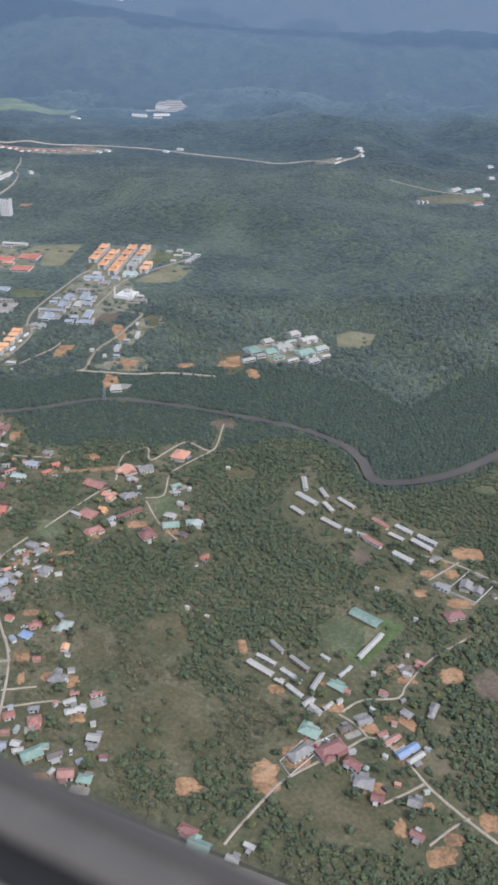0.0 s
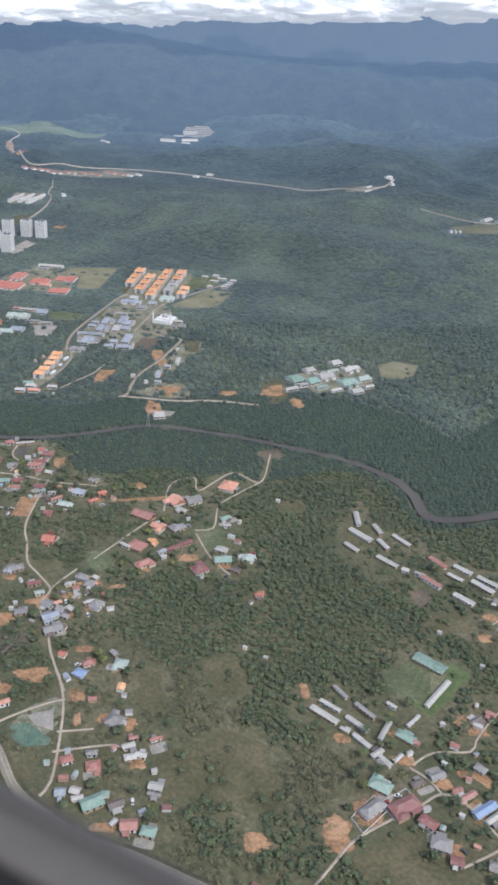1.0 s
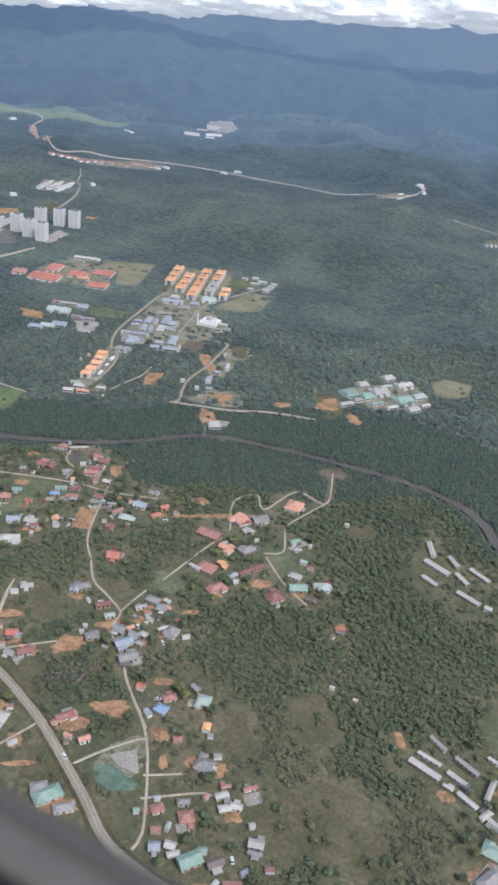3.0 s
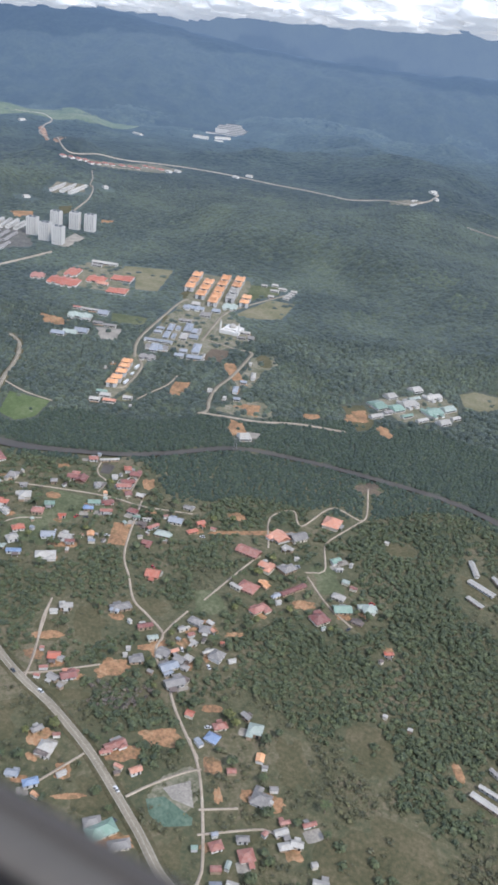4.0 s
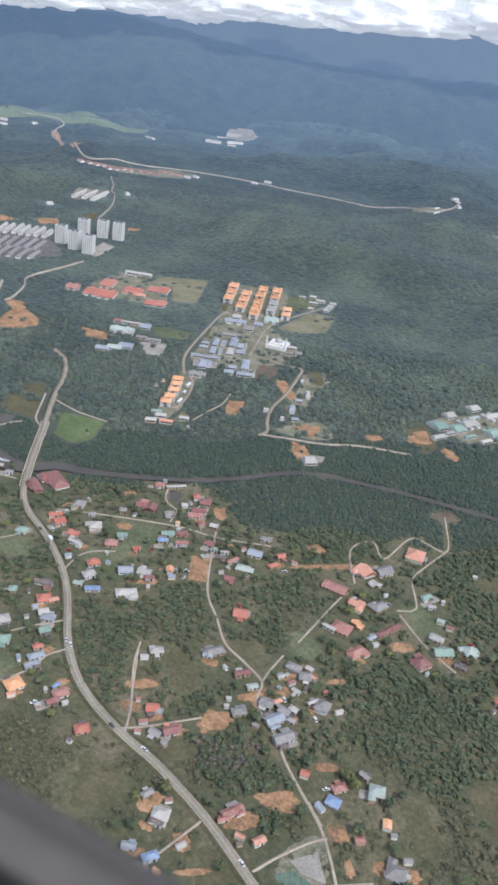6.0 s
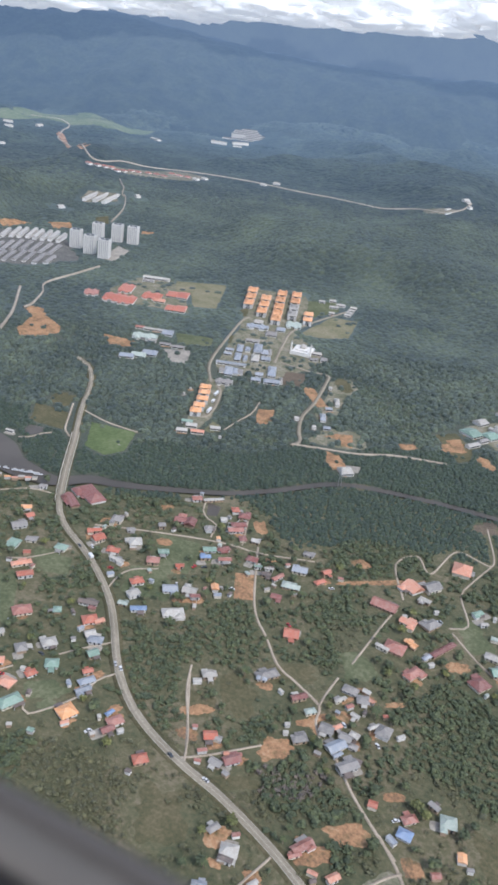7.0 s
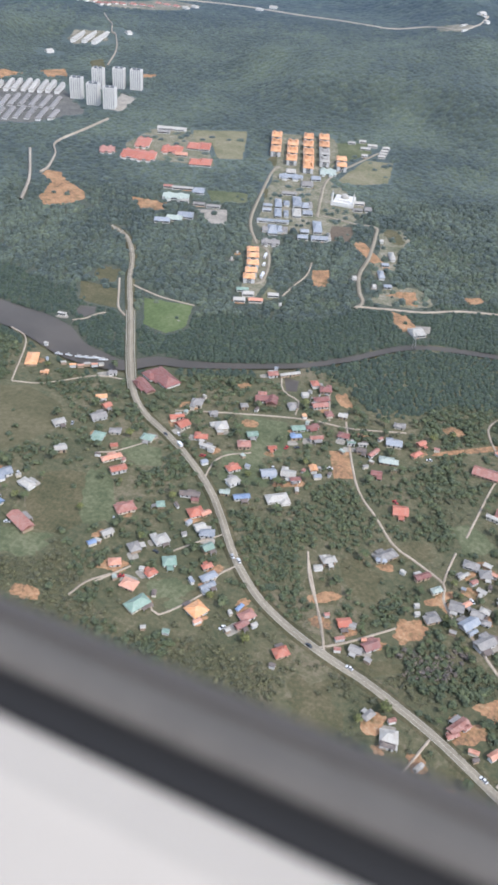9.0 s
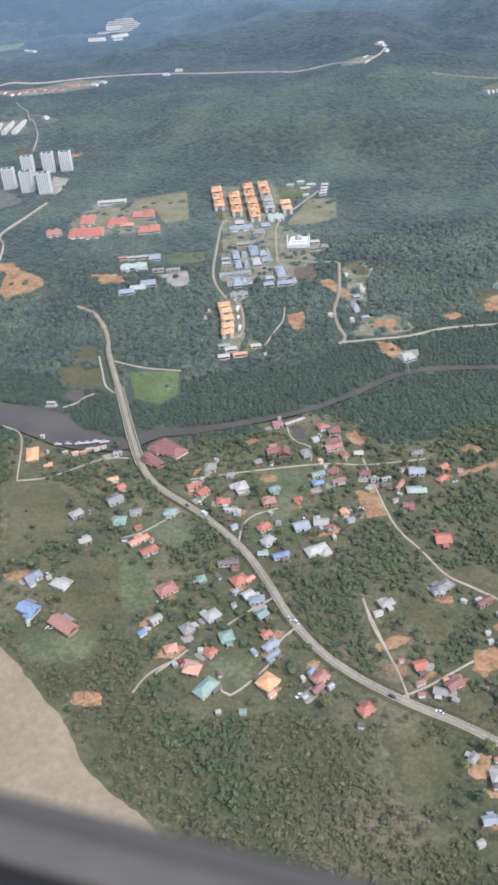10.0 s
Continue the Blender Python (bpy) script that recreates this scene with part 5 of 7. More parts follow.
house(-452.7, 475.4, 7.6, 5.6, 15, 'D', 'H')
house(-685.8, 476.6, 5.5, 2.9, 38, 'W', 'H')
house(-443.8, 476.8, 11.4, 4.1, 72, 'P', 'H')
house(-680.3, 478.6, 5.5, 2.9, 38, 'S', 'H')
house(-503.0, 478.6, 10.5, 6.6, 36, 'T', 'H')
house(-461.8, 480.0, 6.8, 2.6, 24, 'T', 'H')
house(-260.9, 480.8, 10.2, 9.6, 125, 'C', 'H')
house(-284.5, 481.7, 10.4, 6.3, 1, 'W', 'V')
house(-676.0, 482.0, 4.6, 2.6, 38, 'W', 'H')
house(-453.9, 483.1, 7.6, 2.6, 25, 'W', 'H')
house(-344.7, 483.5, 12.1, 7.5, 175, 'S', 'H')
house(-549.8, 484.3, 6.2, 5.5, 37, 'G', 'H')
house(-494.2, 485.1, 10.9, 4.8, 44, 'M', 'H')
house(-469.9, 486.5, 9.0, 6.9, 7, 'M', 'H')
house(-623.2, 489.7, 29.8, 14.9, 152, 'M', 'H')
house(-349.2, 490.2, 3.6, 2.8, 36, 'W', 'H')
house(-330.0, 491.2, 13.3, 8.5, 65, 'G', 'H')
house(-415.5, 491.3, 9.8, 4.9, 60, 'R', 'H')
house(-365.5, 493.7, 19.4, 11.2, 179, 'P', 'H')
house(-62.7, 494.1, 10.6, 6.7, 170, 'G', 'H')
house(-434.0, 495.8, 12.0, 8.2, 15, 'B', 'H')
house(-504.8, 496.3, 3.9, 3.6, 127, 'O', 'H')
house(-279.2, 499.1, 5.7, 3.5, 3, 'M', 'H')
house(-39.4, 502.1, 8.3, 7.4, 86, 'G', 'H')
house(-534.3, 502.2, 11.0, 9.3, 106, 'M', 'H')
house(-286.9, 503.0, 5.8, 4.5, 3, 'C', 'H')
house(-48.6, 503.1, 10.6, 9.0, 92, 'G', 'H')
house(-518.0, 503.2, 7.6, 6.4, 127, 'G', 'H')
house(-415.9, 504.5, 7.5, 5.3, 58, 'R', 'H')
house(-489.2, 507.8, 7.6, 6.3, 127, 'M', 'H')
house(-330.8, 508.8, 3.7, 2.9, 36, 'W', 'H')
house(-478.8, 510.7, 7.3, 5.5, 11, 'W', 'H')
house(-297.1, 515.1, 6.5, 3.2, 36, 'W', 'H')
house(-499.3, 515.2, 12.9, 6.6, 37, 'P', 'H')
house(-341.7, 516.4, 9.5, 4.7, 170, 'W', 'H')
house(-99.5, 516.9, 17.8, 5.5, 161, 'W', 'L')
house(-436.6, 520.0, 9.1, 5.8, 7, 'G', 'H')
house(-501.1, 524.1, 13.1, 6.8, 37, 'M', 'H')
house(-515.0, 524.1, 5.6, 5.6, 37, 'W', 'H')
house(-304.0, 525.2, 9.7, 4.8, 56, 'T', 'H')
house(-126.5, 525.3, 18.2, 5.2, 159, 'P', 'L')
house(-76.2, 527.0, 8.1, 6.3, 175, 'G', 'H')
house(-354.0, 528.0, 13.6, 13.4, 150, 'S', 'H')
house(-137.0, 530.3, 8.7, 2.9, 176, 'W', 'L')
house(-148.7, 531.2, 5.9, 4.7, 176, 'W', 'H')
house(-164.5, 534.7, 20.1, 5.0, 161, 'W', 'L')
house(-342.0, 535.8, 14.4, 10.6, 58, 'G', 'H')
house(-549.3, 538.8, 8.7, 7.2, 38, 'P', 'H')
house(-90.3, 538.8, 19.7, 5.3, 158, 'W', 'L')
house(-196.2, 539.6, 15.1, 4.6, 155, 'W', 'L')
house(-111.9, 541.2, 13.6, 4.3, 164, 'W', 'L')
house(-513.4, 541.6, 8.1, 6.7, 127, 'R', 'H')
house(-536.9, 546.1, 17.9, 3.9, 44, 'W', 'L')
house(-88.7, 548.5, 17.5, 4.9, 163, 'W', 'L')
house(-129.0, 554.1, 18.0, 4.8, 152, 'P', 'L')
house(-109.2, 554.5, 16.0, 5.0, 163, 'W', 'L')
house(-174.9, 556.2, 15.2, 4.3, 140, 'W', 'L')
house(-196.1, 561.0, 23.7, 5.9, 159, 'W', 'L')
house(-163.9, 570.4, 19.5, 4.3, 153, 'W', 'L')
house(-327.5, 574.3, 16.8, 14.8, 96, 'S', 'H')
house(-186.4, 575.8, 15.4, 4.2, 133, 'W', 'L')
house(-278.8, 575.9, 4.0, 3.5, 10, 'W', 'H')
house(-207.4, 583.8, 21.4, 4.8, 117, 'W', 'L')
house(-592.4, 657.7, 3.2, 2.6, 40, 'W', 'H')

# yards of earth, gravel or concrete beside the houses
yard_dice = random.Random(23)
for ob in [o for o in scene.objects if o.name.split(".")[0] == "house"]:
    if yard_dice.random() < 0.62:
        a = yard_dice.uniform(0, 360)
        x_, y_ = ob.location.x + 5 * math.cos(radians(a)), ob.location.y + 5 * math.sin(radians(a))
        patch(yard_dice.choice(("dirt", "dry", "gravel", "gravel", "dirt")), x_, y_, yard_dice.uniform(4.5, 8.5), yard_dice.uniform(3.5, 6.0), math.degrees(ob.rotation_euler.z), 26, 2)
# outbuildings
for ob in [o for o in scene.objects if o.name.split(".")[0] == "house"]:
    if yard_dice.random() < 0.42:
        a = radians(yard_dice.uniform(0, 360))
        d = yard_dice.uniform(9.5, 12.5)
        x_, y_ = ob.location.x + d * math.cos(a), ob.location.y + d * math.sin(a)
        if all(math.hypot(x_ - c[0], y_ - c[1]) > min(c[2], c[3]) + 1.0 for c in CLEAR if c[5] == 1.0 and c[2] < 14) and all(np.min(np.hypot(l[:, 0] - x_, l[:, 1] - y_)) > h + 2.5 for l, h in ROAD_LINES):
            house(x_, y_, yard_dice.uniform(2.8, 4.8), yard_dice.uniform(2.2, 3.2), yard_dice.uniform(0, 180), yard_dice.choice("WWGDPCB"), "H")

house(-502.8, 537.6, 10.0, 8.0, 22, 'M', 'H')
house(-542.7, 501.5, 10.0, 8.0, 22, 'M', 'H')
house(-544.9, 508.2, 7.0, 5.0, 22, 'P', 'H')
house(-617.5, 409.1, 9.0, 6.0, 22, 'G', 'H')
block(-732.5, 486.5, 3.8, 1.4, 11, 'W', 'S')
block(-751.5, 536.6, 8.1, 2.8, 10, 'W', 'S')
block(-801.6, 1146.4, 15.4, 26.5, 20, 'O', 'A')
block(-788.1, 1112.9, 14.9, 26.5, 20, 'O', 'A')
block(-775.8, 1081.0, 14.6, 26.5, 21, 'O', 'A')
block(-767.1, 1123.5, 15.6, 26.5, 20, 'O', 'A')
block(-755.0, 1091.3, 15.1, 26.5, 21, 'O', 'A')
block(-742.9, 1058.6, 14.8, 26.5, 21, 'O', 'A')
block(-759.7, 1167.2, 14.7, 26.5, 20, 'O', 'A')
block(-747.1, 1133.0, 14.9, 26.5, 20, 'O', 'A')
block(-733.5, 1098.5, 15.1, 26.5, 21, 'O', 'A')
block(-721.6, 1067.7, 14.8, 26.5, 21, 'O', 'A')
block(-712.0, 1041.2, 14.4, 26.5, 21, 'O', 'A')
block(-739.4, 1178.2, 15.3, 26.5, 20, 'O', 'A')
block(-727.0, 1144.8, 14.9, 26.5, 20, 'O', 'A')
block(-714.2, 1110.9, 14.5, 26.5, 21, 'W', 'A')
block(-702.7, 1078.7, 14.1, 26.5, 21, 'W', 'A')
block(-684.0, 1096.1, 14.2, 17.0, 21, 'O', 'A')
block(-674.9, 1070.7, 13.8, 17.0, 21, 'O', 'A')
block(-662.8, 751.8, 13.0, 11.0, 24, 'O', 'A')
block(-656.5, 737.8, 12.8, 11.0, 24, 'O', 'A')
block(-649.5, 721.6, 12.6, 11.0, 25, 'O', 'A')
block(-643.5, 704.1, 12.3, 11.0, 25, 'O', 'A')
block(-639.3, 689.7, 12.1, 11.0, 25, 'O', 'A')
block(-704.3, 887.2, 11.4, 6.3, 23, 'B', 'S')
block(-699.0, 872.6, 11.2, 6.1, 23, 'B', 'S')
block(-696.2, 900.7, 8.5, 26.6, 23, 'B', 'S')
block(-684.3, 871.4, 8.3, 25.1, 23, 'B', 'S')
block(-687.2, 904.9, 7.3, 13.8, 23, 'B', 'S')
block(-675.1, 874.1, 5.8, 18.2, 23, 'B', 'S')
block(-678.4, 917.1, 10.9, 32.5, 23, 'B', 'S')
block(-665.6, 883.5, 10.6, 23.6, 23, 'W', 'S')
block(-665.4, 911.5, 9.0, 17.4, 23, 'B', 'S')
block(-661.1, 915.9, 5.4, 21.2, 23, 'G', 'S')
block(-654.6, 890.2, 12.9, 11.4, 23, 'B', 'S')
block(-697.6, 939.5, 18.8, 6.8, 22, 'G', 'S')
block(-679.1, 843.6, 37.3, 5.8, 23, 'B', 'S')
block(-670.0, 821.2, 10.7, 26.0, 24, 'B', 'S')
block(-663.5, 826.1, 6.8, 18.2, 24, 'B', 'S')
block(-658.2, 827.5, 7.8, 13.5, 24, 'G', 'S')
block(-677.3, 817.5, 7.3, 10.2, 24, 'G', 'S')
block(-637.1, 836.5, 10.1, 8.7, 24, 'B', 'S')
block(-633.0, 819.4, 12.1, 8.5, 24, 'B', 'S')
block(-629.0, 855.1, 10.2, 31.9, 23, 'B', 'S')
block(-615.7, 826.4, 19.7, 10.0, 24, 'B', 'S')
block(-608.6, 837.6, 3.8, 18.1, 24, 'W', 'S')
block(-657.7, 787.2, 20.2, 9.5, 24, 'G', 'S')
block(-685.3, 1046.1, 22.2, 21.6, 21, 'C', 'S')
block(-718.6, 997.1, 31.3, 9.7, 22, 'B', 'S')
block(-727.2, 1017.8, 13.5, 12.3, 22, 'W', 'S')
block(-689.4, 1011.2, 13.1, 12.0, 22, 'B', 'S')
block(-691.3, 984.5, 16.1, 15.6, 22, 'G', 'S')
block(-636.1, 957.3, 14.2, 6.8, 22, 'G', 'S')
block(-613.4, 957.4, 15.3, 6.8, 22, 'W', 'S')
block(-607.3, 935.0, 12.0, 5.8, 23, 'G', 'S')
block(-596.8, 943.5, 9.5, 10.2, 23, 'G', 'S')
block(-701.2, 1192.8, 11.2, 7.0, 20, 'W', 'S')
block(-689.5, 1209.5, 11.2, 7.1, 20, 'W', 'S')
block(-675.3, 1177.9, 14.6, 6.8, 20, 'W', 'S')
block(-670.6, 1197.3, 14.8, 7.0, 20, 'W', 'S')
block(-666.0, 1145.3, 9.3, 6.6, 20, 'W', 'S')
block(-650.1, 1198.7, 11.0, 6.9, 20, 'W', 'S')
block(-648.0, 1183.4, 10.9, 6.8, 20, 'W', 'S')
block(-646.0, 1169.6, 10.8, 6.7, 20, 'W', 'S')
block(-644.2, 1156.0, 10.7, 6.6, 20, 'W', 'S')
block(-553.7, 858.6, 4.3, 5.8, 23, 'W', 'S')
block(-531.7, 824.0, 5.8, 19.9, 24, 'W', 'S')
block(-531.9, 799.4, 8.3, 5.8, 24, 'B', 'S')
block(-528.3, 772.8, 6.5, 18.1, 24, 'B', 'S')
block(-514.5, 750.2, 8.3, 5.8, 25, 'B', 'S')
block(-526.7, 743.9, 4.3, 5.8, 25, 'W', 'S')
block(-549.9, 751.6, 5.5, 5.8, 25, 'W', 'S')
block(-635.5, 666.6, 12.0, 5.8, 25, 'T', 'S')
block(-627.3, 661.5, 11.9, 7.4, 25, 'W', 'S')
block(-629.2, 645.6, 11.7, 7.1, 25, 'W', 'S')
block(-615.4, 652.7, 14.0, 6.1, 25, 'S', 'S')
block(-605.4, 671.6, 10.9, 6.3, 25, 'W', 'S')
block(-945.0, 1007.8, 20.6, 37.0, 22, 'R', 'S')
block(-932.9, 955.9, 27.0, 30.6, 22, 'R', 'S')
block(-912.3, 960.3, 25.2, 34.0, 22, 'R', 'S')
block(-898.4, 1005.9, 28.8, 26.3, 22, 'R', 'S')
block(-881.0, 1037.7, 19.3, 27.3, 21, 'R', 'S')
block(-867.1, 1043.1, 16.3, 31.3, 21, 'R', 'S')
block(-848.0, 976.8, 15.5, 24.6, 22, 'R', 'S')
block(-835.8, 984.1, 16.0, 28.3, 22, 'R', 'S')
block(-945.3, 1090.3, 43.5, 8.2, 21, 'W', 'S')
block(-947.3, 1070.4, 18.4, 7.9, 21, 'G', 'S')
block(-877.7, 993.7, 17.0, 10.6, 22, 'S', 'S')
block(-807.2, 848.7, 32.0, 12.5, 23, 'C', 'S')
block(-814.5, 880.4, 27.9, 5.8, 23, 'W', 'S')
block(-832.5, 875.6, 12.7, 5.8, 23, 'P', 'S')
block(-794.4, 882.8, 15.1, 17.7, 23, 'B', 'S')
block(-773.9, 843.9, 14.5, 6.6, 23, 'G', 'S')
block(-756.6, 846.8, 16.9, 5.8, 23, 'G', 'S')
block(-792.8, 843.3, 11.2, 5.8, 23, 'W', 'S')
block(-785.3, 776.4, 18.3, 10.9, 24, 'B', 'S')
block(-776.7, 788.4, 18.6, 12.4, 24, 'C', 'S')
block(-770.7, 804.0, 18.7, 16.6, 24, 'B', 'S')
block(-463.7, 672.1, 13.1, 14.4, 40, 'W', 'S')
block(-675.4, 726.8, 2.4, 1.5, 9, 'W', 'S')
block(-676.8, 743.5, 2.4, 1.6, 8, 'W', 'S')
block(-383.0, 849.9, 17.8, 21.6, 61, 'T', 'S')
block(-374.2, 818.9, 18.1, 7.5, 60, 'W', 'S')
block(-380.6, 887.1, 14.7, 13.3, 61, 'W', 'S')
block(-363.3, 856.2, 16.9, 17.0, 61, 'T', 'S')
block(-355.8, 880.1, 23.6, 15.2, 61, 'W', 'S')
block(-362.4, 929.7, 16.1, 14.0, 61, 'W', 'S')
block(-338.1, 921.3, 24.4, 11.1, 61, 'W', 'S')
block(-354.9, 900.3, 18.5, 6.1, 61, 'C', 'S')
block(-324.9, 876.0, 23.3, 17.1, 61, 'T', 'S')
block(-313.2, 897.8, 19.2, 12.9, 61, 'C', 'S')
block(-328.3, 845.0, 16.6, 6.0, 60, 'W', 'S')
block(-306.8, 855.7, 16.7, 12.0, 60, 'W', 'S')
block(-298.5, 877.5, 13.4, 6.0, 60, 'W', 'S')
block(-346.1, 844.2, 16.7, 6.0, 60, 'T', 'S')
block(-367.2, 838.3, 13.2, 6.0, 60, 'G', 'S')
block(-968.8, 953.0, 21.1, 21.3, 31, 'P', 'S')
block(-1182.9, 996.6, 61.0, 8.0, 115, 'G', 'S')
block(-1174.0, 1009.8, 61.7, 8.0, 115, 'G', 'S')
block(-1164.8, 1023.1, 62.4, 8.0, 114, 'G', 'S')
block(-1150.2, 1030.2, 62.5, 8.0, 114, 'G', 'S')
block(-1134.2, 1035.6, 62.3, 8.0, 113, 'G', 'S')
block(-1224.1, 1037.6, 65.7, 8.0, 116, 'G', 'S')
block(-1118.6, 1043.0, 47.3, 8.0, 111, 'G', 'S')
block(-1220.0, 1057.2, 67.1, 8.0, 116, 'G', 'S')
block(-1212.3, 1071.9, 68.1, 8.0, 115, 'G', 'S')
block(-1200.5, 1081.9, 68.4, 8.0, 115, 'G', 'S')
block(-1264.0, 1085.0, 53.8, 8.0, 116, 'G', 'S')
block(-1184.7, 1087.3, 68.3, 8.0, 114, 'G', 'S')
block(-1170.0, 1094.1, 68.3, 8.0, 113, 'G', 'S')
block(-1153.5, 1097.0, 68.0, 8.0, 113, 'G', 'S')
block(-1276.8, 1116.5, 55.2, 8.0, 117, 'W', 'S')
block(-1269.2, 1133.8, 65.3, 8.0, 117, 'W', 'S')
block(-1259.7, 1141.9, 65.5, 8.0, 117, 'W', 'S')
block(-1247.9, 1151.8, 65.8, 8.0, 116, 'W', 'S')
block(-1235.1, 1154.6, 65.6, 8.0, 116, 'W', 'S')
block(-1222.0, 1160.0, 65.6, 8.0, 115, 'W', 'S')
block(-1212.1, 1167.9, 65.8, 8.0, 115, 'W', 'S')
block(-1195.2, 1168.4, 56.2, 8.0, 114, 'W', 'S')
block(-1373.6, 1389.5, 14.7, 22.8, 60, 'W', 'S')
block(-1406.8, 1539.6, 100.7, 10.1, 108, 'W', 'S')
block(-1387.5, 1551.0, 101.1, 10.1, 107, 'W', 'S')
block(-1365.4, 1554.2, 100.6, 10.0, 106, 'W', 'S')
block(-1347.5, 1633.5, 11.7, 20.1, 62, 'W', 'S')
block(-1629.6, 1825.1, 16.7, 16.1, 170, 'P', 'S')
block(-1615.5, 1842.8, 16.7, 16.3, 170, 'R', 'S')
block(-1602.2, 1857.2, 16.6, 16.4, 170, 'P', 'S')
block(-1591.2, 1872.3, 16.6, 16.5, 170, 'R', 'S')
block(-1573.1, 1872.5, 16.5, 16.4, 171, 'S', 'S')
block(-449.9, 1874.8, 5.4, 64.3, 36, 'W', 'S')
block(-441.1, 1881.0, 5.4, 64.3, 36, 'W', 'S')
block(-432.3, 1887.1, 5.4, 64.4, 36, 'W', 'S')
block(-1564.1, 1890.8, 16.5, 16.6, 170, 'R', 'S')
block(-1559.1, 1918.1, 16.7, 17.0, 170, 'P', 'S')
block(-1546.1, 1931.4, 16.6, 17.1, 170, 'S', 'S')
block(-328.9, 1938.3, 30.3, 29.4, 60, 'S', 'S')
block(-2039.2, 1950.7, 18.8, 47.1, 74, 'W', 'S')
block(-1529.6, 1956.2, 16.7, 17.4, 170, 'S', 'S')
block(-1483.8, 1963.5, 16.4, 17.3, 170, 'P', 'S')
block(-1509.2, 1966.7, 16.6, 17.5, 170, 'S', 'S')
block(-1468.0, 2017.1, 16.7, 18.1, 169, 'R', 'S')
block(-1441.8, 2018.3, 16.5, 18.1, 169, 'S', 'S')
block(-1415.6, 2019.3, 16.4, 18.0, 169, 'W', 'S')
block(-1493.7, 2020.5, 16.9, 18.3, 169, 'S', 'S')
block(-1408.0, 2053.1, 16.6, 18.5, 168, 'W', 'S')
block(-332.5, 2057.3, 17.5, 30.3, 36, 'W', 'S')
block(-378.3, 2081.9, 33.4, 33.4, 62, 'C', 'S')
block(-413.3, 2083.4, 44.2, 20.8, 77, 'W', 'S')
block(-365.1, 2118.8, 18.1, 32.5, 37, 'W', 'S')
block(-2163.5, 2121.2, 26.0, 41.5, 18, 'W', 'S')
block(-1272.9, 2151.8, 17.7, 35.4, 179, 'W', 'S')
block(-746.6, 2157.0, 28.4, 4.1, 75, 'W', 'S')
block(-758.4, 2196.8, 22.7, 6.1, 70, 'W', 'S')
block(-1260.4, 2212.1, 20.1, 49.8, 10, 'W', 'S')
block(-2282.5, 2250.9, 32.9, 69.2, 32, 'W', 'S')
block(-719.6, 2272.5, 13.1, 19.3, 60, 'W', 'S')
block(-732.5, 2298.1, 10.1, 53.8, 40, 'W', 'S')
block(-2189.7, 2298.7, 24.0, 22.9, 80, 'W', 'S')
block(-740.1, 2303.2, 21.8, 35.8, 61, 'W', 'S')
block(-366.3, 2311.1, 15.8, 32.8, 38, 'W', 'S')
block(-398.6, 2461.9, 16.9, 37.6, 39, 'W', 'S')
block(-1946.7, 2639.0, 50.4, 33.2, 157, 'W', 'S')
block(-1804.0, 2853.0, 60.6, 12.7, 17, 'W', 'S')
block(-1729.6, 2862.0, 33.8, 8.2, 26, 'W', 'S')
block(-1759.5, 2943.3, 66.3, 12.2, 51, 'W', 'S')

tower(-1077.5, 1133.3)
tower(-1110.4, 1137.4)
tower(-1150.6, 1151.8)
tower(-1159.0, 1226.9)
tower(-1132.9, 1249.3)
tower(-1105.5, 1259.5)
terraced_hotel(-1781, 3095, 26, 248)


# ------------------------------------------------------------ woods
def crown(lobes, spread, flat, seed, sprays):
    """A crown of several uneven leaf clumps, about one metre in radius."""
    r = np.random.default_rng(seed)
    g = (1 + 5 ** 0.5) / 2
    ico = np.array([(-1, g, 0), (1, g, 0), (-1, -g, 0), (1, -g, 0), (0, -1, g), (0, 1, g), (0, -1, -g), (0, 1, -g), (g, 0, -1), (g, 0, 1), (-g, 0, -1), (-g, 0, 1)]) / math.hypot(1, g)
    tri = np.array([(0, 11, 5), (0, 5, 1), (0, 1, 7), (0, 7, 10), (0, 10, 11), (1, 5, 9), (5, 11, 4), (11, 10, 2), (10, 7, 6), (7, 1, 8), (3, 9, 4), (3, 4, 2), (3, 2, 6), (3, 6, 8), (3, 8, 9), (4, 9, 5), (2, 4, 11), (6, 2, 10), (8, 6, 7), (9, 8, 1)])
    vs, fs, base = [], [], 0
    for i in range(lobes):
        a, d = r.uniform(0, 2 * math.pi), spread * math.sqrt(r.uniform(0.05, 1)) if i else 0.0
        size = r.uniform(0.46, 0.66)
        q = ico * (1 + r.uniform(-0.40, 0.40, (12, 1))) * size * np.array([1, 1, flat])
        vs.append(q + np.array([d * math.cos(a), d * math.sin(a), r.uniform(-0.1, 0.25) * (1 - d)]))
        fs.append(tri + base)
        base += 12
    for i in range(sprays):
        # a spray of leaves standing off the clump
        way = r.normal(0, 1, 3) * np.array([1, 1, 0.8]) + np.array([0, 0, 0.55])
        way /= np.linalg.norm(way)
        nrm = way + r.normal(0, 0.45, 3)
        nrm /= np.linalg.norm(nrm)
        p = np.cross(nrm, r.normal(0, 1, 3))
        p /= np.linalg.norm(p)
        q = np.cross(nrm, p)
        c = way * r.uniform(0.55, 1.12) * np.array([1, 1, flat])
        g1, g2 = r.uniform(0.18, 0.40), r.uniform(0.14, 0.30)
        vs.append(np.array([c - p * g1, c + q * g2 + nrm * 0.05, c + p * g1, c - q * g2 - nrm * 0.04]))
        fs.append(np.array([(0, 2, 1), (0, 3, 2)]) + base)
        base += 4
    return np.vstack(vs), np.vstack(fs)


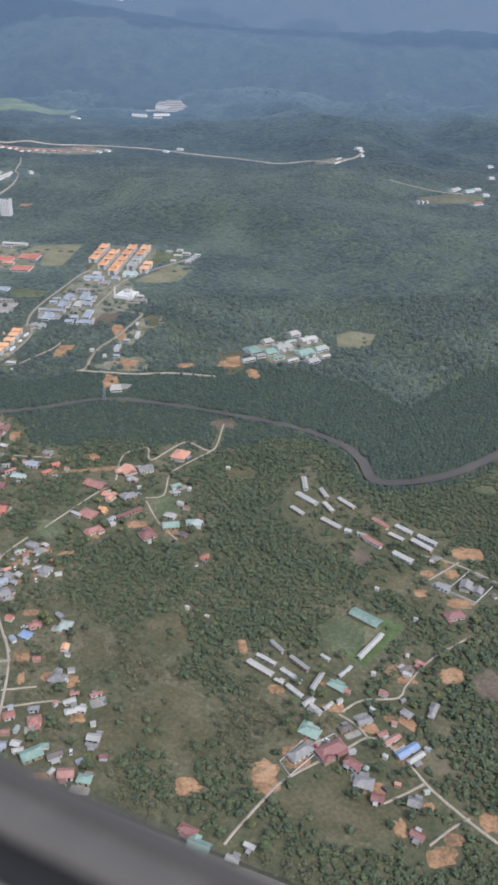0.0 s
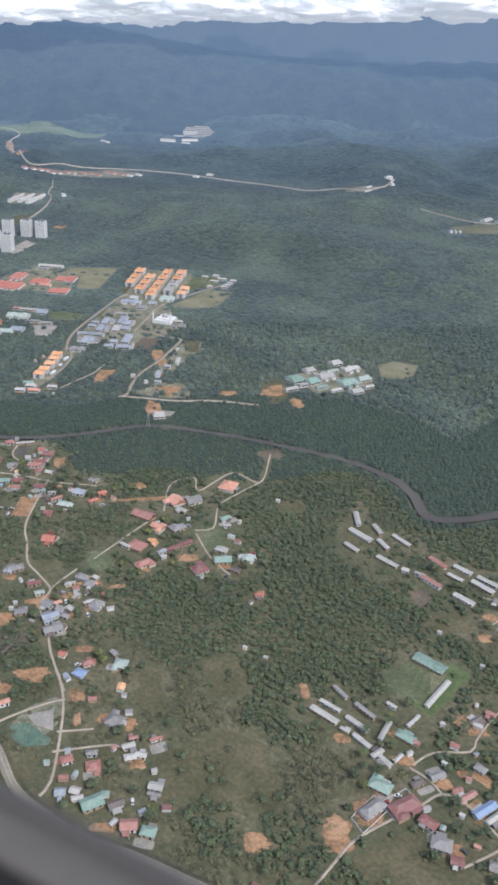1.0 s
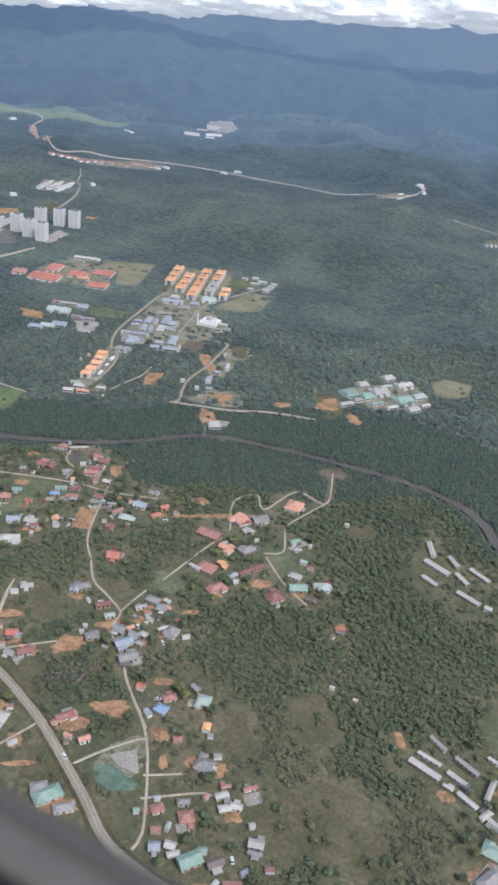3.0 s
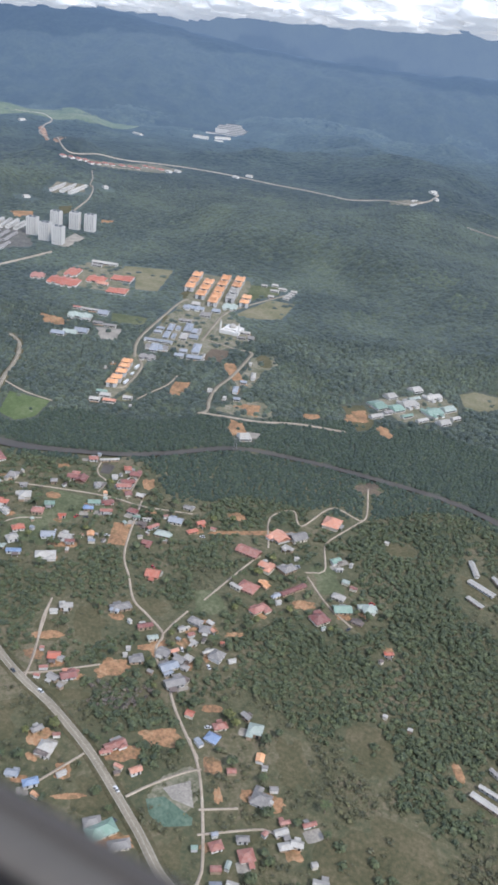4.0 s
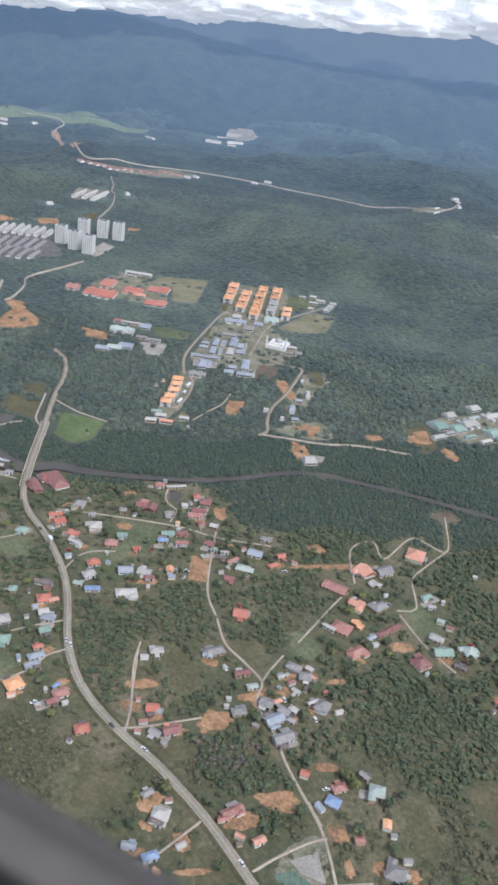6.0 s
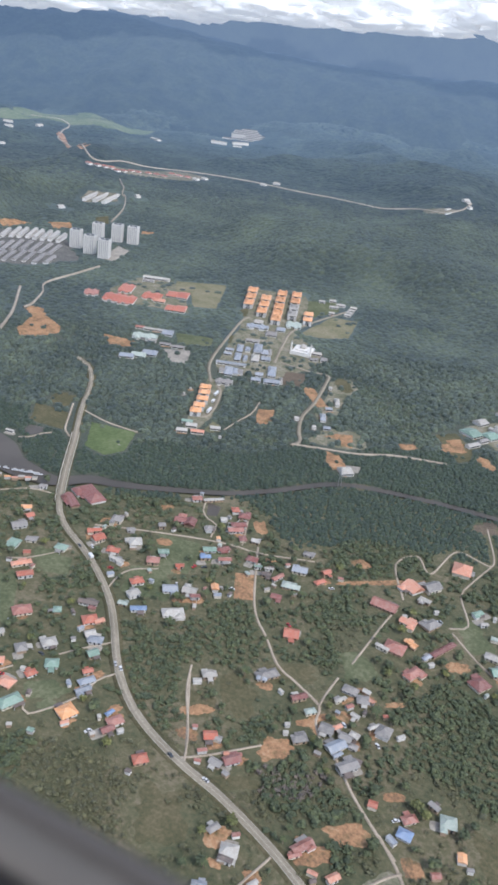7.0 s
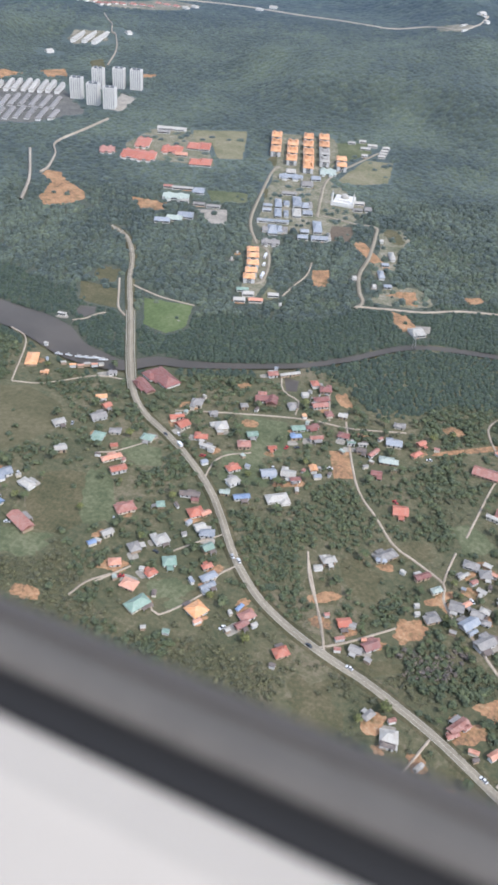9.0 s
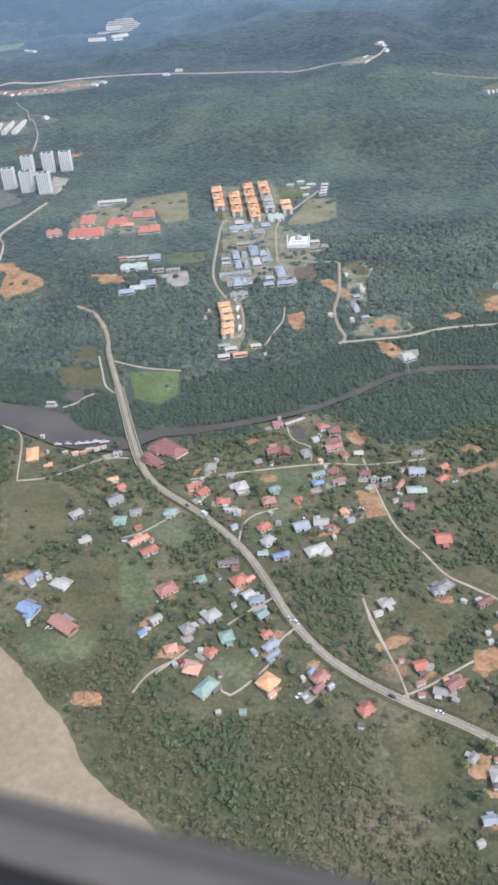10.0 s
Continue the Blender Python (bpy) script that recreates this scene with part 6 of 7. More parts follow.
CROWNS_MID = [crown(1, 0.0, 0.7, 20 + s, 20) for s in range(8)]
CROWNS_WOOD = [crown(2, 0.55, 0.85, 60 + s, 25) for s in range(10)]
CROWNS_FAR = [crown(0, 0.0, 0.8, 40 + s, 12) for s in range(8)]


def dome(seed, sides=5):
    """A low rounded crown seen from afar: a tip, a shoulder and a ragged rim."""
    r = np.random.default_rng(seed)
    a = np.arange(sides) * 2 * math.pi / sides + r.uniform(-0.3, 0.3, sides)
    mid = np.column_stack([np.cos(a) * r.uniform(0.45, 0.75, sides), np.sin(a) * r.uniform(0.45, 0.75, sides), r.uniform(0.30, 0.62, sides)])
    a = a + math.pi / sides
    rim = np.column_stack([np.cos(a) * r.uniform(0.85, 1.2, sides), np.sin(a) * r.uniform(0.85, 1.2, sides), r.uniform(-1.15, -0.8, sides)])
    tip = np.array([[r.uniform(-0.2, 0.2), r.uniform(-0.2, 0.2), r.uniform(0.62, 0.9)]])
    i = np.arange(sides)
    j = (i + 1) % sides
    f = np.vstack([np.column_stack([np.zeros(sides, int), 1 + i, 1 + j]), np.column_stack([1 + i, 1 + sides + i, 1 + j]), np.column_stack([1 + j, 1 + sides + i, 1 + sides + j])])
    return np.vstack([tip, mid, rim]), f


DOMES = [dome(70 + s) for s in range(12)]


def ragged(seed):
    """A low crown with sprays of leaves standing off it."""
    v, f = dome(seed)
    cv, cf = crown(0, 0.0, 0.62, 500 + seed, 9)
    return np.vstack([v, cv * 0.95 + np.array([0, 0, 0.12])]), np.vstack([f, cf + len(v)])


RAGGED = [ragged(90 + s) for s in range(12)]
# ------------------------------------------------------------ smaller things
CAR_PAINT = [plain("white_car_paint", (0.55, 0.55, 0.54), 0.3, 0.03), plain("silver_car_paint", (0.42, 0.43, 0.44), 0.3, 0.03, 0.4), plain("dark_car_paint", (0.04, 0.045, 0.05), 0.3, 0.05), plain("red_car_paint", (0.38, 0.03, 0.03), 0.3, 0.05)]
TYRE = plain("black_tyre_rubber", (0.02, 0.02, 0.02), 0.9)


def car(x, y, yaw, paint=0, length=4.3, tall=1.5, name="car", label="small white saloon car on the road"):
    root = tagged(new(name), label, name, "vehicles")
    root.matrix_basis = pose(x, y, height_at(x, y) + 0.47, 0, 0, yaw)
    L, W = length / 2, 0.85 if tall < 2 else 1.2
    bm = bmesh.new()
    box(bm, -L, L, -W, W, 0.28, tall * 0.55)
    bmesh.ops.bevel(bm, geom=bm.edges[:], offset=0.12, segments=2, affect="EDGES")
    part("body", bm, CAR_PAINT[paint], root)
    bm = bmesh.new()
    if tall < 2:
        vs = [bm.verts.new(c) for c in ((-L * 0.75, -W * 0.9, tall * 0.54), (L * 0.5, -W * 0.9, tall * 0.54), (L * 0.5, W * 0.9, tall * 0.54), (-L * 0.75, W * 0.9, tall * 0.54), (-L * 0.5, -W * 0.75, tall), (L * 0.15, -W * 0.75, tall), (L * 0.15, W * 0.75, tall), (-L * 0.5, W * 0.75, tall))]
        for f in ((3, 2, 1, 0), (4, 5, 6, 7), (0, 1, 5, 4), (1, 2, 6, 5), (2, 3, 7, 6), (3, 0, 4, 7)):
            bm.faces.new([vs[i] for i in f])
        part("cabin", bm, DARKGLASS, root, "dark glazed cabin")
        bm = bmesh.new()
        box(bm, -L * 0.5, L * 0.15, -W * 0.74, W * 0.74, tall, tall + 0.05)
    else:
        box(bm, -L, L, -W, W, tall * 0.55, tall)
        bmesh.ops.bevel(bm, geom=bm.edges[:], offset=0.15, segments=2, affect="EDGES")
    part("roof", bm, CAR_PAINT[paint], root)
    for sx in (-0.62, 0.62):
        for sy in (-1, 1):
            bm = bmesh.new()
            bmesh.ops.create_cone(bm, cap_ends=True, segments=12, radius1=0.32, radius2=0.32, depth=0.2, matrix=pose(sx * L, sy * (W - 0.08), 0.32, 90, 0, 0))
            part("wheel", bm, TYRE, root)
    return root


def on_main(fraction, lane, paint, label, length=4.3, tall=1.5, name="car"):
    i = int(fraction * (len(main_line) - 2))
    p, d = main_line[i], main_line[i + 1] - main_line[i]
    d = d / np.hypot(*d)
    return car(p[0] - d[1] * lane, p[1] + d[0] * lane, math.degrees(math.atan2(d[1], d[0])) + (180 if lane > 0 else 0), paint, length, tall, name, label)


def nearest(x, y):
    return float(np.argmin(np.hypot(main_line[:, 0] - x, main_line[:, 1] - y))) / (len(main_line) - 2)


on_main(nearest(-481.9, 334.4), 1.3, 0, 'small white saloon car on the main road')
on_main(nearest(-570, 418), 1.3, 0, 'white van on the main road', 5.0, 2.2, 'van')
on_main(nearest(-583, 425), -1.3, 2, 'dark saloon car on the main road')
on_main(nearest(-400, 281), 1.3, 0, 'small white saloon car on the main road')
on_main(nearest(-425, 291), -1.3, 2, 'dark saloon car on the main road')
on_main(nearest(-324, 255), 1.3, 0, 'small white saloon car on the main road')
on_main(nearest(-488, 338), -1.3, 1, 'silver saloon car on the main road')
car(-648, 751, 100, 0, 11.0, 3.0, 'bus', 'white bus parked beside the estate road')
car(-632, 706, 100, 0, 11.0, 3.0, 'bus', 'white bus parked beside the estate road')
car(-641, 731, 100, 0, 6.0, 2.4, 'van', 'white van parked beside the estate road')
car(-466, 446, 20, 0, 4.3, 1.5, 'car', 'white car parked in a village yard')

# a line painted along the middle of the main road
band("centre_line", [tuple(p) for p in main_line[::6]], 0.13, PAINT, 0.475, "", "", main_road)


for half in (-2.25, 2.25):
    band("edge_line", [tuple(p) for p in ribbon(main_line[::6], half)[0]], 0.16, PAINT, 0.475, "", "", main_road)


# the bridge over the river
def bridge():
    root = tagged(new("road_bridge"), "concrete road bridge with pale parapets over the river", "bridge")
    near_i = [i for i, p in enumerate(main_line) if -706 < p[0] < -634]
    seg = main_line[near_i]
    concrete = PATCHES["gravel"]
    for sgn in (-1, 1):
        a, _ = ribbon(seg, sgn * 3.3)
        b_, _ = ribbon(seg, sgn * 3.75)
        n = len(seg)
        rows_ = [np.column_stack([q, np.full(n, z)]) for q, z in ((a, -0.3), (a, 1.5), (b_, 1.5), (b_, -0.3))]
        f = np.vstack([grid_faces(4, n)])
        ob = mesh_object("parapet", np.vstack(rows_), f, PAINT, root)
    for q in np.linspace(0.15, 0.85, 4):
        p = seg[int(q * (len(seg) - 1))]
        bm = bmesh.new()
        box(bm, p[0] - 0.6, p[0] + 0.6, p[1] - 2.8, p[1] + 2.8, -3, 0.1)
        part("pier", bm, concrete, root)
    return root


bridge()


# boats moored by the bank
def boat(x, y, yaw, length):
    root = tagged(new("boat"), "white open fishing boat moored at the river bank", "boat", "moored boats")
    root.matrix_basis = pose(x, y, 0.3, 0, 0, yaw)
    L, W = length / 2, length * 0.13
    bm = bmesh.new()
    ring = [(-L, -W * 0.8), (0, -W), (L * 0.6, -W * 0.8), (L, 0), (L * 0.6, W * 0.8), (0, W), (-L, W * 0.8)]
    low = [bm.verts.new((px * 0.85, py * 0.5, -0.4)) for px, py in ring]
    top = [bm.verts.new((px, py, 0.7)) for px, py in ring]
    inn = [bm.verts.new((px * 0.9, py * 0.8, 0.35)) for px, py in ring]
    k = len(ring)
    for i in range(k):
        j = (i + 1) % k
        bm.faces.new((low[i], low[j], top[j], top[i]))
        bm.faces.new((top[i], top[j], inn[j], inn[i]))
    bm.faces.new(inn)
    bm.faces.new(low[::-1])
    part("hull", bm, CAR_PAINT[0], root)
    bm = bmesh.new()
    box(bm, -L * 0.5, L * 0.25, -W * 0.8, W * 0.8, 1.9, 2.0)
    part("canopy", bm, ROOFS["W"], root)
    return root


boat(-715.0, 479.5, 15, 7.0)
boat(-707.0, 482.0, 10, 6.0)
boat(-698.0, 484.0, 20, 8.0)
boat(-692.0, 486.0, 15, 8.0)
boat(-686.0, 489.0, 25, 9.0)
boat(-679.0, 490.0, 30, 8.0)


# a lattice mast on the river bank
def pylon(x, y, h):
    root = tagged(new("power_pylon"), "slim grey steel lattice power pylon on the river bank", "pylon")
    root.matrix_basis = pose(x, y, height_at(x, y), 0, 0, 20)
    steel = plain("galvanised_steel", (0.36, 0.36, 0.35), 0.5, 0.1, 0.6)

    def bar(name, a, b, r):
        a, b = Vector(a), Vector(b)
        bm = bmesh.new()
        m = Matrix.Translation((a + b) / 2) @ (b - a).to_track_quat("Z", "Y").to_matrix().to_4x4()
        bmesh.ops.create_cone(bm, cap_ends=True, segments=6, radius1=r, radius2=r, depth=(b - a).length, matrix=m)
        return part(name, bm, steel, root)

    def corner(k, z):
        w_ = 1.5 * (1 - 0.8 * z / h)
        return ((w_, w_), (-w_, w_), (-w_, -w_), (w_, -w_))[k % 4] + (z,)

    for k in range(4):
        bar("leg", corner(k, -0.5), corner(k, h), 0.10)
        for q in range(5):
            bar("brace", corner(k, h * q / 5), corner(k + 1, h * (q + 1) / 5), 0.05)
    for z, reach in ((0.70 * h, 2.8), (0.84 * h, 2.4), (0.97 * h, 1.8)):
        bar("cross_arm", (-reach, 0, z), (reach, 0, z), 0.09)
    keep_clear(x, y, 5)
    return root


pylon(-459.5, 645.0, 16.0)


# walled compounds
def compound(corners, height, label):
    root = tagged(new("compound_wall"), label, "wall")
    for (ax, ay), (bx_, by_) in zip(corners, corners[1:] + corners[:1]):
        bm = bmesh.new()
        ln = math.hypot(bx_ - ax, by_ - ay)
        box(bm, 0, ln - 0.2, -0.09, 0.09, -0.3, 0.8 * height)
        w = part("wall_panel", bm, WALLS[3], root)
        w.matrix_basis = pose(ax, ay, 0, 0, 0, math.degrees(math.atan2(by_ - ay, bx_ - ax)))
    return root


compound([(-50.5, 524.3), (-30.0, 517.5), (-38.3, 488.9), (-60.3, 493.1)], 2.2, 'grey masonry wall enclosing a house compound')
compound([(-101.8, 317.3), (-91.5, 312.8), (-98.8, 291.9), (-107.5, 298.0)], 1.4, 'low grey wall round a sandy house yard')
compound([(-87.4, 330.4), (-76.0, 323.4), (-86.5, 307.7), (-97.3, 314.7)], 1.4, 'low grey wall round a maroon-roofed house')


compound([(-506, 511), (-493, 516), (-499, 535), (-505, 534), (-505, 526), (-510, 524)], 1.6, 'white garden wall round a maroon-roofed riverside house')


# the prayer hall of the estate
def prayer_hall(x, y, yaw):
    root = tagged(new("prayer_hall"), "white prayer hall with a dome and two minarets", "mosque")
    root.matrix_basis = pose(x, y, height_at(x, y), 0, 0, yaw)
    bm = bmesh.new()
    box(bm, -12, 12, -14, 14, -1, 5)
    box(bm, -8, 8, -9, 9, 5, 7)
    part("hall", bm, WALLS[1], root)
    bm = bmesh.new()
    bmesh.ops.create_uvsphere(bm, u_segments=20, v_segments=12, radius=5, matrix=pose(0, 0, 7.5) @ Matrix.Diagonal((1, 1, 0.9, 1)))
    part("dome", bm, ROOFS["W"], root)
    for sx in (-13, 13):
        bm = bmesh.new()
        bmesh.ops.create_cone(bm, cap_ends=True, segments=10, radius1=1.3, radius2=1.0, depth=17, matrix=pose(sx, -13, 7.5))
        m = part("minaret", bm, WALLS[1], root)
        bm = bmesh.new()
        bmesh.ops.create_cone(bm, cap_ends=True, segments=10, radius1=1.4, radius2=0.05, depth=3, matrix=pose(sx, -13, 17.5))
        part("cap", bm, ROOFS["W"], m)
    keep_clear(x, y, 20, 22, yaw)
    return root


prayer_hall(-630, 952, 8)


# trees standing singly among the houses
def lone_tree(seed):
    r = random.Random(seed)
    root = tagged(new("tree"), "broadleaf tree with a ragged green crown beside the houses", "tree", "village trees")
    bm = bmesh.new()
    bmesh.ops.create_cone(bm, cap_ends=True, segments=8, radius1=0.28, radius2=0.14, depth=4.2, matrix=pose(0, 0, 1.6))
    for i in range(4):
        a = i * 90 + r.uniform(-25, 25)
        m = pose(0, 0, 3.0 + 0.2 * i, 0, 0, a) @ pose(0, 0, 0, 0, 42, 0) @ pose(0, 0, 0.9)
        bmesh.ops.create_cone(bm, cap_ends=True, segments=6, radius1=0.11, radius2=0.04, depth=2.0, matrix=m)
    part("trunk", bm, BARK, root)
    cv, cf = crown(5, 0.7, 0.8, 300 + seed, 70)
    cv = cv * np.array([3.0, 3.0, 2.6]) + np.array([0, 0, 4.6])
    mesh_object("crown", cv, cf, LIME if seed > 5 else FOREST, root)
    return root


def palm_tree(seed):
    """A coconut palm: a slim leaning stem and a star of drooping fronds."""
    r = random.Random(seed)
    root = tagged(new("palm_tree"), "slim coconut palm with drooping green fronds", "palm", "village palms")
    bm = bmesh.new()
    bmesh.ops.create_cone(bm, cap_ends=True, segments=7, radius1=0.22, radius2=0.13, depth=7.4, matrix=pose(0, 0, 3.2))
    part("trunk", bm, BARK, root)
    for i in range(11):
        bm = bmesh.new()
        rows_ = []
        for q in range(5):
            f = q / 4
            w = 0.55 * math.sin(math.pi * (0.12 + 0.80 * f))
            out, up = 3.3 * f, 0.9 * f - 2.0 * f * f
            rows_.append([bm.verts.new((out, -w, up - 0.25 * w)), bm.verts.new((out, 0, up)), bm.verts.new((out, w, up - 0.25 * w))])
        for p, n in zip(rows_, rows_[1:]):
            bm.faces.new((p[0], n[0], n[1], p[1]))
            bm.faces.new((p[1], n[1], n[2], p[2]))
        frond = part("frond", bm, FROND, root)
        frond.matrix_basis = pose(0, 0, 6.8, r.uniform(-12, 12), r.uniform(-22, 12), i * 360 / 11 + r.uniform(-12, 12))
    return root


TREES = [lone_tree(s) for s in range(8)] + [palm_tree(s) for s in range(3)]
spots = [(c[0], c[1], c[2]) for c in CLEAR if c[5] == 1.0 and 200 < c[1] < 640 and 5 < c[2] < 12]
tree_places = []
dice = random.Random(11)
for hx, hy, hr in spots:
    for q in range(2):
        a = dice.uniform(0, 2 * math.pi)
        d = hr + dice.uniform(2.0, 7.0)
        px, py = hx + d * math.cos(a), hy + d * math.sin(a)
        if all(math.hypot(px - c[0], py - c[1]) > min(c[2], c[3]) + 1.5 for c in CLEAR if c[5] == 1.0) and all(np.min(np.hypot(l[:, 0] - px, l[:, 1] - py)) > h + 2.5 for l, h in ROAD_LINES):
            tree_places.append((px, py))
for i, (px, py) in enumerate(tree_places[:230]):
    m = pose(px, py, 0, 0, 0, dice.uniform(0, 360)) @ Matrix.Scale(dice.uniform(0.6, 1.15), 4)
    if i < len(TREES):
        TREES[i].matrix_basis = m
    else:
        t = copy_thing(TREES[i % len(TREES)], m)
        t.matrix_basis = m

# cars standing in the yards
parked = 0
for ob in [o for o in scene.objects if o.name.split(".")[0] == "house"]:
    if parked < 26 and dice.random() < 0.3:
        a = radians(dice.uniform(0, 360))
        d = dice.uniform(8.5, 11.5)
        px, py = ob.location.x + d * math.cos(a), ob.location.y + d * math.sin(a)
        free = all(math.hypot(px - c[0], py - c[1]) > min(c[2], c[3]) + 0.6 for c in CLEAR if c[5] == 1.0 and c[2] < 14)
        free = free and all(math.hypot(px - q[0], py - q[1]) > 4.5 for q in tree_places) and all(np.min(np.hypot(l[:, 0] - px, l[:, 1] - py)) > h + 2.0 for l, h in ROAD_LINES)
        if free:
            parked += 1
            k = dice.choice((0, 0, 1, 2, 3))
            made = car(px, py, dice.uniform(0, 360), k, 4.3, 1.5, "car", "%s saloon car parked beside a village house" % ("white", "silver", "dark", "red")[k])
            made.location.z = height_at(px, py) + 0.02
            keep_clear(px, py, 3.0)


clear_all = np.array(CLEAR)


def scatter(u0, u1, v0, v1, step):
    """Jittered places in axes set along the camera's view."""
    u, v = np.meshgrid(np.arange(u0, u1, step), np.arange(v0, v1, step), indexing="ij")
    u, v = u.ravel() + rng.uniform(-0.48, 0.48, u.size) * step, v.ravel() + rng.uniform(-0.48, 0.48, v.size) * step
    return -math.sin(AX) * u + math.cos(AX) * v, math.cos(AX) * u + math.sin(AX) * v


def thin_out(x, y, reach):
    """False where houses, clearings, roads or water are."""
    keep = np.ones(len(x), bool)
    dice = rng.uniform(0, 1, len(x))
    edge_noise = 0.25 + 1.9 * fbm(x / 11, y / 11, 58, 3)
    for cx, cy, r1, r2, yaw, bare in clear_all:
        near_ = np.abs(x - cx) + np.abs(y - cy) < 2 * max(r1, r2) + 2 * reach
        i = np.nonzero(near_)[0]
        if len(i):
            dx, dy = x[i] - cx, y[i] - cy
            p, q = dx * math.cos(yaw) + dy * math.sin(yaw), -dx * math.sin(yaw) + dy * math.cos(yaw)
            hit = (p / (r1 + reach * 0.5)) ** 2 + (q / (r2 + reach * 0.5)) ** 2 < (edge_noise[i] if bare < 1 else 1)
            keep[i[hit & (dice[i] < bare)]] = False
    for rim, bare in FIELDS:
        lo, hi = rim.min(0), rim.max(0)
        i = np.nonzero((x > lo[0]) & (x < hi[0]) & (y > lo[1]) & (y < hi[1]))[0]
        if len(i):
            inside = np.zeros(len(i), bool)
            for (ax, ay), (bx_, by_) in zip(rim, np.roll(rim, -1, 0)):
                if ay != by_:
                    inside ^= ((ay > y[i]) != (by_ > y[i])) & (x[i] < (bx_ - ax) * (y[i] - ay) / (by_ - ay) + ax)
            keep[i[inside & (dice[i] < bare)]] = False
    for line, half in ROAD_LINES + [(RIVER, None)]:
        hw = np.broadcast_to(RIVER_HALF if half is None else half, (len(line),))
        lo, hi = line.min(0) - 30, line.max(0) + 30
        i = np.nonzero((x > lo[0]) & (x < hi[0]) & (y > lo[1]) & (y < hi[1]))[0]
        for j0 in range(0, len(i), 4000):
            j = i[j0:j0 + 4000]
            d = np.hypot(x[j][:, None] - line[None, :, 0], y[j][:, None] - line[None, :, 1]) - hw[None, :]
            keep[j[d.min(1) < reach * 0.55]] = False
    edge = np.interp(x, bx[:, 0], bx[:, 1])
    return keep & (y > edge + 1.0)


def river_gap(x, y):
    d = np.full(len(x), 1e9)
    for (px, py), hw in zip(RIVER[::3], RIVER_HALF[::3]):
        d = np.minimum(d, np.hypot(x - px, y - py) - hw)
    return d


def wetland(x, y):
    """Where the mangrove grows."""
    gap = river_gap(x, y)
    wet = gap < 34 + 60 * fbm(x / 90, y / 90, 50, 3) + 60 * smooth(-560, -380, x)
    return wet & ~((y < np.interp(x, RIVER[:, 0], RIVER[:, 1])) & (gap > 12 + 75 * smooth(-520, -440, x) * smooth(-230, -330, x)))


def plant(name, x, y, size, kinds, mat, label, category, sink=0.35, tall=1.0):
    """One sheet of woods: a crown at each place, turned and sized."""
    vs, fs, base = [], [], 0
    which = rng.integers(0, len(kinds), len(x))
    z = land(x, y)
    dzx, dzy = (land(x + 6, y) - land(x - 6, y)) / 12, (land(x, y + 6) - land(x, y - 6)) / 12
    for k, (cv, cf) in enumerate(kinds):
        i = np.nonzero(which == k)[0]
        if not len(i):
            continue
        a = rng.uniform(0, 2 * math.pi, len(i))
        c, s = np.cos(a)[:, None], np.sin(a)[:, None]
        r = size[i][:, None]
        h = rng.uniform(0.75, 1.35, (len(i), 1)) * tall
        px = (cv[None, :, 0] * c - cv[None, :, 1] * s) * r + x[i][:, None]
        py = (cv[None, :, 0] * s + cv[None, :, 1] * c) * r + y[i][:, None]
        pz = cv[None, :, 2] * r * h + z[i][:, None] + r * h * (1 - sink) + dzx[i][:, None] * (px - x[i][:, None]) + dzy[i][:, None] * (py - y[i][:, None])
        vs.append(np.stack([px, py, pz], -1).reshape(-1, 3))
        fs.append((cf[None] + (np.arange(len(i)) * len(cv))[:, None, None]).reshape(-1, 3) + base)
        base += len(i) * len(cv)
    ob = mesh_object(name, np.vstack(vs), np.vstack(fs), mat, shade=kinds is DOMES)
    tagged(ob, label, category, kind="stuff")
    return ob


def in_view(x, y, slack=60):
    """The sector of land that the flight overlooks."""
    s, v = along(x, y), side(x, y)
    return (v < 0.30 * s + 90 + slack) & (v > -0.46 * s - 330 - slack)


# stretches that are thickly wooded: x, y, reach along and across, yaw
WOODS = [(-190, 590, 130, 45, 5), (-60, 590, 70, 60, 40), (-20, 400, 45, 90, 0), (-190, 440, 70, 70, 0), (-10, 310, 40, 50, 0), (-270, 490, 60, 60, 0), (-430, 370, 40, 60, 20), (-340, 320, 30, 30, 0), (-520, 470, 40, 25, 0), (-150, 420, 45, 45, 0), (-310, 440, 40, 60, 0), (-235, 415, 30, 40, 0), (-165, 350, 30, 30, 0)]
# leafless thickets: x, y, reach
THICKETS = [(-368, 308, 9), (-355, 311, 8), (-350, 325, 6)]
# slopes of younger, paler woods: x, y, reach
YOUNG_WOODS = [(-319, 1023, 55), (-364, 1013, 30), (-267, 983, 36), (-225, 951, 30), (-184, 943, 26), (-525, 1162, 32), (-395, 1282, 26), (-275, 1411, 60), (-212, 1332, 50), (-298, 1271, 40), (-150, 1011, 30), (-142, 870, 26), (-458, 1347, 40), (-474, 852, 28), (-435, 813, 30), (-509, 880, 22), (-695, 595, 20), (-682, 530, 20), (-638, 595, 16), (-559, 676, 16)]


def is_young(x, y):
    inside = np.zeros(len(x), bool)
    for px, py, r in YOUNG_WOODS:
        inside |= np.hypot(x - px, y - py) < r * (0.45 + 1.1 * fbm(x / 16, y / 16, 66, 3))
    return inside & (rng.uniform(0, 1, len(x)) < 0.85)


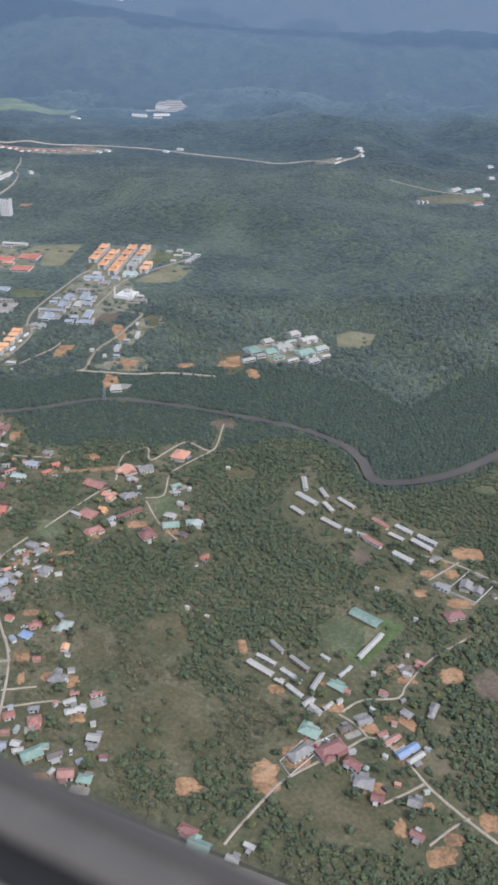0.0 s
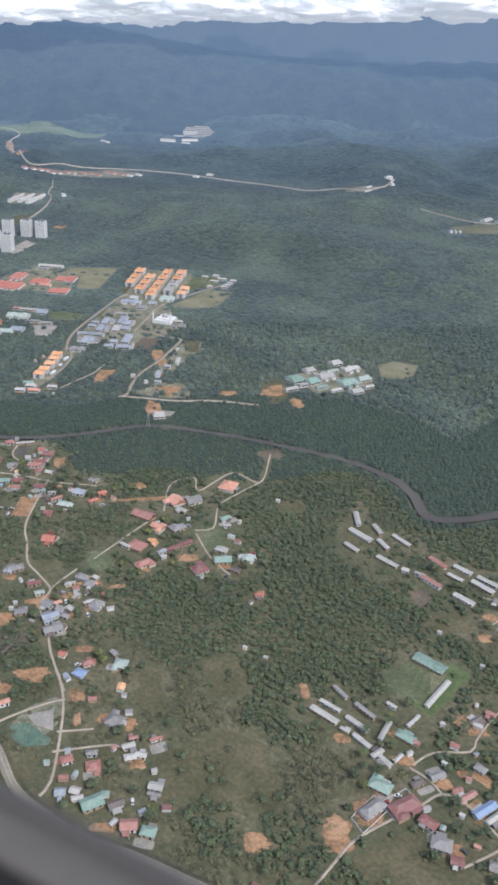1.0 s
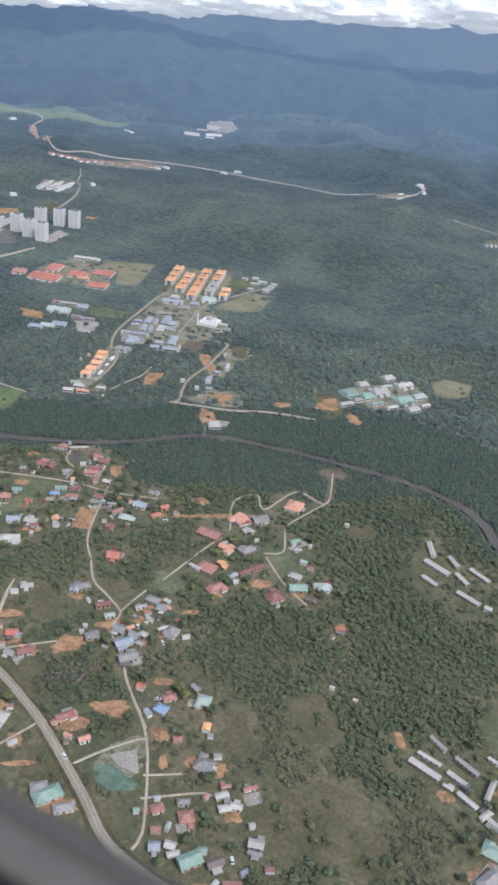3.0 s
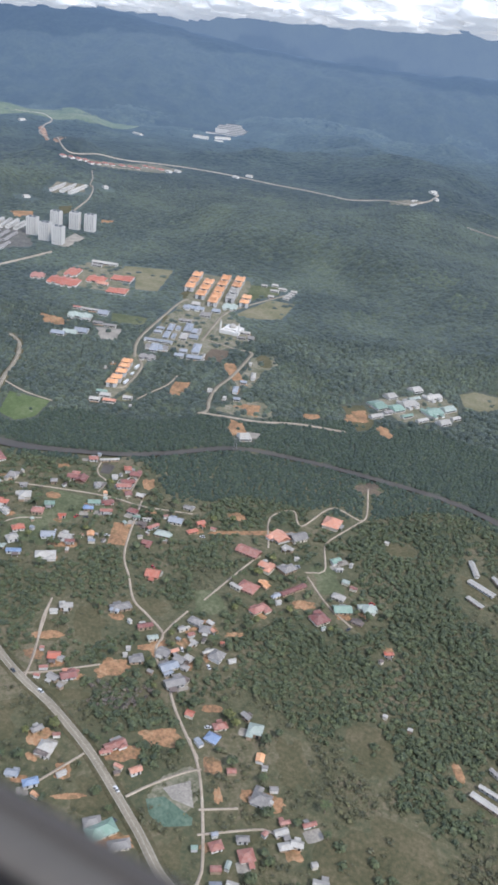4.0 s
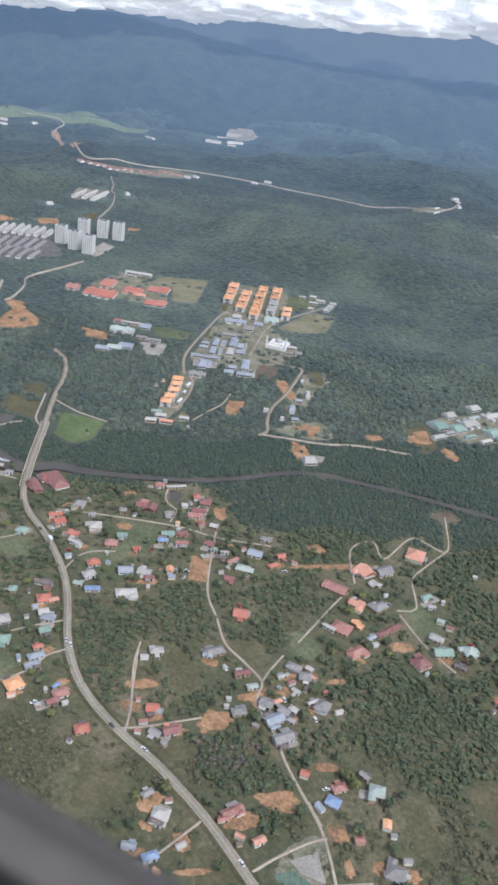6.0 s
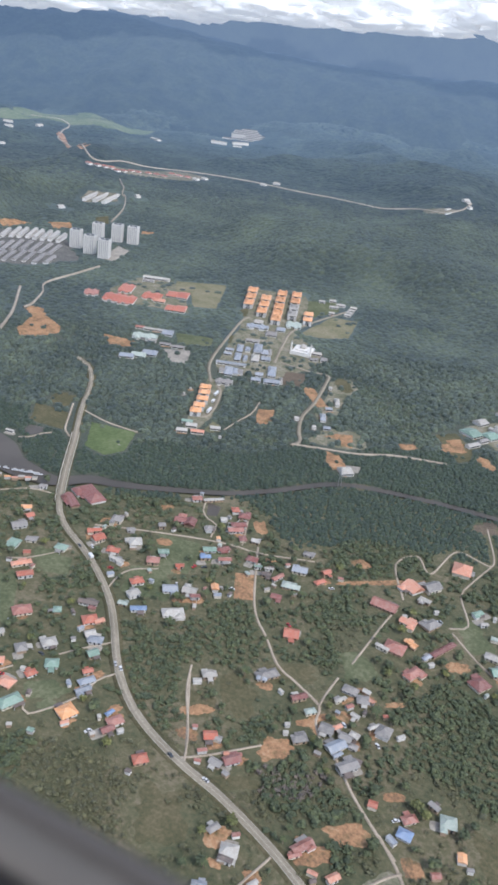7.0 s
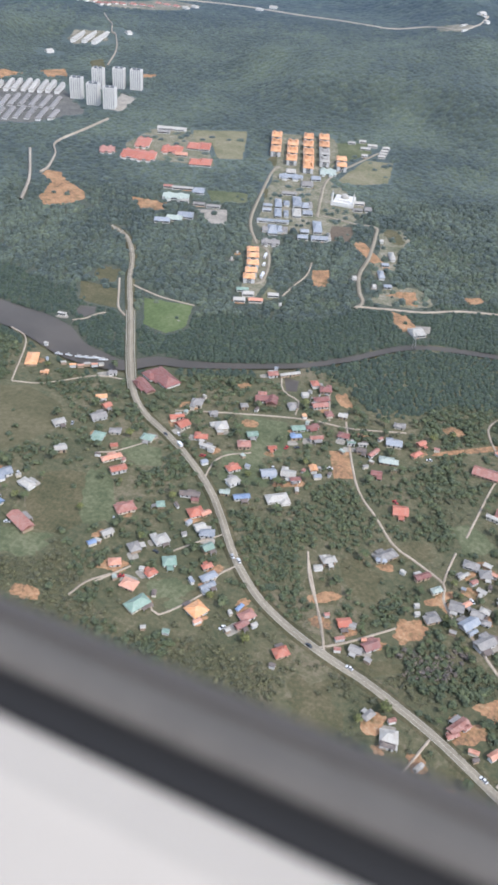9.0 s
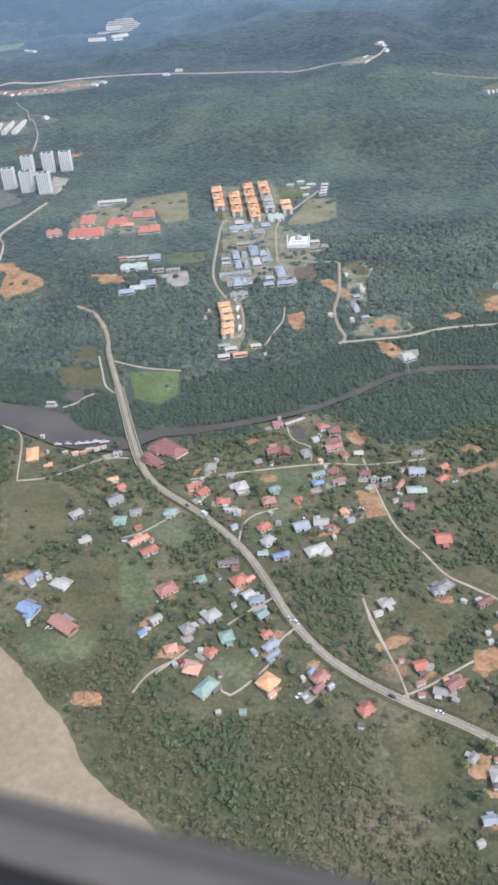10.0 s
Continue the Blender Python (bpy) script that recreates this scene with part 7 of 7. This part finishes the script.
# the near valley
x, y = scatter(120, 1150, -950, 480, 4.1)
ok = in_view(x, y) & thin_out(x, y, 3.0)
x, y = x[ok], y[ok]
wet = wetland(x, y)
dense = fbm(x / 55, y / 55, 51, 4)
open_land = 0.385 + 0.14 * smooth(430, 300, y) + 0.12 * smooth(340, 280, y) * smooth(-340, -420, x)
for px, py, r1, r2, yaw in WOODS:
    c_, s_ = math.cos(radians(yaw)), math.sin(radians(yaw))
    q = (((x - px) * c_ + (y - py) * s_) / r1) ** 2 + ((-(x - px) * s_ + (y - py) * c_) / r2) ** 2
    dense = dense + 0.30 * np.exp(-q * q)
wood = ~wet & (dense > open_land)
dry = ~wet
far_side = y > np.interp(x, RIVER[:, 0], RIVER[:, 1])
brush = dry & ~wood & ~far_side & (rng.uniform(0, 1, len(x)) < 0.28 + 0.45 * smooth(0.3, 0.42, fbm(x / 38, y / 38, 54, 3)) + 0.35 * smooth(300, 255, y))
i = wood & ~far_side
plant("woodland", x[i], y[i], rng.uniform(1.7, 3.4, i.sum()) * (0.78 + 0.45 * fbm(x[i] / 40, y[i] / 40, 53, 2)), CROWNS_WOOD, FOREST, "dense broadleaf tropical woodland between the houses", "forest", 0.5, 0.68)
i = brush
plant("scrub", x[i], y[i], rng.uniform(1.4, 3.0, i.sum()), CROWNS_MID, SCRUB, "low olive scrub and bushes in rough grass", "scrub", 0.6, 0.7)
x, y = scatter(120, 620, -760, 260, 3.1)
ok = in_view(x, y) & thin_out(x, y, 2.0)
x, y = x[ok], y[ok]
i = (fbm(x / 55, y / 55, 51, 4) < 0.46 + 0.14 * smooth(430, 300, y)) & (fbm(x / 17, y / 17, 57, 3) > 0.40)
plant("undergrowth", x[i], y[i], rng.uniform(1.0, 2.1, i.sum()), CROWNS_FAR, SCRUB, "knee-high thicket of olive shrubs", "scrub", 0.75, 0.55)
x, y = scatter(120, 620, -760, 260, 3.3)
i = np.zeros(len(x), bool)
for px, py, r in THICKETS:
    i |= np.hypot(x - px, y - py) < r * (0.5 + fbm(x / 12, y / 12, 59, 3))
i &= thin_out(x, y, 2.0)
plant("thicket", x[i], y[i], rng.uniform(1.3, 2.6, i.sum()), CROWNS_MID, THICKET, "thicket of leafless grey-brown twigs", "thicket", 0.5, 0.9)
x, y = scatter(330, 1150, -950, 480, 3.4)
ok = in_view(x, y) & thin_out(x, y, 5.5)
x, y = x[ok], y[ok]
i = wetland(x, y)
plant("mangrove_forest", x[i], y[i], rng.uniform(1.8, 2.9, i.sum()), DOMES, MANGROVE, "dense dark green mangrove along the river", "forest", 0.2, 0.62)
i = ~i & (y > np.interp(x, RIVER[:, 0], RIVER[:, 1])) & (fbm(x / 55, y / 55, 51, 4) > 0.20) & (rng.uniform(0, 1, len(x)) < 0.55)
j = i & is_young(x, y)
i &= ~j
plant("young_forest", x[j], y[j], rng.uniform(2.2, 4.0, j.sum()), RAGGED, YOUNG, "paler young woodland on slopes over the river", "forest", 0.4, 0.6)
plant("valley_forest", x[i], y[i], rng.uniform(2.0, 5.2, i.sum()), RAGGED, VALLEYWOOD, "dense green forest on the far bank", "forest", 0.4, 0.6)
# the hills behind
x, y = scatter(1150, 2400, -1700, 900, 7.7)
ok = in_view(x, y) & thin_out(x, y, 9.0) & (rng.uniform(0, 1, len(x)) < smooth(2450, 2050, along(x, y)) + 0.05)
x, y = x[ok], y[ok]
j = is_young(x, y)
plant("young_forest", x[j], y[j], rng.uniform(3.6, 5.6, j.sum()), DOMES, YOUNG, "paler young woodland on the hillsides", "forest", 0.5, 0.36)
x, y = x[~j], y[~j]
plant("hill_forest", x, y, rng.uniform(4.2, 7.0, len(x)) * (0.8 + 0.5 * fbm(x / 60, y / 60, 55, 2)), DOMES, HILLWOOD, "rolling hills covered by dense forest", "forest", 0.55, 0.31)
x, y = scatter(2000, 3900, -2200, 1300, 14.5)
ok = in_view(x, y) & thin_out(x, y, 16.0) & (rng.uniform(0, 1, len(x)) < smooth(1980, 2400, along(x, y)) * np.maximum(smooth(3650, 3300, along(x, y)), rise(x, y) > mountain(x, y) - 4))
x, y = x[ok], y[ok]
plant("far_forest", x, y, rng.uniform(10, 14.5, len(x)), DOMES, FARHILL, "far forested foothills with haze put into emission", "forest", 0.55, 0.12)


# ------------------------------------------------------------ clouds
def build_cloud(nt, b):
    b.inputs["Base Color"].default_value = (0.63, 0.625, 0.61, 1)
    b.inputs["Roughness"].default_value = 1.0
    # added glow lifts the shaded undersides, light put into emission
    b.inputs["Emission Color"].default_value = (0.90, 0.90, 0.90, 1)
    b.inputs["Emission Strength"].default_value = 0.22
    nt.links.new(bump(nt, tex(nt, 0.012, 5, 0.6), 12), b.inputs["Normal"])


CLOUD = material("white_cloud", build_cloud)


def sphere_points(levels):
    bm = bmesh.new()
    bmesh.ops.create_icosphere(bm, subdivisions=levels, radius=1)
    v = np.array([q.co[:] for q in bm.verts])
    f = np.array([[q.index for q in t.verts] for t in bm.faces])
    bm.free()
    return v, f


PUFF = sphere_points(3)


def cloud(bearing, far, base, width, height, seed):
    """A heap of cloud: billowing puffs on a level base."""
    r = np.random.default_rng(seed)
    vs, fs = [], []
    for i in range(16):
        a = r.uniform(-1, 1)
        q = r.uniform(0.18, 0.45) * height
        off = Vector(r.uniform(-50, 50, 3))
        centre = np.array([a * width, r.uniform(-0.2, 0.2) * width, base + q * 0.5 + r.uniform(0, 1) ** 1.3 * height * (1.1 - a * a)])
        lump = np.array([1 + 0.45 * noise.fractal(Vector(p) * 1.9 + off, 0.6, 2.1, 5) for p in PUFF[0]])
        shape = PUFF[0] * lump[:, None]
        shape[:, 2] = np.where(shape[:, 2] < 0, shape[:, 2] * 0.6, shape[:, 2])
        vs.append(shape * q * np.array([2.3, 1.3, 0.85]) + centre)
        fs.append(PUFF[1] + len(PUFF[0]) * i)
    ob = mesh_object("cloud", np.vstack(vs), np.vstack(fs), CLOUD, shade=True)
    a = radians(bearing)
    ob.matrix_basis = pose(-math.sin(a) * far, math.cos(a) * far, 0, 0, 0, bearing)
    return tagged(ob, "white heaped cloud hanging over the mountains", "cloud", "clouds", "stuff")


for i in range(15):
    cloud(52 - 3.2 * i, 4300 + 50 * (i % 3), 346 + 13.5 * i + 10 * math.sin(i * 2.1), 190, 190, i)

# ------------------------------------------------------------ the cabin window's lower frame, stretched beside the camera's path to stay in view
def build_seal(nt, b):
    nt.links.new(ramp(nt, tex(nt, 30, 3), [(0.3, (0.080, 0.070, 0.057)), (0.7, (0.096, 0.084, 0.068))]), b.inputs["Base Color"])
    b.inputs["Roughness"].default_value = 0.7


SEAL = material("grey_window_seal", build_seal)


def smooth_plastic(name, colour, rough):
    def build(nt, b):
        nt.links.new(ramp(nt, tex(nt, 9, 4), [(0.3, tuple(c * 0.93 for c in colour)), (0.7, colour)]), b.inputs["Base Color"])
        b.inputs["Roughness"].default_value = rough
    return material(name, build)


LIP = smooth_plastic("dark_brown_window_lip", (0.062, 0.053, 0.044), 0.6)
GASKET = smooth_plastic("black_rubber_gasket", (0.010, 0.009, 0.008), 0.8)
BEZEL = smooth_plastic("off_white_cabin_plastic", (0.44, 0.39, 0.32), 0.55)


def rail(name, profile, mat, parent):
    """A moulding stretched along the whole camera path to fit its view: profile points lie across the window and above
    the eye's line.
    """
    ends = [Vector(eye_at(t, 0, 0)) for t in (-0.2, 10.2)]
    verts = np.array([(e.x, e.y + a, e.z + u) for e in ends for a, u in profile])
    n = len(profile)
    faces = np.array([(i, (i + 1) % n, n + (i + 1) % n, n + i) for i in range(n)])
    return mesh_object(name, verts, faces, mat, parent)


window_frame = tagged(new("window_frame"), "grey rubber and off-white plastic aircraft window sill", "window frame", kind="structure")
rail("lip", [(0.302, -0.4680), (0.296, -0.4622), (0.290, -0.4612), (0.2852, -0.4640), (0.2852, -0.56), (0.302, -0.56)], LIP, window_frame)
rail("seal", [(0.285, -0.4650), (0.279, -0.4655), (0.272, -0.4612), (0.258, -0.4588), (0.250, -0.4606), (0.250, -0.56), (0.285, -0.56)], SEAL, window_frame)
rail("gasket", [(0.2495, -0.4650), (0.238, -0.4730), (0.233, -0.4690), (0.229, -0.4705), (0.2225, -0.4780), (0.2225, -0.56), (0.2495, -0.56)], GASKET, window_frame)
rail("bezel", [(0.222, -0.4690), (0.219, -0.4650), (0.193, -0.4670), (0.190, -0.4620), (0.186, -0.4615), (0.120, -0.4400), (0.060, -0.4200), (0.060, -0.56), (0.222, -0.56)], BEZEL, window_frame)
